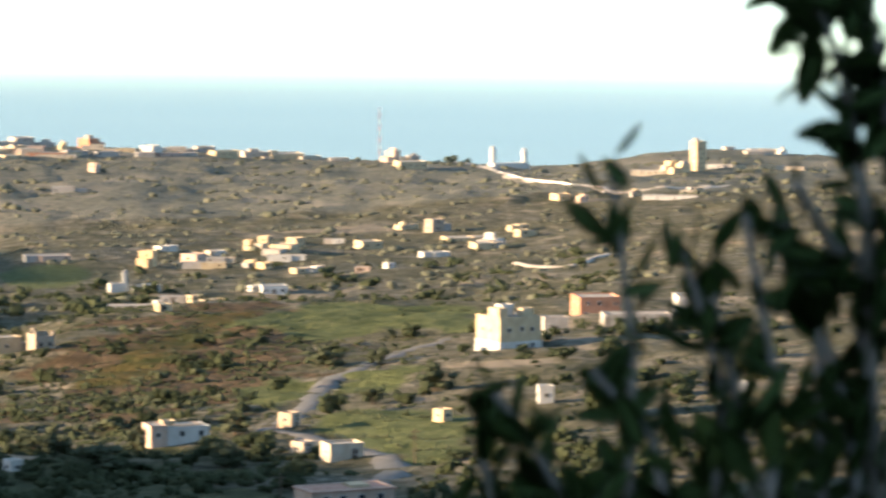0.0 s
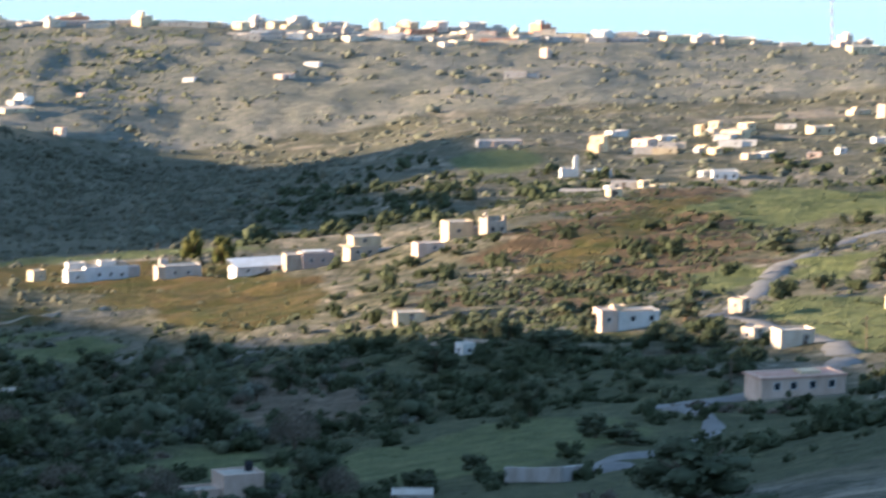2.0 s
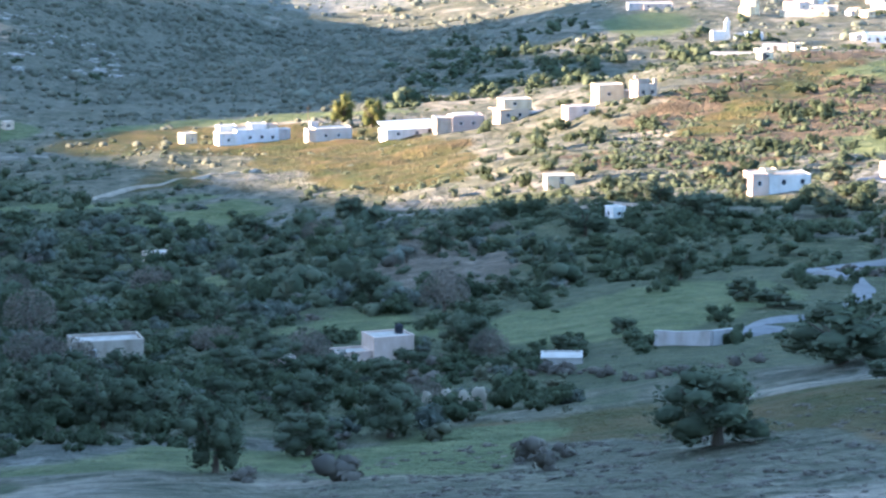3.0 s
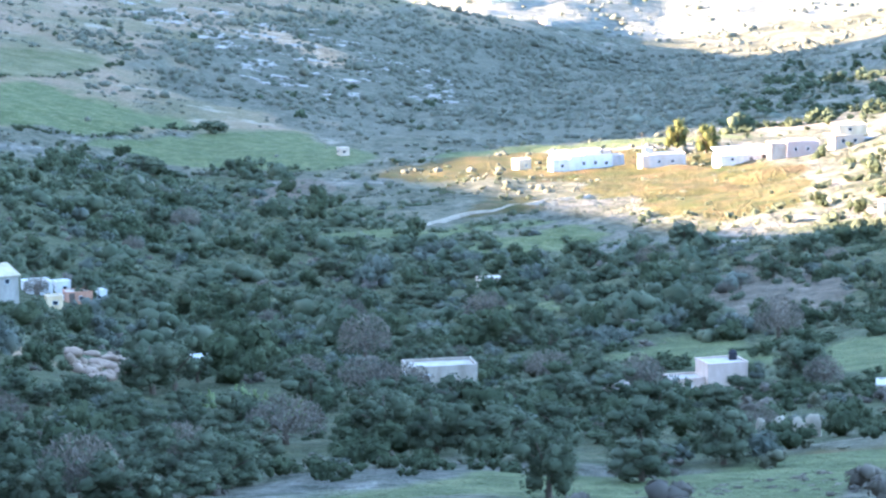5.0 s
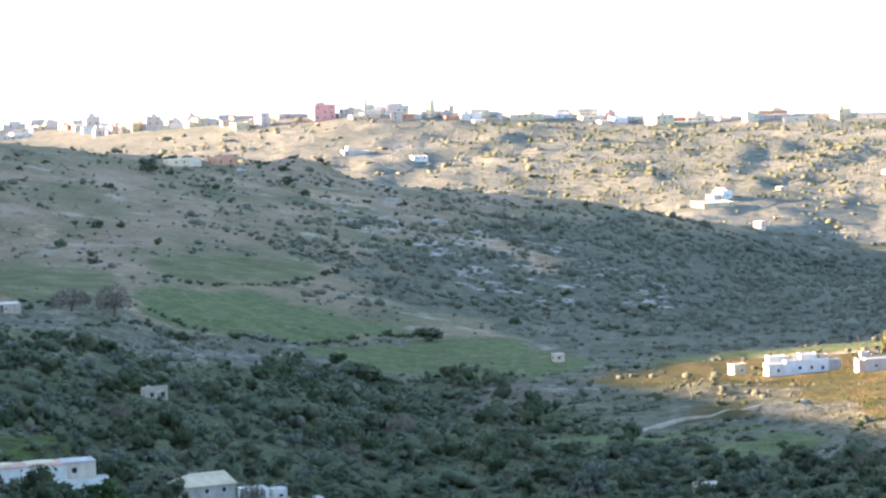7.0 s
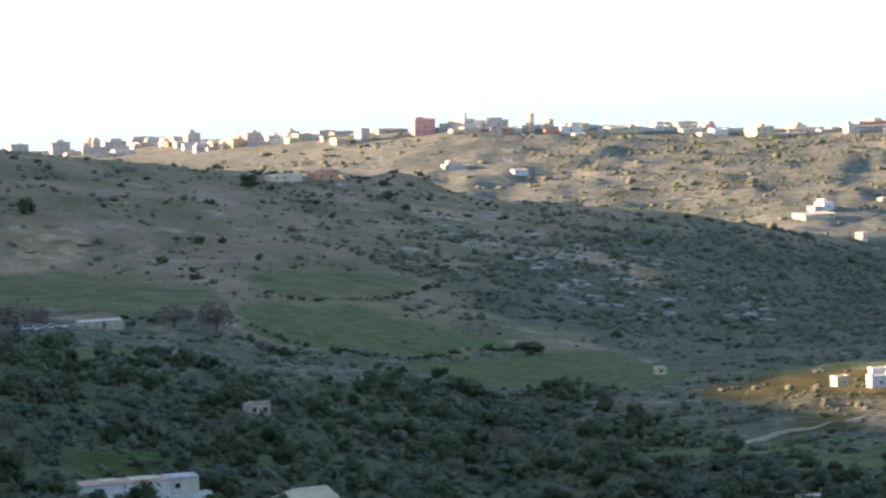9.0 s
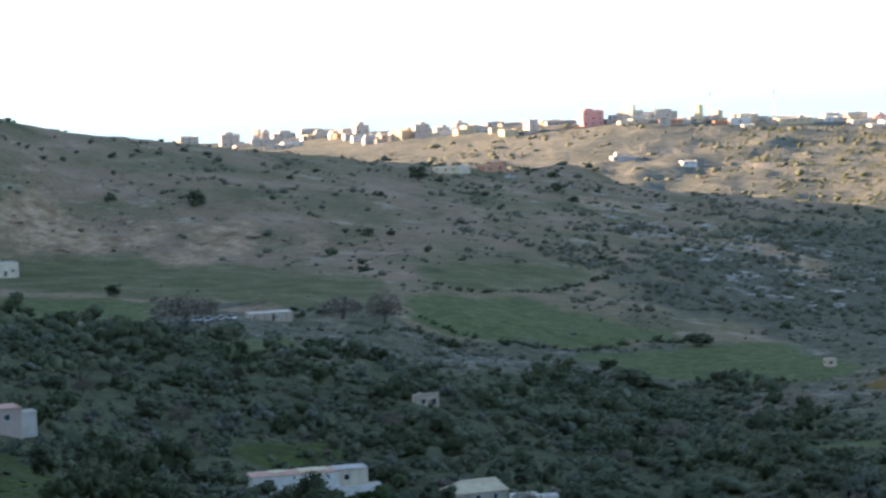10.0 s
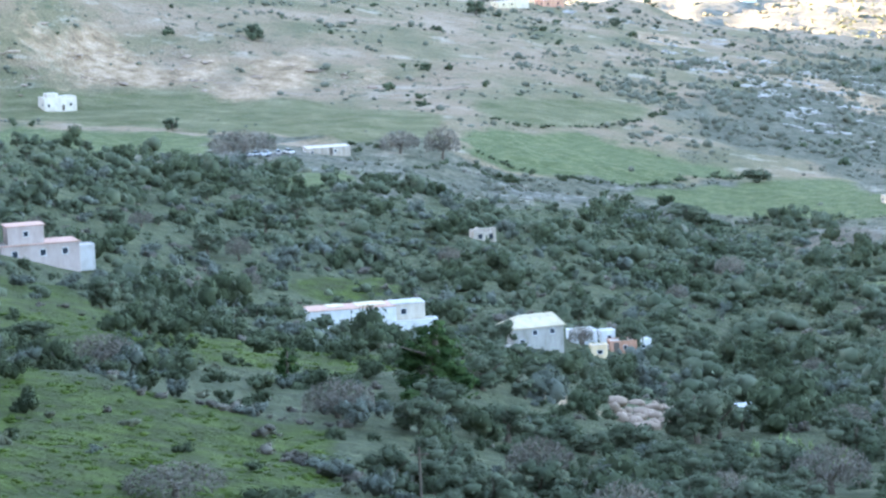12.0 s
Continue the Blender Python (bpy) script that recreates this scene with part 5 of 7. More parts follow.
def parked_car(bearing, dist, turn, paint):
    ob = stand("parked_car", bearing, dist, turn, "old pale car parked by the stone barn", "car", "parked cars", 3.2)
    bm = bmesh.new()
    box(bm, -2.1, 2.1, -0.85, 0.85, 0.35, 0.85)
    bmesh.ops.bevel(bm, geom=bm.edges[:], offset=0.12, segments=2, affect="EDGES")
    part("body", bm, paint, ob)
    bm = bmesh.new()
    box(bm, -1.2, 1.3, -0.75, 0.75, 0.8, 1.42)
    bmesh.ops.bevel(bm, geom=bm.edges[:], offset=0.25, segments=2, affect="EDGES")
    part("cabin", bm, PANE, ob, "dark glazed cabin")
    for x in (-1.3, 1.3):
        for y in (-0.8, 0.8):
            bm = bmesh.new()
            tube(bm, (x, y - 0.1, 0.33), (x, y + 0.1, 0.33), 0.33, 0.33, 12)
            part("wheel", bm, DARK, ob)



# ---- trees ----
def crown_mesh(kind, seed):
    """A ragged crown over a unit footprint and unit height."""
    rng = np.random.RandomState(seed)
    vs, fs, n = [], [], 0
    v0, f0 = ico(0)
    if kind == "conifer":
        lumps = []
        for k in range(34):
            z, a = rng.uniform(0.08, 0.95), rng.uniform(0, 6.28)
            q = 0.46 * (1 - z) ** 0.8 * rng.uniform(0.5, 1.0)
            lumps.append((q * math.cos(a), q * math.sin(a), z, 0.05 + 0.07 * (1 - z)))
    elif kind == "bare_tree":
        lumps = []
    else:
        lumps = []
        for k in range(24):
            a, z = rng.uniform(0, 6.28), rng.uniform(0.16, 0.78)
            q = rng.uniform(0.1, 0.36) * math.sqrt(max(0.1, 1 - ((z - 0.42) / 0.5) ** 2))
            lumps.append((q * math.cos(a), q * math.sin(a), z, rng.uniform(0.1, 0.165)))
    for x, y, z, s in lumps:
        v = v0 * (1 + 0.28 * rng.uniform(-1, 1, (len(v0), 1))) * s * [0.78, 0.78, 0.74] + [x, y, z]
        vs.append(v)
        fs.append(f0 + n)
        n += len(v)
    count = 1350
    if lumps:
        L = np.array(lumps)[rng.randint(0, len(lumps), count)]
        d = rng.normal(size=(count, 3))
        d /= np.linalg.norm(d, axis=1, keepdims=True)
        c = L[:, :3] + d * L[:, 3:4] * rng.uniform(0.75, 1.25, (count, 1))
        size = rng.uniform(0.018, 0.042, (count, 1))
    else:
        a, q = rng.uniform(0, 6.28, count), np.sqrt(rng.uniform(0, 1, count)) * 0.5
        z = 0.25 + 0.75 * rng.uniform(0, 1, count) * np.sqrt((1 - (q / 0.55) ** 2).clip(0, 1))
        c = np.stack([q * np.cos(a), q * np.sin(a), z], 1)
        size = rng.uniform(0.03, 0.065, (count, 1))
        d = rng.normal(size=(count, 3))
    a, b = sprays(d / np.linalg.norm(d, axis=1, keepdims=True), rng, 0.4)
    a, b = a * size, b * size
    if kind == "bare_tree":
        a[:, 2] = np.abs(a[:, 2]) + 0.02
        b *= 0.35
    tri = np.stack([c - a, c + a * 0.7 - b * 0.8, c + a * 0.2 + b], 1).reshape(-1, 3)
    vs.append(tri)
    fs.append(n + np.arange(3 * count).reshape(-1, 3))
    return mesh_from("crown", np.concatenate(vs), np.concatenate(fs), True)


TREE_LOOK = {"olive_tree": (TREELEAF, "rounded grey-green olive tree on the slope"), "pine_tree": (ROUNDPINE, "tall round-crowned pine beside the farm"),
             "conifer": (PINE, "dark green conifer beside the green field"), "bare_tree": (DRYBUSH, "leafless grey-brown tree at the field edge")}
MODELS = {}
tree_rng = random.Random(5)


def tree_model(kind, k):
    """A tree of unit width and height: trunk, limbs and crown."""
    if (kind, k) not in MODELS:
        ob = new(kind)
        material, label = TREE_LOOK[kind]
        tagged(ob, label, "tree", "trees of the valley")
        rng = random.Random(k * 7 + len(kind))
        bm = bmesh.new()
        lean = Vector((rng.uniform(-0.05, 0.05), rng.uniform(-0.05, 0.05), 0.42 if kind != "conifer" else 0.9))
        tube(bm, (0, 0, -0.08), lean * 0.5, 0.05, 0.036, 7)
        tube(bm, lean * 0.5, lean, 0.036, 0.02, 7)
        part("trunk", bm, BARK, ob)
        for j in range(4):
            bm = bmesh.new()
            a = j * 1.6 + rng.uniform(-0.3, 0.3)
            tip = Vector((0.3 * math.cos(a), 0.3 * math.sin(a), rng.uniform(0.5, 0.7)))
            tube(bm, lean * rng.uniform(0.5, 0.8), tip, 0.02, 0.007, 5)
            part("limb", bm, BARK, ob)
        part("crown", crown_mesh(kind, 31 * k + len(kind)), material, ob)
        MODELS[kind, k] = ob
        return ob, True
    return MODELS[kind, k], False


def tree(kind, bearing, dist, w, h):
    p = spot(bearing, dist)
    ob, first = tree_model(kind, tree_rng.randrange(4))
    m = Matrix.Translation(p) @ pose(0, 0, 0, 0, 0, tree_rng.uniform(0, 360)) @ Matrix.Diagonal((w * 1.12, w * tree_rng.uniform(0.95, 1.15), h * 1.05, 1))
    if first:
        ob.matrix_world = m
    else:
        s = ob.scale.copy()
        ob = copy_thing(ob, m @ Matrix.Diagonal((1 / s.x, 1 / s.y, 1 / s.z, 1)))
    FOOTPRINTS.append((p.x, p.y, w * 0.45))
    return ob



# the roads
ribbon("road", [(-0.6, 925), (0.20, 908), (0.74, 886), (1.28, 855), (1.73, 813), (2.00, 779), (2.27, 735), (2.65, 700), (2.75, 684), (2.18, 674), (1.64, 655), (1.09, 626), (0.75, 594),
                (0.95, 567), (1.45, 543), (2.3, 525), (3.2, 510), (3.9, 498)], 6.2, ASPHALT, "narrow worn asphalt road winding down the slope", "road")
ribbon("lower_road", [(3.5, 492), (3.0, 478), (2.83, 455), (3.0, 440), (3.55, 427), (4.28, 418), (4.9, 398)], 3.4, ASPHALT, "narrow pale lane between the fields", "road")
ribbon("paved_yard", [(4.35, 403), (4.95, 398)], 7, ASPHALT, "pale paved yard beside the ruined wall", "yard", 0.35)
ribbon("coast_road", [(-0.2, 2470), (-0.54, 2440), (-0.85, 2330), (-1.30, 2120), (-1.93, 2055), (-2.6, 1985), (-3.4, 1960), (-4.5, 1990)], 9, TRACK, "pale road climbing to the coastal ridge", "road", 0.6)
ribbon("farm_track", [(15.6, 840), (14.70, 872), (13.98, 876), (13.3, 894), (12.6, 930)], 2.2, EARTH, "pale earth track below the farm", "track", 0.35)
ribbon("hill_track", [(-1.18, 1515), (-1.59, 1485), (-2.04, 1472), (-2.49, 1515), (-2.8, 1530)], 4.5, TRACK, "pale earth track curving over the dry slope", "track", 0.5)
long_wall("retaining_wall", [(-0.62, 2425), (-0.85, 2322), (-1.30, 2108), (-1.93, 2043), (-2.56, 1972)], 1.5, 0.5, WHITE, "long white retaining wall along the coast road")
long_wall("ruined_wall", [(6.18, 396), (5.8, 393), (5.27, 389), (4.91, 391)], 1.7, 0.5, GREY, "broken grey wall of a ruined yard")
long_wall("yard_wall", [(11.6, 412), (10.9, 409), (10.3, 408)], 0.7, 0.4, BRICK, "low brick wall before the pink house")
long_wall("field_wall", [(7.9, 655), (7.0, 648), (6.2, 640)], 0.7, 0.5, STONE, "low dry stone wall between terraces")

farm()
western_houses()
road_house()
gabled_house()
pink_house()
twin_tower_hall()
village_mosque()
mast(1.03, 2455, 37)
mast(19.14, 2450, 22)
mast(18.26, 2450, 23)
mast(17.25, 2450, 23)
pole(0.42, 605, 6.2)
pole(2.57, 527, 5.5)
pole(-0.61, 661, 7.5)
pole(24.17, 292, 4.6)
pole(11.74, 1075, 5.0)

# ruins: the roofless tower on the hill and the hut in the scrub
def ruin(bearing, dist, w, d, h, turn, material, label):
    ob = stand("ruin", bearing, dist, turn, label, "ruin", "ruins", 0.6 * w + 1)
    t = 0.5
    for x0, x1, y0, y1, k in ((-w / 2, w / 2, -d / 2, -d / 2 + t, 0.75), (-w / 2, w / 2, d / 2 - t, d / 2, 0.9), (-w / 2, -w / 2 + t, -d / 2 + t, d / 2 - t, 0.85), (w / 2 - t, w / 2, -d / 2 + t, d / 2 - t, 0.7)):
        bm = bmesh.new()
        box(bm, x0, x1, y0, y1, -1.5, h * k)
        part("wall", bm, material, ob)
    for x, y in ((-w / 2 + 0.4, -d / 2 + 0.4), (-w / 2 + 1.6, d / 2 - 0.4), (w / 2 - 0.4, -d / 2 + 0.4)):
        bm = bmesh.new()
        box(bm, x - 0.42, x + 0.42, y - 0.42, y + 0.42, -1.5, h * house_rng.uniform(0.92, 1.15))
        part("pillar", bm, material, ob)
    for u in (-0.2, 0.28):
        opening(ob, pose(u * w, -d / 2, h * 0.25), 0.9, 1.0, False)


ruin(6.39, 955, 5.6, 5.0, 5.4, 25, STONE, "roofless stone tower house on the hill crest")
ruin(22.99, 806, 5.2, 3.8, 2.9, 15, STONE, "roofless stone hut in dense scrub")

for a, r, s, t in ((9.88, 328, 0.5, 1.3), (9.56, 326, 0.85, 1.5), (9.29, 326, 0.7, 1.4), (9.03, 321, 0.8, 1.5)):
    boulder(a, r, s, t, "upright weathered boulder at the edge of the grass", EARTH)
rock_rng = random.Random(8)
for k in range(44):
    boulder(20.5 + rock_rng.uniform(-0.55, 0.55), 436 + rock_rng.uniform(-24, 24), rock_rng.uniform(0.5, 1.5), rock_rng.uniform(0.3, 0.8), "broken pinkish rock in a rubble slope", REDEARTH)
for r in (436, 424, 412):
    p = spot(20.5, r)
    FOOTPRINTS.append((p.x, p.y, 5.5))
for k, (a, paint) in enumerate(((26.73, GREY), (26.55, BLUEWHITE), (26.38, BLUEWHITE), (26.19, GREY), (26.02, WHITE))):
    parked_car(a, 1036 - k, 20 + 25 * k, paint)


def water_tank(bearing, dist, up):
    ob = stand("water_tank", bearing, dist, 0, "black plastic water tank on the roof", "water tank", "", 0.5, up)
    bm = bmesh.new()
    tube(bm, (0, 0, 0), (0, 0, 1.0), 0.5, 0.5, 14)
    tube(bm, (0, 0, 1.0), (0, 0, 1.2), 0.5, 0.2, 14)
    part("drum", bm, DARK, ob)


water_tank(10.32, 418.8, 3.5)


def prickly_pear(bearing, dist, size, seed):
    """A cactus thicket of flat oval pads growing out of one another."""
    rng = np.random.RandomState(seed)
    v0, f0 = ico(1)
    p = spot(bearing, dist)
    ob = new("prickly_pear")
    ob.location = p
    tagged(ob, "pale green prickly pear cactus with flat oval pads", "cactus", "cacti")
    pads = [(np.array([rng.uniform(-1, 1), rng.uniform(-0.6, 0.6), 0.2]) * size * 0.6, 0.4) for _ in range(9)]
    for k in range(46):
        base, r = pads[rng.randint(len(pads))]
        way = np.array([rng.uniform(-0.7, 0.7), rng.uniform(-0.5, 0.5), rng.uniform(0.5, 1.0)])
        pads.append((base + way * r * 1.4, max(0.24, r * rng.uniform(0.85, 1.0))))
    for c, r in pads:
        a, t = rng.uniform(0, 3.14), rng.uniform(-0.5, 0.5)
        v = v0 * [r * 0.62, r * 0.13, r]
        v = np.stack([v[:, 0], v[:, 1] * math.cos(t) - v[:, 2] * math.sin(t), v[:, 1] * math.sin(t) + v[:, 2] * math.cos(t)], 1)
        v = np.stack([v[:, 0] * math.cos(a) - v[:, 1] * math.sin(a), v[:, 0] * math.sin(a) + v[:, 1] * math.cos(a), v[:, 2]], 1) + c
        part("pad", mesh_from("pad", v, f0, True), CACTUS, ob)
    FOOTPRINTS.append((p.x, p.y, size + 0.5))
    for q in (7, 14):
        FOOTPRINTS.append((p.x * (1 - q / dist), p.y * (1 - q / dist), size))


prickly_pear(18.67, 380, 2.2, 1)
prickly_pear(18.26, 383, 2.6, 2)
prickly_pear(17.99, 376, 1.8, 3)
prickly_pear(17.41, 356, 1.5, 4)


# the low rows of houses that fill the coast town
def town_rows():
    rng = random.Random(31)
    for a0, a1, r0, r1, n in ((6.0, 10.4, 2370, 2450, 26), (1.6, 6.0, 2400, 2460, 10), (12.4, 19.5, 2400, 2455, 24), (20.6, 25.6, 2480, 2640, 34)):
        for k in range(n):
            a = a0 + (a1 - a0) * (k + rng.uniform(0, 1)) / n
            r = rng.uniform(r0, r1) + max(0, a - 21.5) * 32
            w, h = rng.uniform(7, 22), rng.choice((2.8, 3.2, 3.4, 3.6, 5.6))
            house("town_house" if w < 12 else "terrace_block", a, r, w, rng.uniform(6, 9), h, rng.uniform(-5, 40),
                  rng.choice((CREAM, WHITE, SHELL, SHELL, PALEBLOCK, PALEBLOCK, PINKWASH, GREY, BRICK)))


town_rows()


tree("olive_tree", 13.32, 243, 5.1, 5.7)
tree("olive_tree", 11.80, 264, 5.6, 3.7)
tree("olive_tree", 10.48, 286, 5.4, 5.1)
tree("olive_tree", 9.22, 415, 7.5, 5.8)
tree("olive_tree", 16.13, 363, 5.7, 4.3)
tree("olive_tree", 13.95, 317, 6.0, 4.0)
tree("olive_tree", 11.13, 707, 6.6, 5.0)
tree("olive_tree", 19.09, 254, 4.4, 2.4)
tree("olive_tree", 20.71, 654, 5.6, 4.6)
tree("olive_tree", 21.51, 686, 5.4, 4.3)
tree("olive_tree", 17.19, 627, 7.9, 5.9)
tree("olive_tree", 15.55, 642, 6.0, 5.0)
tree("olive_tree", 12.73, 560, 5.3, 4.0)
tree("olive_tree", 11.73, 561, 4.8, 4.0)
tree("olive_tree", 8.57, 491, 3.8, 3.5)
tree("olive_tree", 19.31, 402, 7.6, 6.9)
tree("olive_tree", 18.36, 272, 6.0, 3.8)
tree("pine_tree", 11.18, 1054, 9.6, 10.9)
tree("pine_tree", 10.72, 1033, 9.1, 11.0)
tree("olive_tree", 6.79, 973, 6.7, 6.1)
tree("olive_tree", 11.07, 706, 7.3, 6.2)
tree("olive_tree", 1.83, 862, 8.4, 6.2)
tree("olive_tree", 1.01, 861, 5.9, 5.1)
tree("olive_tree", 0.09, 771, 10.1, 7.0)
tree("olive_tree", 1.10, 735, 6.4, 4.1)
tree("olive_tree", 3.31, 682, 7.9, 4.9)
tree("olive_tree", 4.89, 654, 5.1, 4.9)
tree("olive_tree", 6.14, 642, 6.6, 5.2)
tree("olive_tree", 5.44, 604, 9.5, 5.7)
tree("olive_tree", 3.44, 613, 6.7, 4.0)
tree("olive_tree", 6.68, 678, 5.3, 4.7)
tree("olive_tree", 9.27, 419, 7.3, 5.6)
tree("olive_tree", 7.60, 399, 5.0, 2.9)
tree("olive_tree", 5.78, 488, 5.4, 5.8)
tree("olive_tree", 7.63, 516, 4.0, 5.8)
tree("olive_tree", 7.33, 600, 9.4, 5.8)
tree("olive_tree", 3.18, 317, 12.0, 6.2)
tree("olive_tree", 5.17, 238, 10.0, 5.6)
tree("olive_tree", 10.48, 288, 5.1, 4.7)
tree("olive_tree", 13.27, 283, 5.5, 4.7)
tree("olive_tree", 11.76, 282, 6.2, 3.1)
tree("olive_tree", 4.73, 444, 5.8, 3.3)
tree("olive_tree", 4.24, 434, 6.3, 2.9)
tree("olive_tree", 6.69, 408, 4.0, 2.9)
tree("olive_tree", 6.51, 658, 4.5, 4.7)
tree("olive_tree", 6.13, 655, 6.4, 4.9)
tree("olive_tree", 5.47, 604, 10.6, 5.9)
tree("olive_tree", 3.44, 610, 6.9, 5.0)
tree("olive_tree", 4.89, 663, 4.4, 4.4)
tree("olive_tree", 2.18, 269, 6.7, 2.5)
tree("olive_tree", 12.75, 448, 6.3, 4.2)
tree("olive_tree", 15.12, 301, 5.6, 5.2)
tree("olive_tree", 19.61, 1036, 10.1, 5.2)
tree("olive_tree", 18.30, 1057, 5.3, 3.6)
tree("olive_tree", 14.40, 301, 7.1, 5.2)
tree("olive_tree", 15.95, 321, 7.5, 5.5)
tree("olive_tree", 17.13, 371, 7.6, 5.2)
tree("olive_tree", 19.67, 393, 8.0, 6.8)
tree("olive_tree", 20.71, 632, 5.9, 5.9)
tree("olive_tree", 16.71, 710, 8.9, 6.7)
tree("olive_tree", 15.18, 639, 9.0, 5.0)
tree("olive_tree", 11.91, 556, 6.1, 4.8)
tree("olive_tree", 12.45, 571, 6.3, 4.5)
tree("conifer", 23.89, 387, 11.0, 8.8)
tree("conifer", 26.23, 408, 4.0, 3.5)
tree("olive_tree", 28.39, 465, 6.1, 6.4)
tree("olive_tree", 20.76, 650, 6.3, 5.1)
tree("olive_tree", 27.85, 1140, 6.4, 5.0)
tree("olive_tree", 26.48, 1359, 7.7, 7.2)
tree("olive_tree", 22.94, 1544, 10.6, 7.7)
tree("olive_tree", 26.47, 1362, 7.7, 6.4)
tree("olive_tree", 26.42, 2460, 10.0, 4.6)
tree("olive_tree", 20.74, 1592, 6.5, 4.5)
tree("olive_tree", 18.59, 1138, 10.7, 5.0)
tree("olive_tree", 19.74, 1032, 12.9, 6.5)
tree("olive_tree", 18.30, 1047, 5.9, 4.6)
tree("bare_tree", 26.76, 1014, 17.5, 7.9)
tree("bare_tree", 23.58, 1077, 10.1, 10.1)
tree("bare_tree", 24.25, 1063, 11.7, 6.7)
tree("olive_tree", -0.12, 2476, 12.0, 6.8)
tree("olive_tree", -0.38, 2476, 7.0, 5.2)
tree("olive_tree", 25.37, 571, 5.5, 4.5)
tree("olive_tree", 24.87, 602, 4.7, 3.8)
tree("olive_tree", 22.74, 608, 5.9, 5.7)
tree("bare_tree", 28.13, 264, 7.0, 2.5)
tree("olive_tree", 19.03, 664, 8.3, 6.2)
tree("olive_tree", 21.33, 433, 5.4, 4.1)
tree("olive_tree", 21.99, 369, 6.9, 4.0)
tree("bare_tree", 25.43, 359, 6.8, 3.9)
tree("bare_tree", 29.19, 403, 7.6, 3.8)
tree("olive_tree", 30.24, 434, 6.1, 2.7)
tree("olive_tree", 19.57, 1032, 9.7, 5.8)
tree("olive_tree", 18.27, 1047, 5.9, 4.6)
tree("olive_tree", 10.89, 1010, 3.2, 2.5)

# loose grove of the valley floor
def grove():
    rng = random.Random(17)
    placed = 0
    while placed < 200:
        a, r = rng.uniform(8, 32), math.sqrt(rng.uniform(290**2, 860**2))
        if a < 17 and r > 640 + (a - 8) * 12:
            continue
        p = spot(a, r)
        q = np.array([p.x]), np.array([p.y])
        if cover("green", *q)[0] or cover("lush", *q)[0] or cover("dry", *q)[0] or any(math.hypot(p.x - x, p.y - y) < rad + 1.5 for x, y, rad in FOOTPRINTS):
            continue
        w = rng.choice((2.6, 3.4, 4.2, 5.0, 6.4)) * rng.uniform(0.85, 1.15)
        tree("olive_tree" if rng.random() < 0.86 else "bare_tree", a, r, w, w * rng.uniform(0.62, 0.95))
        placed += 1


grove()


# larger olive trees at the near foot of the valley
def near_olives():
    rng = random.Random(23)
    placed = tries = 0
    while placed < 46 and tries < 3000:
        tries += 1
        a, r = rng.uniform(11.5, 24.5), math.sqrt(rng.uniform(292**2, 430**2))
        p = spot(a, r)
        q = np.array([p.x]), np.array([p.y])
        if cover("green", *q)[0] or cover("lush", *q)[0] or cover("dry", *q)[0] or any(math.hypot(p.x - x, p.y - y) < rad + 1.8 for x, y, rad in FOOTPRINTS):
            continue
        w = rng.uniform(4.0, 7.0)
        tree("olive_tree" if rng.random() < 0.85 else "bare_tree", a, r, w, w * rng.uniform(0.6, 0.85))
        placed += 1


near_olives()


# olive trees and bushes that close the near slope west of the grass
def slope_olives():
    rng = random.Random(61)
    for k in range(30):
        a = 18.4 + 5.8 * (k + rng.random()) / 30
        r = rng.uniform(232, 296)
        w = rng.uniform(3.6, 6.2)
        tree("olive_tree" if rng.random() < 0.8 else "bare_tree", a, r, w, w * rng.uniform(0.65, 0.9))


slope_olives()

# ---- scrub ----
HILL_WOOD = [(8.5, 1330), (9, 1760), (12, 1800), (15, 1720), (18, 1560), (20.5, 1380), (20.5, 1230), (18.5, 1170), (16, 1180), (12, 1180)]


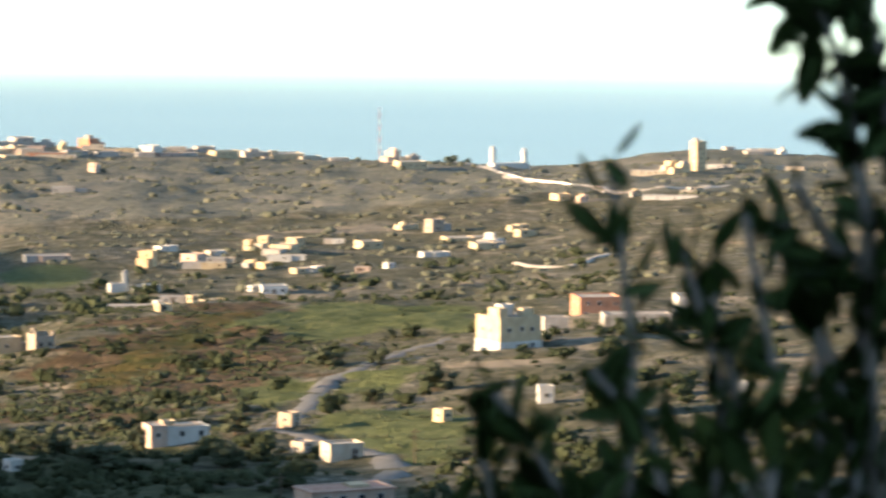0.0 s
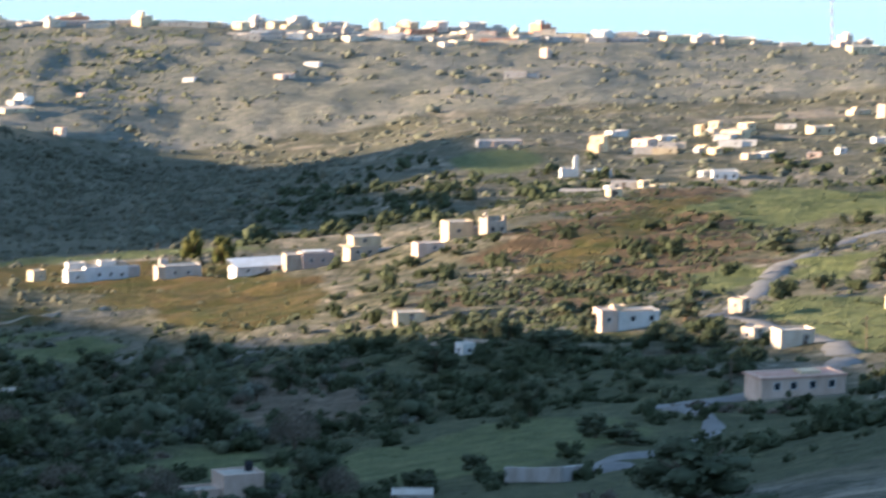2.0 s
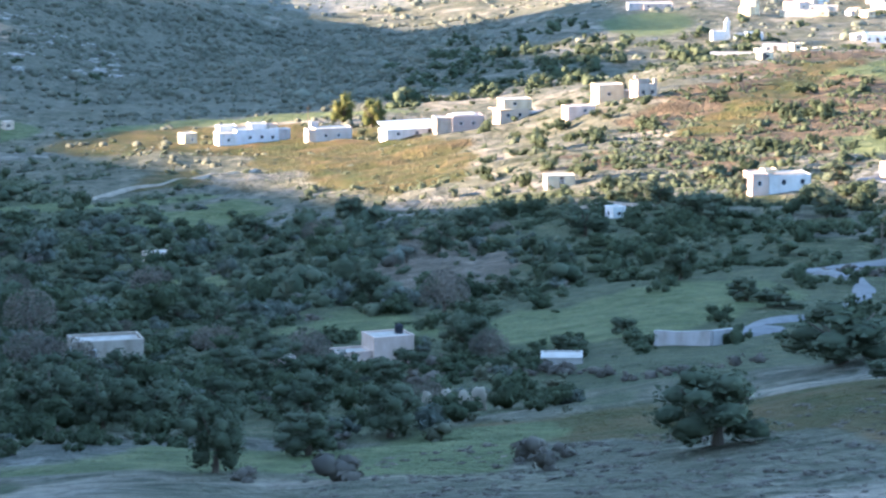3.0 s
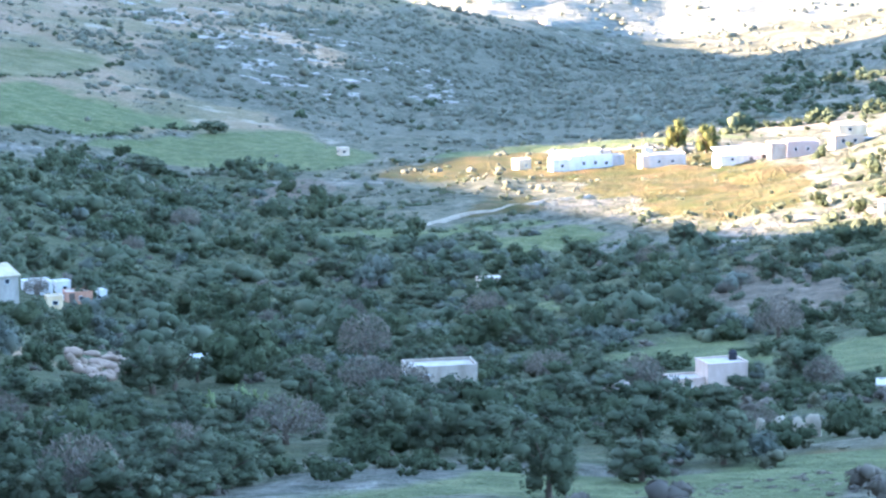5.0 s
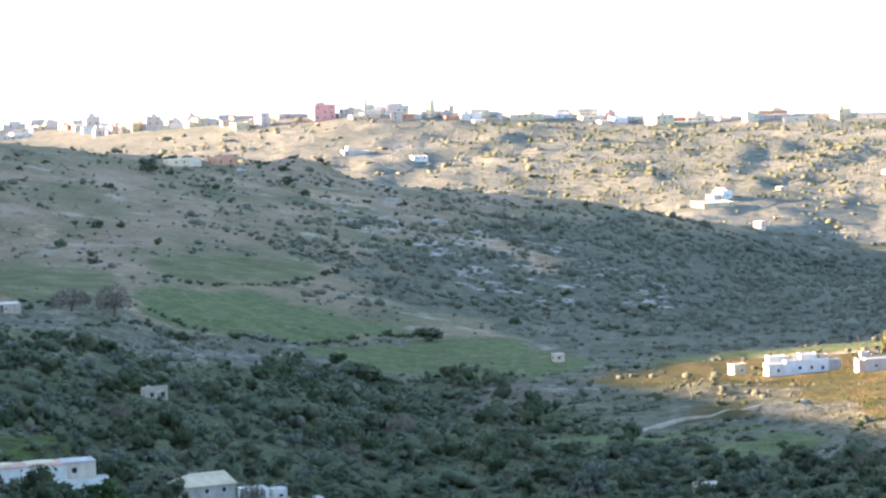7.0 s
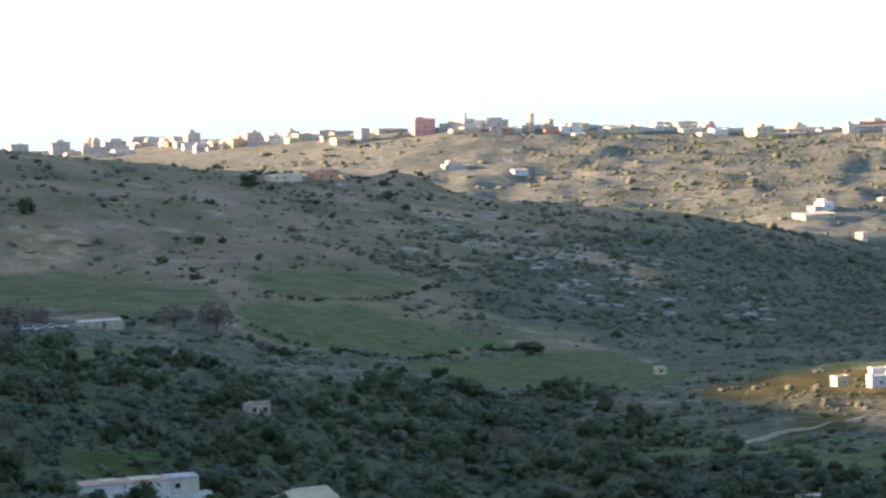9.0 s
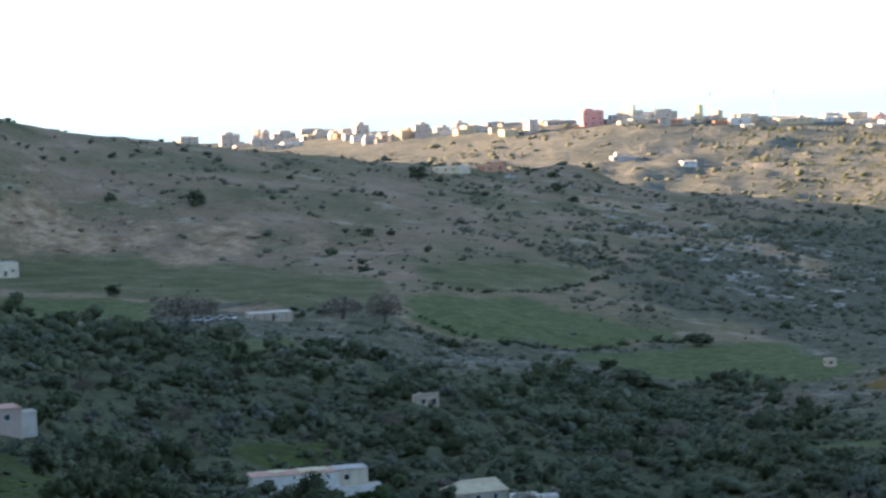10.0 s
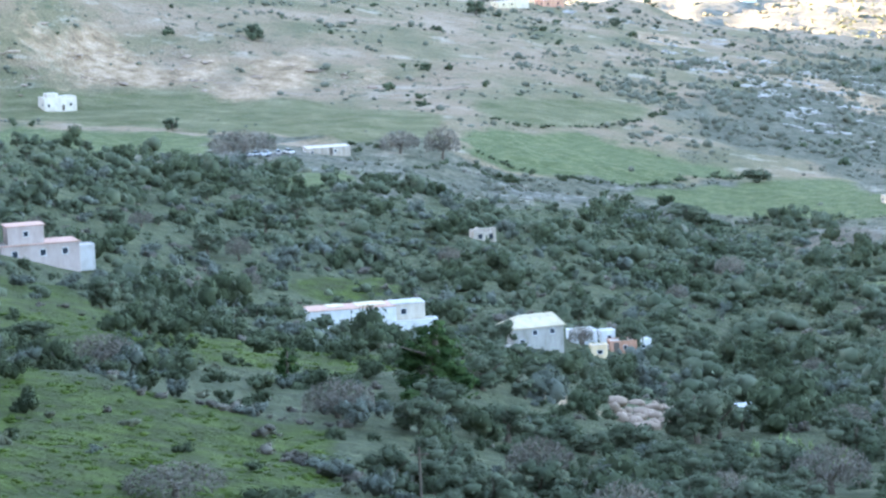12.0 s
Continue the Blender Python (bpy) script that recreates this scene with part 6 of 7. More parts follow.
def plant_scrub():
    near = [clump(7, 210, s, leaf=(0.07, 0.16), spread=1.25) for s in range(8)]
    mid = [clump(5, 60, s + 10, leaf=(0.09, 0.2), spread=1.25) for s in range(8)]
    low = [clump(1, 9, s + 20, leaf=(0.12, 0.28), spread=1.4) for s in range(6)]
    rng = np.random.RandomState(4)

    def lumpy(x, y, size, seed, lo, hi):
        return ((waves(x, y, size, seed) - lo) / (hi - lo)).clip(0, 1)

    def open_side(a, d):
        x, y = -d * np.sin(np.radians(a)), d * np.cos(np.radians(a))
        edge = np.interp(a, [8, 12, 15.3, 16, 17, 18, 20.5, 22], [620, 715, 830, 890, 960, 1060, 1060, 925])
        return d + 45 * waves(x, y, 70, 81) + 25 * waves(x, y, 24, 82) > edge

    def sizes(p, middle, spread=0.42, top=3.0):
        return (middle * np.exp(spread * rng.normal(size=len(p)))).clip(middle * 0.35, middle * top)

    def plant(name, count, az, r, seed, chance, middle, shapes, material, label, tall=(0.65, 1.05), spread=0.42):
        p = clear_of_buildings(sprinkle(count, az, r, seed, chance), middle * 0.9 if middle > 1.8 else 0)
        scatter(name, p, sizes(p, middle, spread), shapes, material, label, seed + 200, tall)

    # the near valley and the dark spur: big bushes, undergrowth, grey and leafless brush between them
    plant("spur_wood", 5400, (7.5, 33), (500, 1060), 18, lambda x, y, a, d: (0.15 + 0.85 * lumpy(x, y, 55, 21, -0.5, 0.4)) * ~open_side(a, d), 2.05, mid, TREELEAF, "dense dark green scrub covering the spur", (0.65, 1.15), 0.5)
    plant("spur_brush", 12000, (7.5, 33), (480, 1060), 118, lambda x, y, a, d: (0.25 + 0.75 * lumpy(x, y, 30, 61, -0.4, 0.5)) * ~open_side(a, d), 0.85, low, SCRUB, "low dark undergrowth on the spur")
    plant("spur_olives", 1900, (7.5, 33), (500, 1060), 119, lambda x, y, a, d: (0.1 + 0.9 * lumpy(x, y, 70, 62, 0.0, 0.5)) * ~open_side(a, d), 1.7, mid, OLIVE, "grey-green bushes on the spur", (0.7, 1.1))
    plant("valley_scrub", 1250, (7.5, 33), (265, 520), 1, lambda x, y, a, d: (0.15 + 0.85 * lumpy(x, y, 45, 21, -0.5, 0.4)) * ~open_side(a, d), 1.7, near, DARKTREE, "dense dark green scrub on the valley slopes", (0.7, 1.15))
    plant("valley_brush", 1300, (7.5, 33), (270, 500), 121, lambda x, y, a, d: (0.2 + 0.8 * lumpy(x, y, 28, 63, -0.3, 0.5)) * ~open_side(a, d), 0.7, mid, PALESCRUB, "low pale undergrowth of the valley floor")
    plant("grey_scrub", 900, (7.5, 33), (270, 640), 12, lambda x, y, a, d: (0.15 + 0.85 * lumpy(x, y, 60, 27, -0.2, 0.5)) * ~open_side(a, d), 1.4, near, OLIVE, "grey-green bushes between the olive trees", (0.75, 1.2))
    plant("dry_scrub", 2200, (7.5, 33), (230, 800), 13, lambda x, y, a, d: (0.1 + 0.9 * lumpy(x, y, 40, 28, 0.0, 0.6)) * ~open_side(a, d), 1.15, mid, DRYBUSH, "grey-brown leafless brush", (0.6, 1.0))
    # rounded trees too many to count, from the olive groves up to the spur
    round_tree = [clump(9, 340, s + 70, flat=0.85, leaf=(0.06, 0.13), spread=1.25) for s in range(6)]
    plant("grove_trees", 1500, (8, 33), (300, 1060), 130, lambda x, y, a, d: (0.12 + 0.88 * lumpy(x, y, 85, 83, -0.2, 0.4)) * ~open_side(a, d), 2.7, round_tree, DARKTREE, "rounded dark evergreen trees of the valley", (0.85, 1.3), 0.28)
    plant("grey_grove", 700, (8, 33), (330, 1000), 131, lambda x, y, a, d: (0.1 + 0.9 * lumpy(x, y, 60, 84, 0.0, 0.5)) * ~open_side(a, d), 2.4, round_tree, OLIVE, "grey-green olive trees of the valley", (0.8, 1.2), 0.28)
    plant("slope_trees", 760, (-6, 9), (380, 980), 132, lambda x, y, a, d: 0.12 + 0.88 * lumpy(x, y, 60, 85, 0.0, 0.4), 2.5, round_tree, DARKTREE, "rounded dark trees dotted over the slope", (0.8, 1.15), 0.3)
    # tufts over the near grass
    rng2 = np.random.RandomState(40)
    a, d = rng2.uniform(20, 33, 5200), np.sqrt(rng2.uniform(195**2, 480**2, 5200))
    x, y = -d * np.sin(np.radians(a)), d * np.cos(np.radians(a))
    keep = (cover("lush", x, y) > 0) & (rng2.uniform(size=len(x)) < 0.25 + 0.75 * lumpy(x, y, 14, 35, -0.3, 0.4))
    p = clear_of_buildings(np.stack([x, y, land(x, y)], -1)[keep])
    tuft = [clump(1, 16, s + 50, leaf=(0.2, 0.45)) for s in range(4)]
    scatter("grass_tufts", p, rng2.uniform(0.3, 0.8, len(p)), tuft, GRASS, "rough bright green grass and crops", 9, (0.25, 0.45))
    a, d = rng2.uniform(0, 12, 900), np.sqrt(rng2.uniform(165**2, 260**2, 900))
    x, y = -d * np.sin(np.radians(a)), d * np.cos(np.radians(a))
    p = clear_of_buildings(np.stack([x, y, land(x, y)], -1))
    scatter("dry_tufts", p, rng2.uniform(0.2, 0.6, len(p)), tuft, DRYBUSH, "tufts of dry grass on the near field", 10, (0.2, 0.45))
    # the slopes below the road
    plant("slope_scrub", 3000, (-9, 8.5), (360, 1180), 6, lambda x, y, a, d: 0.05 + 0.5 * lumpy(x, y, 40, 22, 0.0, 0.6) + 0.75 * lumpy(x, y, 90, 38, 0.1, 0.5), 0.95, mid, DARKTREE, "low dark bushes over a dry grassy slope", (0.7, 1.1), 0.5)
    plant("lower_slope_scrub", 1500, (-9, 7), (380, 640), 122, lambda x, y, a, d: 0.12 + 0.88 * lumpy(x, y, 55, 64, -0.1, 0.5), 1.3, mid, DARKTREE, "dark bushes and small trees at the foot of the slope", (0.8, 1.2), 0.5)
    plant("farm_slope_scrub", 1150, (3.5, 12), (520, 860), 125, lambda x, y, a, d: 0.15 + 0.85 * lumpy(x, y, 45, 67, -0.2, 0.5), 0.9, mid, SCRUB, "dark scrub and heath below the farm spur", (0.7, 1.1), 0.55)
    # brush along the banks of the old terraces
    plant("terrace_brush", 15000, (0.3, 7.4), (690, 1125), 124, lambda x, y, a, d: 0.95 * (terrace_step(x, y, d) > 0.7) * lumpy(x, y, 130, 66, -0.6, 0.0), 0.6, low, DARKTREE, "low dark brush along terrace banks", (0.6, 1.0), 0.35)
    plant("spur_scrub", 1700, (5, 18), (620, 1130), 7, lambda x, y, a, d: 0.1 + 0.8 * lumpy(x, y, 40, 25, 0.0, 0.6), 1.0, mid, SCRUB, "scattered bushes on the spur below the farm", (0.65, 1.0), 0.55)
    plant("shady_scrub", 550, (2.5, 9.5), (400, 660), 17, lambda x, y, a, d: 0.15 + 0.85 * lumpy(x, y, 40, 41, -0.1, 0.4), 1.4, near, DARKTREE, "dark scrub on the shaded lower slope", (0.7, 1.1))
    # long hill: clumps of scrub with a few large bushes, thicker to the east
    plant("hill_scrub", 21000, (10, 33), (910, 1720), 8, lambda x, y, a, d: 0.02 + (0.9 * lumpy(x, y, 90, 23, 0.0, 0.6) + 0.6 * lumpy(x, y, 35, 36, 0.2, 0.7)) * np.interp(a, [10, 17, 21, 25, 31], [1.6, 1.5, 1.1, 0.6, 0.35]), 1.0, low, HILLSCRUB, "scattered scrub on the long shaded hill", (0.55, 0.9), 0.5)
    plant("hill_bushes", 800, (15, 32), (1050, 1740), 123, lambda x, y, a, d: 0.12 + 0.7 * lumpy(x, y, 70, 23, 0.0, 0.5), 2.2, mid, DARKTREE, "larger dark bushes on the long shaded hill", (0.7, 1.0), 0.35)
    # the wooded end of the long hill, the trees behind the village and the pale green wood under the coast town
    plant("hill_wood", 9500, (8.5, 21), (1230, 1800), 14, lambda x, y, a, d: inside(HILL_WOOD, a + 1.2 * waves(x, y, 130, 87), d + 60 * waves(x, y, 90, 86)) * (0.3 + 0.7 * lumpy(x, y, 70, 29, -0.3, 0.5)), 1.5, low, HILLSCRUB, "dense dark scrub on the end of the long hill", (0.6, 1.0))
    plant("hollow_wood", 1100, (4.0, 10.5), (1140, 1420), 19, lambda x, y, a, d: 0.1 + 0.9 * lumpy(x, y, 60, 42, -0.2, 0.4), 2.3, mid, DARKTREE, "dark trees in the hollow behind the hill", (0.7, 1.1))
    plant("heath", 1800, (2.4, 6.6), (690, 900), 20, lambda x, y, a, d: 0.15 + 0.85 * lumpy(x, y, 30, 43, -0.2, 0.4), 0.6, low, DARKTREE, "low dark heath on the rounded hill", (0.7, 1.0))
    plant("village_trees", 1650, (-3, 9.5), (1130, 1560), 15, lambda x, y, a, d: 0.03 + 0.95 * lumpy(x, y, 60, 33, 0.1, 0.5), 2.1, mid, DARKTREE, "dark trees between the village houses", (0.75, 1.15))
    plant("coast_wood", 4200, (11, 18), (2020, 2400), 16, lambda x, y, a, d: 0.15 + 0.85 * lumpy(x, y, 90, 34, -0.3, 0.3), 1.35, low, COASTWOOD, "light green young wood under the coast town", (0.4, 0.7))
    # far slopes up to the coast, their scrub coloured paler for haze
    plant("far_scrub", 30000, (-9, 33), (1230, 2450), 9, lambda x, y, a, d: (0.04 + 0.6 * lumpy(x, y, 110, 24, 0.0, 0.5) + 0.5 * lumpy(x, y, 48, 39, 0.1, 0.6)) * ((a < 12) | (d > 1780)), 1.9, low, HAZYSCRUB, "patches of far scrub on the coastal slope", (0.35, 0.65), 0.5)


plant_scrub()


# ---- pale rock breaking through the long hill ----
def outcrops(name, count, regions, seed, material, label, size):
    rng = np.random.RandomState(seed)
    v0, f0 = ico(0)
    shapes = [(v0 * (1 + 0.4 * rng.uniform(-1, 1, (len(v0), 1))) * [2.4, 1.0, 0.36], f0) for _ in range(5)]
    a, d = rng.uniform(8, 33, count), np.sqrt(rng.uniform(1150**2, 1640**2, count))
    x, y = -d * np.sin(np.radians(a)), d * np.cos(np.radians(a))
    near = np.zeros(count, bool)
    for poly in regions:
        near |= inside(poly, a, d)
    keep = near & (waves(x, y, 46, seed) + 0.8 * waves(x, y, 17, seed + 1) > 0.55)
    p = clear_of_buildings(np.stack([x, y, land(x, y)], -1)[keep])
    ob = scatter(name, p, size * np.exp(0.5 * rng.normal(size=len(p))), shapes, material, label, seed, (0.6, 1.2))
    ob.data.polygons.foreach_set("use_smooth", np.zeros(len(ob.data.polygons), bool))


outcrops("rock_outcrops", 120000, [[(20.4, 1610), (18.6, 1560), (16.8, 1500), (14.6, 1420), (14.4, 1330), (16.4, 1270), (18.4, 1310), (19.8, 1440)], [(22.4, 1640), (19.0, 1530), (19.0, 1620), (21.6, 1650)]],
         301, LIMESTONE, "pale limestone ledges breaking through the scrub", 0.5)
outcrops("eroded_bank", 60000, [[(31.5, 1310), (28.3, 1345), (24.3, 1322), (22.6, 1300), (24.3, 1262), (27.0, 1278), (31.5, 1272)]], 311, REDEARTH, "reddish eroded earth bank with pale rills", 0.45)


# ---- hedges and terrace banks between the fields ----
def hedge(points, size, gap, seed, material, label):
    rng = np.random.RandomState(seed)
    out = []
    for (a0, r0), (a1, r1) in zip(points, points[1:]):
        p, q = np.array(spot(a0, r0)), np.array(spot(a1, r1))
        n = max(2, int(np.linalg.norm(p - q) / gap))
        for t in rng.uniform(0, 1, n):
            out.append((p + (q - p) * t)[:2] + rng.normal(0, 0.5, 2))
    out = np.array(out)
    p = np.column_stack([out, land(out[:, 0], out[:, 1])])
    scatter("hedge", p, rng.uniform(*size, len(p)), [clump(2, 26, s + 40, leaf=(0.1, 0.24), spread=1.5) for s in range(4)], material, label, seed, (0.6, 1.0))


hedge([(4.20, 1005), (2.75, 997), (2.12, 984)], (0.35, 0.9), 1.2, 60, SCRUB, "ragged dark hedge along a field edge")
hedge([(4.29, 970), (3.11, 953), (1.94, 967)], (0.35, 0.9), 1.2, 61, SCRUB, "ragged dark hedge along a field edge")
hedge([(0.77, 1072), (0.05, 1076), (-0.49, 1066)], (0.35, 0.9), 1.2, 62, SCRUB, "ragged dark hedge along a field edge")
hedge([(3.84, 905), (2.75, 896)], (0.35, 0.9), 1.2, 63, SCRUB, "ragged dark hedge along a field edge")
hedge([(1.94, 852), (0.76, 858)], (0.35, 0.9), 1.2, 64, SCRUB, "ragged dark hedge along a field edge")
hedge([(2.20, 724), (0.57, 690), (-0.96, 682)], (0.35, 0.9), 1.2, 65, SCRUB, "ragged dark hedge along a field edge")
hedge([(2.02, 676), (0.57, 662), (-1.06, 639)], (0.35, 0.9), 1.2, 66, SCRUB, "ragged dark hedge along a field edge")
hedge([(1.84, 655), (0.39, 633), (-1.06, 609)], (0.35, 0.9), 1.2, 67, SCRUB, "ragged dark hedge along a field edge")
hedge([(8.16, 704), (6.90, 667)], (0.35, 0.9), 1.2, 68, SCRUB, "ragged dark hedge along a field edge")
hedge([(3.30, 1071), (1.49, 1100)], (0.35, 0.9), 1.2, 69, SCRUB, "ragged dark hedge along a field edge")
hedge([(5.82, 907), (4.56, 908), (3.29, 893)], (0.35, 0.9), 1.2, 70, SCRUB, "ragged dark hedge along a field edge")
hedge([(6.90, 835), (5.55, 829), (4.19, 801)], (0.35, 0.9), 1.2, 71, SCRUB, "ragged dark hedge along a field edge")
hedge([(16.24, 939), (15.15, 942), (14.24, 996), (12.97, 1020)], (0.7, 1.8), 2.6, 72, SCRUB, "ragged dark hedge along a field edge")
hedge([(16.88, 872), (15.70, 885), (14.79, 918)], (0.8, 2.2), 2.4, 73, SCRUB, "ragged dark hedge along a field edge")
hedge([(15.80, 817), (14.80, 842), (13.89, 865), (13.34, 874)], (0.9, 2.4), 2.2, 74, SCRUB, "ragged dark hedge along a field edge")
hedge([(12.44, 806), (11.36, 799), (10.27, 819)], (0.6, 1.4), 2.4, 75, SCRUB, "ragged dark hedge along a field edge")
hedge([(14.54, 740), (12.99, 720), (11.18, 707), (9.37, 657)], (0.9, 2.4), 2.4, 76, SCRUB, "ragged dark hedge along a field edge")
hedge([(18.40, 1017), (16.95, 1054), (15.69, 1055)], (0.7, 1.6), 2.6, 77, SCRUB, "ragged dark hedge along a field edge")
hedge([(23.25, 1112), (22.28, 1092), (20.57, 1096)], (0.8, 1.8), 1.6, 78, DARKTREE, "ragged dark hedge along a field edge")
hedge([(20.57, 1096), (19.58, 1128), (18.49, 1169)], (1.1, 2.5), 1.6, 79, DARKTREE, "ragged dark hedge along a field edge")
hedge([(22.96, 1200), (22.07, 1195), (20.80, 1219), (19.98, 1278)], (0.8, 2.0), 2.2, 80, DARKTREE, "ragged dark hedge along a field edge")
hedge([(20.77, 1030), (19.60, 1033), (18.25, 1046), (17.26, 1054)], (1.6, 3.6), 2.2, 81, DARKTREE, "ragged dark hedge along a field edge")
hedge([(23.36, 1045), (22.29, 1049), (21.12, 1042)], (0.5, 1.2), 2, 82, DRYBUSH, "grey-brown brush along a field edge")
hedge([(4.80, 902), (3.45, 905), (2.37, 929)], (0.4, 0.9), 1.6, 83, SCRUB, "ragged dark hedge along a field edge")
hedge([(4.53, 969), (3.27, 988), (2.01, 984)], (0.4, 0.8), 1.5, 84, SCRUB, "ragged dark hedge along a field edge")
hedge([(2.18, 724), (0.92, 692), (-0.53, 667)], (0.3, 0.8), 1.5, 85, SCRUB, "ragged dark hedge along a field edge")
hedge([(2.00, 675), (0.73, 664), (-0.44, 643)], (0.3, 0.8), 1.6, 86, SCRUB, "ragged dark hedge along a field edge")
hedge([(3.63, 791), (4.35, 802), (5.96, 826)], (0.6, 1.4), 1.7, 87, SCRUB, "ragged dark hedge along a field edge")
hedge([(11.64, 848), (9.83, 809), (9.10, 817)], (0.4, 0.9), 2.2, 88, SCRUB, "ragged dark hedge along a field edge")
hedge([(15.05, 931), (13.97, 962), (12.62, 996)], (0.6, 1.4), 2, 89, SCRUB, "ragged dark hedge along a field edge")
hedge([(15.60, 839), (14.61, 842), (13.35, 859)], (0.7, 1.8), 2.2, 90, SCRUB, "ragged dark hedge along a field edge")
hedge([(12.64, 746), (11.28, 761), (10.01, 660)], (0.8, 1.8), 2.2, 91, SCRUB, "ragged dark hedge along a field edge")
hedge([(9.28, 630), (8.37, 660), (7.83, 689)], (0.6, 1.4), 1.7, 92, SCRUB, "ragged dark hedge along a field edge")
hedge([(8.19, 679), (6.56, 636), (4.75, 610)], (0.7, 1.6), 2.5, 93, SCRUB, "ragged dark hedge along a field edge")
hedge([(8.56, 375), (6.55, 349), (4.36, 340)], (0.9, 1.9), 1.5, 94, DRYBUSH, "grey-brown brush along a field edge")
hedge([(3.47, 507), (2.75, 490), (1.49, 470)], (0.8, 1.7), 1.4, 95, DRYBUSH, "grey-brown brush along a field edge")
hedge([(28.58, 357), (26.52, 352), (25.08, 349)], (0.7, 1.6), 1.3, 96, DRYBUSH, "grey-brown brush along a field edge")
hedge([(30.77, 434), (29.46, 402), (28.58, 364)], (0.6, 1.5), 1.3, 97, OLIVE, "grey-green bushes along a field edge")
hedge([(26.55, 321), (25.12, 296), (22.75, 323)], (0.8, 1.7), 1.0, 98, DRYBUSH, "grey-brown brush along a field edge")
hedge([(23.97, 1025), (23.16, 1076), (22.54, 1041)], (1.0, 1.8), 2, 99, DARKTREE, "ragged dark hedge along a field edge")


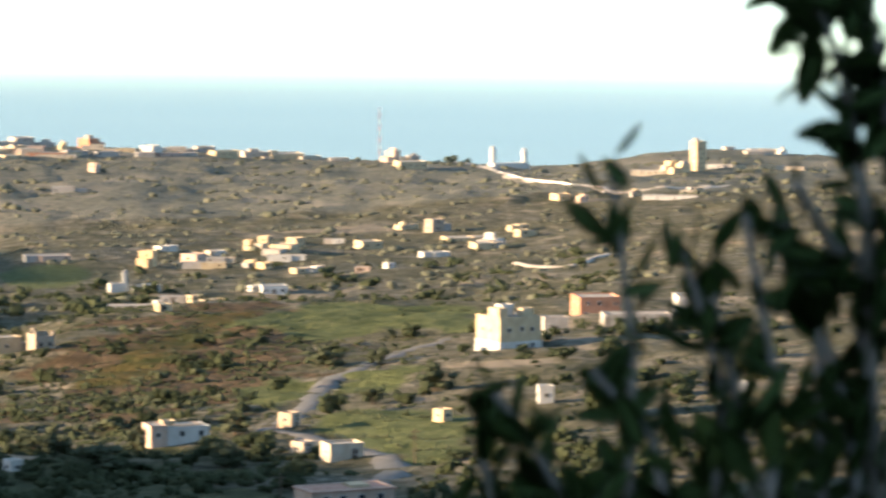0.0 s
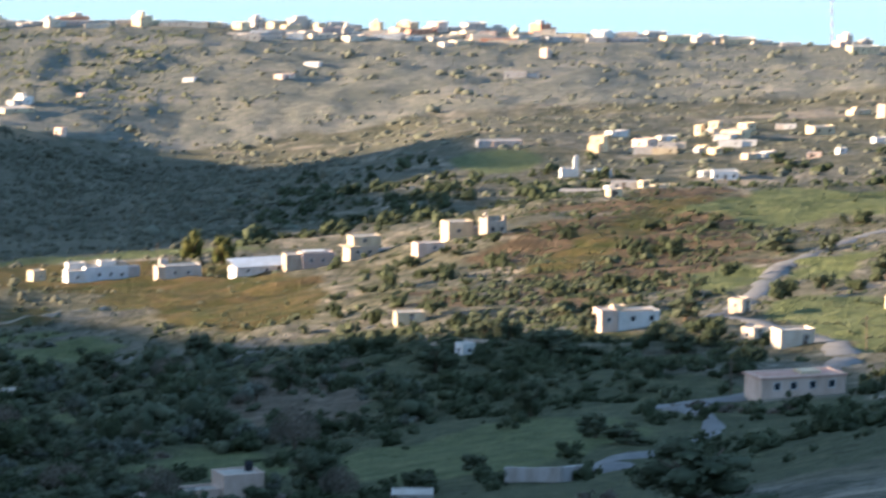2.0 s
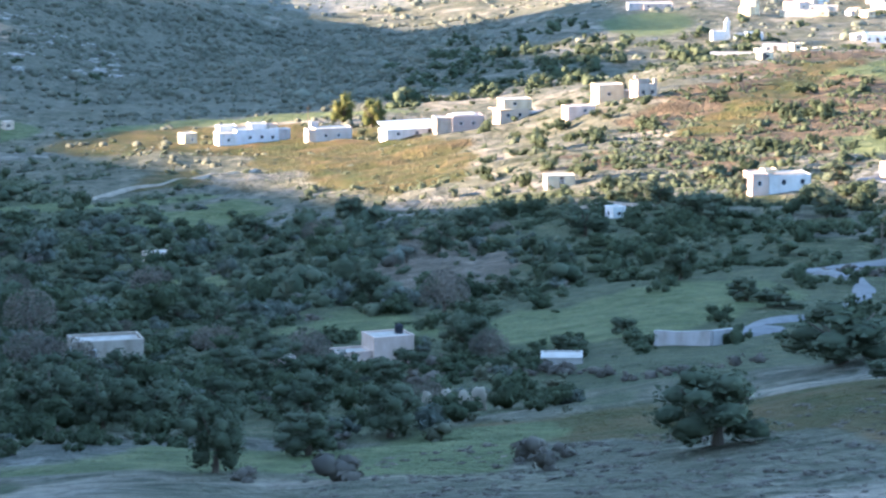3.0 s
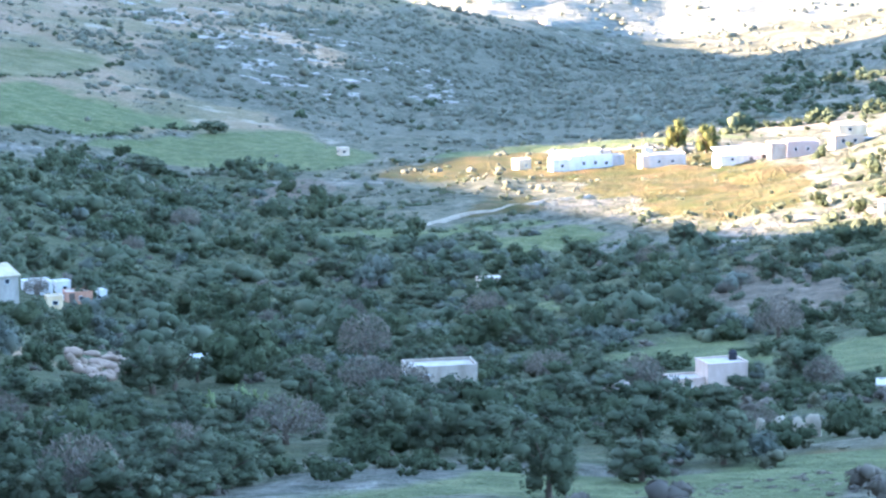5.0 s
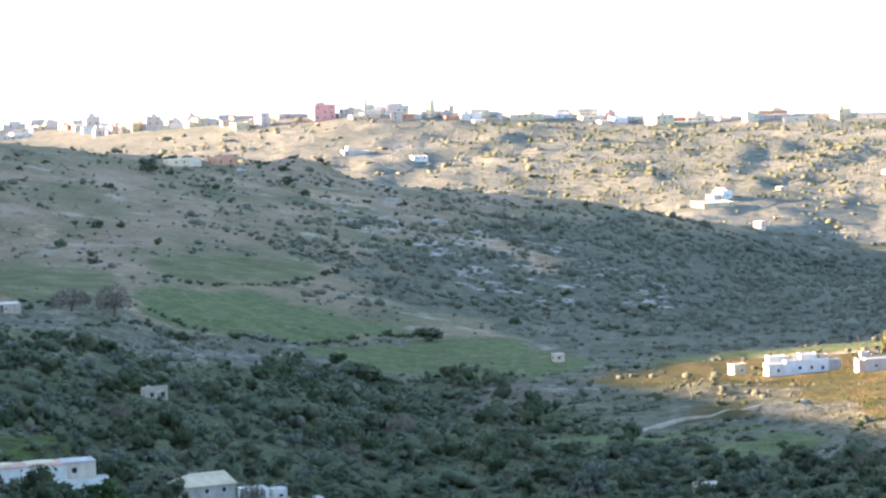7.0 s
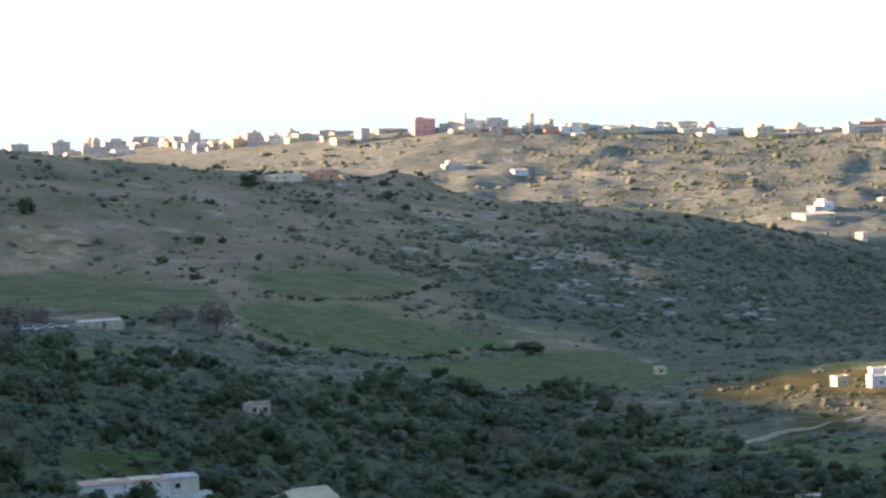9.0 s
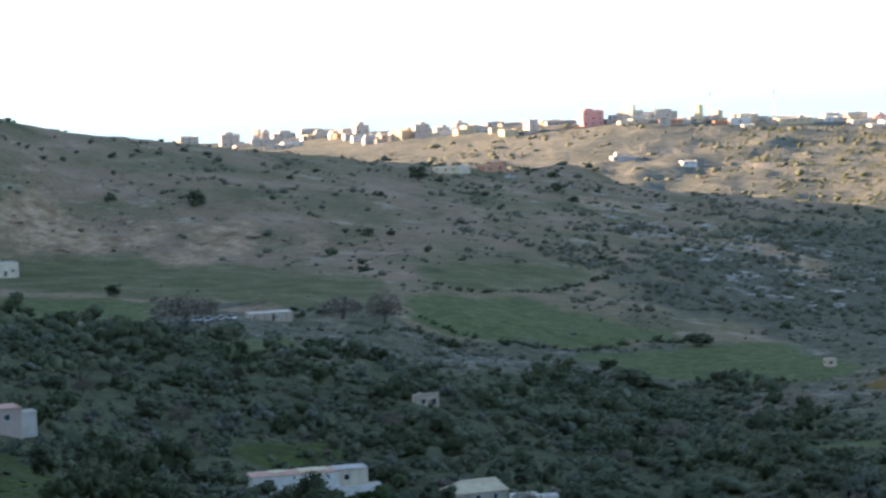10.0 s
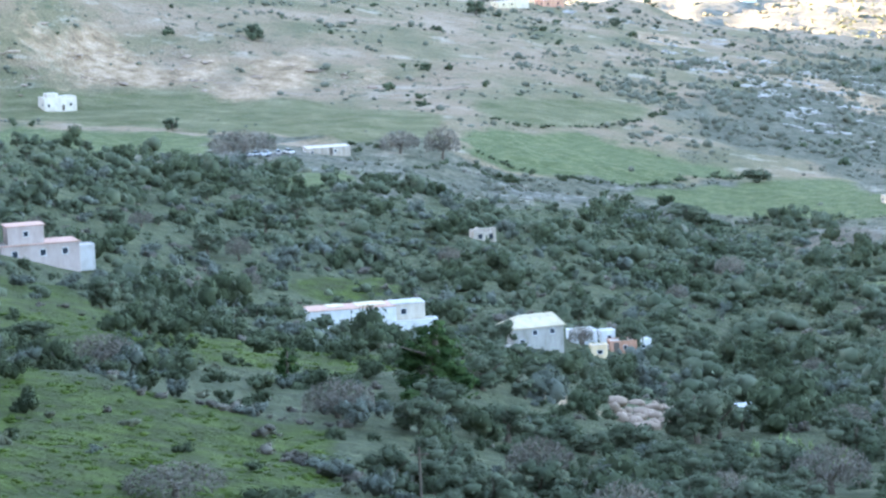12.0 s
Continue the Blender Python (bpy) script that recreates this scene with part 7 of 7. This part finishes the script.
# ---- the olive tree beside the terrace ----
def near_olive():
    """Twigs of a small olive tree, a couple of metres from the eye, with single leaves."""
    def at(u, v, dist):
        """A place at u degrees to the right of north, v degrees above the level, dist metres off."""
        return Vector((math.sin(radians(u)) * math.cos(radians(v)), math.cos(radians(u)) * math.cos(radians(v)), math.sin(radians(v)))) * dist + Vector((0, 0, EYE))

    ob = new("olive_tree")
    base = Vector((0.32, 2.55, float(land(np.array([0.32]), np.array([2.55]))[0])))
    ob.location = base
    tagged(ob, "small olive tree with dark leathery leaves beside the terrace", "tree")
    bark = wall_material("olive_bark", (0.2, 0.18, 0.15), 0.35)
    leaf = leaf_material("olive_leaf_face", (0.035, 0.055, 0.018), (0.065, 0.095, 0.03), (0.14, 0.17, 0.045))
    leaf.node_tree.nodes["Principled BSDF"].inputs["Roughness"].default_value = 0.45

    def leaf_mesh(bend, wide):
        bm = bmesh.new()
        rows = []
        for k, s in enumerate((0.0, 0.14, 0.35, 0.6, 0.82, 1.0)):
            half = wide * math.sin(math.pi * min(0.96, 0.04 + s * 0.96)) ** 0.8
            z = bend * s * s
            rows.append([bm.verts.new((-half, s, z + 0.05 * half)), bm.verts.new((0, s, z - 0.12 * half)), bm.verts.new((half, s, z + 0.05 * half))])
        for a, b in zip(rows, rows[1:]):
            bm.faces.new((a[0], a[1], b[1], b[0]))
            bm.faces.new((a[1], a[2], b[2], b[1]))
        bmesh.ops.solidify(bm, geom=bm.faces[:], thickness=0.012)
        me = bpy.data.meshes.new("leaf")
        bm.to_mesh(me)
        bm.free()
        me.materials.append(leaf)
        for q in me.polygons:
            q.use_smooth = True
        return me

    meshes = [leaf_mesh(b, w) for b, w in ((0.1, 0.2), (-0.12, 0.24), (0.22, 0.18), (0.0, 0.26))]
    rng = random.Random(23)
    # each twig: way points (right, up, distance), thickness, leaves, leaf length
    twigs = (
        ([(6.9, -9.3, 2.5), (6.8, -6.5, 2.45), (6.7, -4.6, 2.4), (6.3, -2.4, 2.4), (5.7, -0.9, 2.4)], 0.008, 84, 0.052),
        ([(6.7, -5.4, 2.45), (6.2, -5.2, 2.4), (5.6, -4.2, 2.35)], 0.006, 10, 0.043),
        ([(4.4, -9.5, 2.5), (4.5, -7.6, 2.5), (4.15, -6.3, 2.5), (3.8, -5.2, 2.5)], 0.005, 28, 0.043),
        ([(3.0, -9.5, 2.6), (3.05, -7.0, 2.6), (2.85, -5.2, 2.6), (2.65, -4.0, 2.6)], 0.005, 26, 0.045),
        ([(2.2, -9.8, 2.6), (1.6, -8.6, 2.6), (0.85, -7.6, 2.6)], 0.005, 28, 0.045),
        ([(5.3, -9.6, 2.4), (5.3, -7.2, 2.4), (4.8, -4.7, 2.4)], 0.005, 26, 0.043),
        ([(6.1, -9.6, 2.45), (6.0, -6.4, 2.45), (5.4, -4.8, 2.45)], 0.005, 26, 0.043),
        ([(3.7, -9.8, 2.5), (3.4, -8.3, 2.5), (2.4, -7.2, 2.5)], 0.005, 22, 0.045),
        ([(7.3, -4.6, 2.4), (6.95, -2.7, 2.4), (6.6, -0.9, 2.4)], 0.005, 44, 0.048),
        ([(6.7, -9.2, 2.45), (6.35, -7.5, 2.45), (5.9, -6.0, 2.45)], 0.005, 24, 0.043),
        ([(5.0, -8.8, 2.5), (4.65, -7.3, 2.5), (4.3, -6.0, 2.5)], 0.005, 18, 0.04),
        ([(1.6, -9.9, 2.6), (0.9, -9.4, 2.6), (0.6, -8.4, 2.6)], 0.005, 22, 0.045),
    )
    fork = base + Vector((0.0, 0.0, 0.75))
    spray, quads, total = [], [], 0
    for points, thick, count, length in twigs:
        p = [at(u, v, d) for u, v, d in points]
        bm = bmesh.new()
        chain = [fork] + p
        for k, (a, b) in enumerate(zip(chain, chain[1:])):
            r0 = thick * (1.6 if k == 0 else 1 - 0.15 * k)
            tube(bm, a - base, b - base, r0, max(thick * 0.35, r0 * 0.8), 7)
        part("branch", bm, bark, ob)
        extra = 12 if points[0][1] < -9.4 else 0
        for k in range(count + extra):
            s = (k % count + rng.random()) / count * (len(p) - 1) * (1 if k < count else 0.5)
            i = min(int(s), len(p) - 2)
            c = p[i].lerp(p[i + 1], s - i) + Vector([rng.gauss(0, 0.008) for _ in range(3)])
            along = (p[i + 1] - p[i]).normalized()
            side = Vector((rng.uniform(-1, 1), rng.uniform(-0.5, 0.5), rng.uniform(-0.4, 0.4)))
            way = (along * rng.uniform(0.3, 1.1) + side * 0.9).normalized()
            if rng.random() < 0.2:
                way.z = -abs(way.z)
            L = length * rng.uniform(0.6, 0.95)
            q = way.to_track_quat("Y", "Z").to_matrix().to_4x4() @ pose(0, 0, 0, 0, rng.uniform(-70, 70), 0)
            m, me = Matrix.Translation(c - base) @ q @ Matrix.Diagonal((L, L, L, 1)), rng.choice(meshes)
            if k < count:
                o = part("leaf", me, leaf, ob)
                o.matrix_local = m
            else:
                spray += [m @ v.co for v in me.vertices]
                quads += [[total + i for i in f.vertices] for f in me.polygons]
                total += len(me.vertices)
    inner = part("inner_leaves", mesh_from("inner_leaves", np.array(spray), np.array(quads), True), leaf, ob)
    tagged(inner, "inner leaves of the olive tree", kind="stuff")
    bm = bmesh.new()
    tube(bm, (0, 0, -0.15), fork - base, 0.07, 0.045, 9)
    part("trunk", bm, bark, ob)


near_olive()
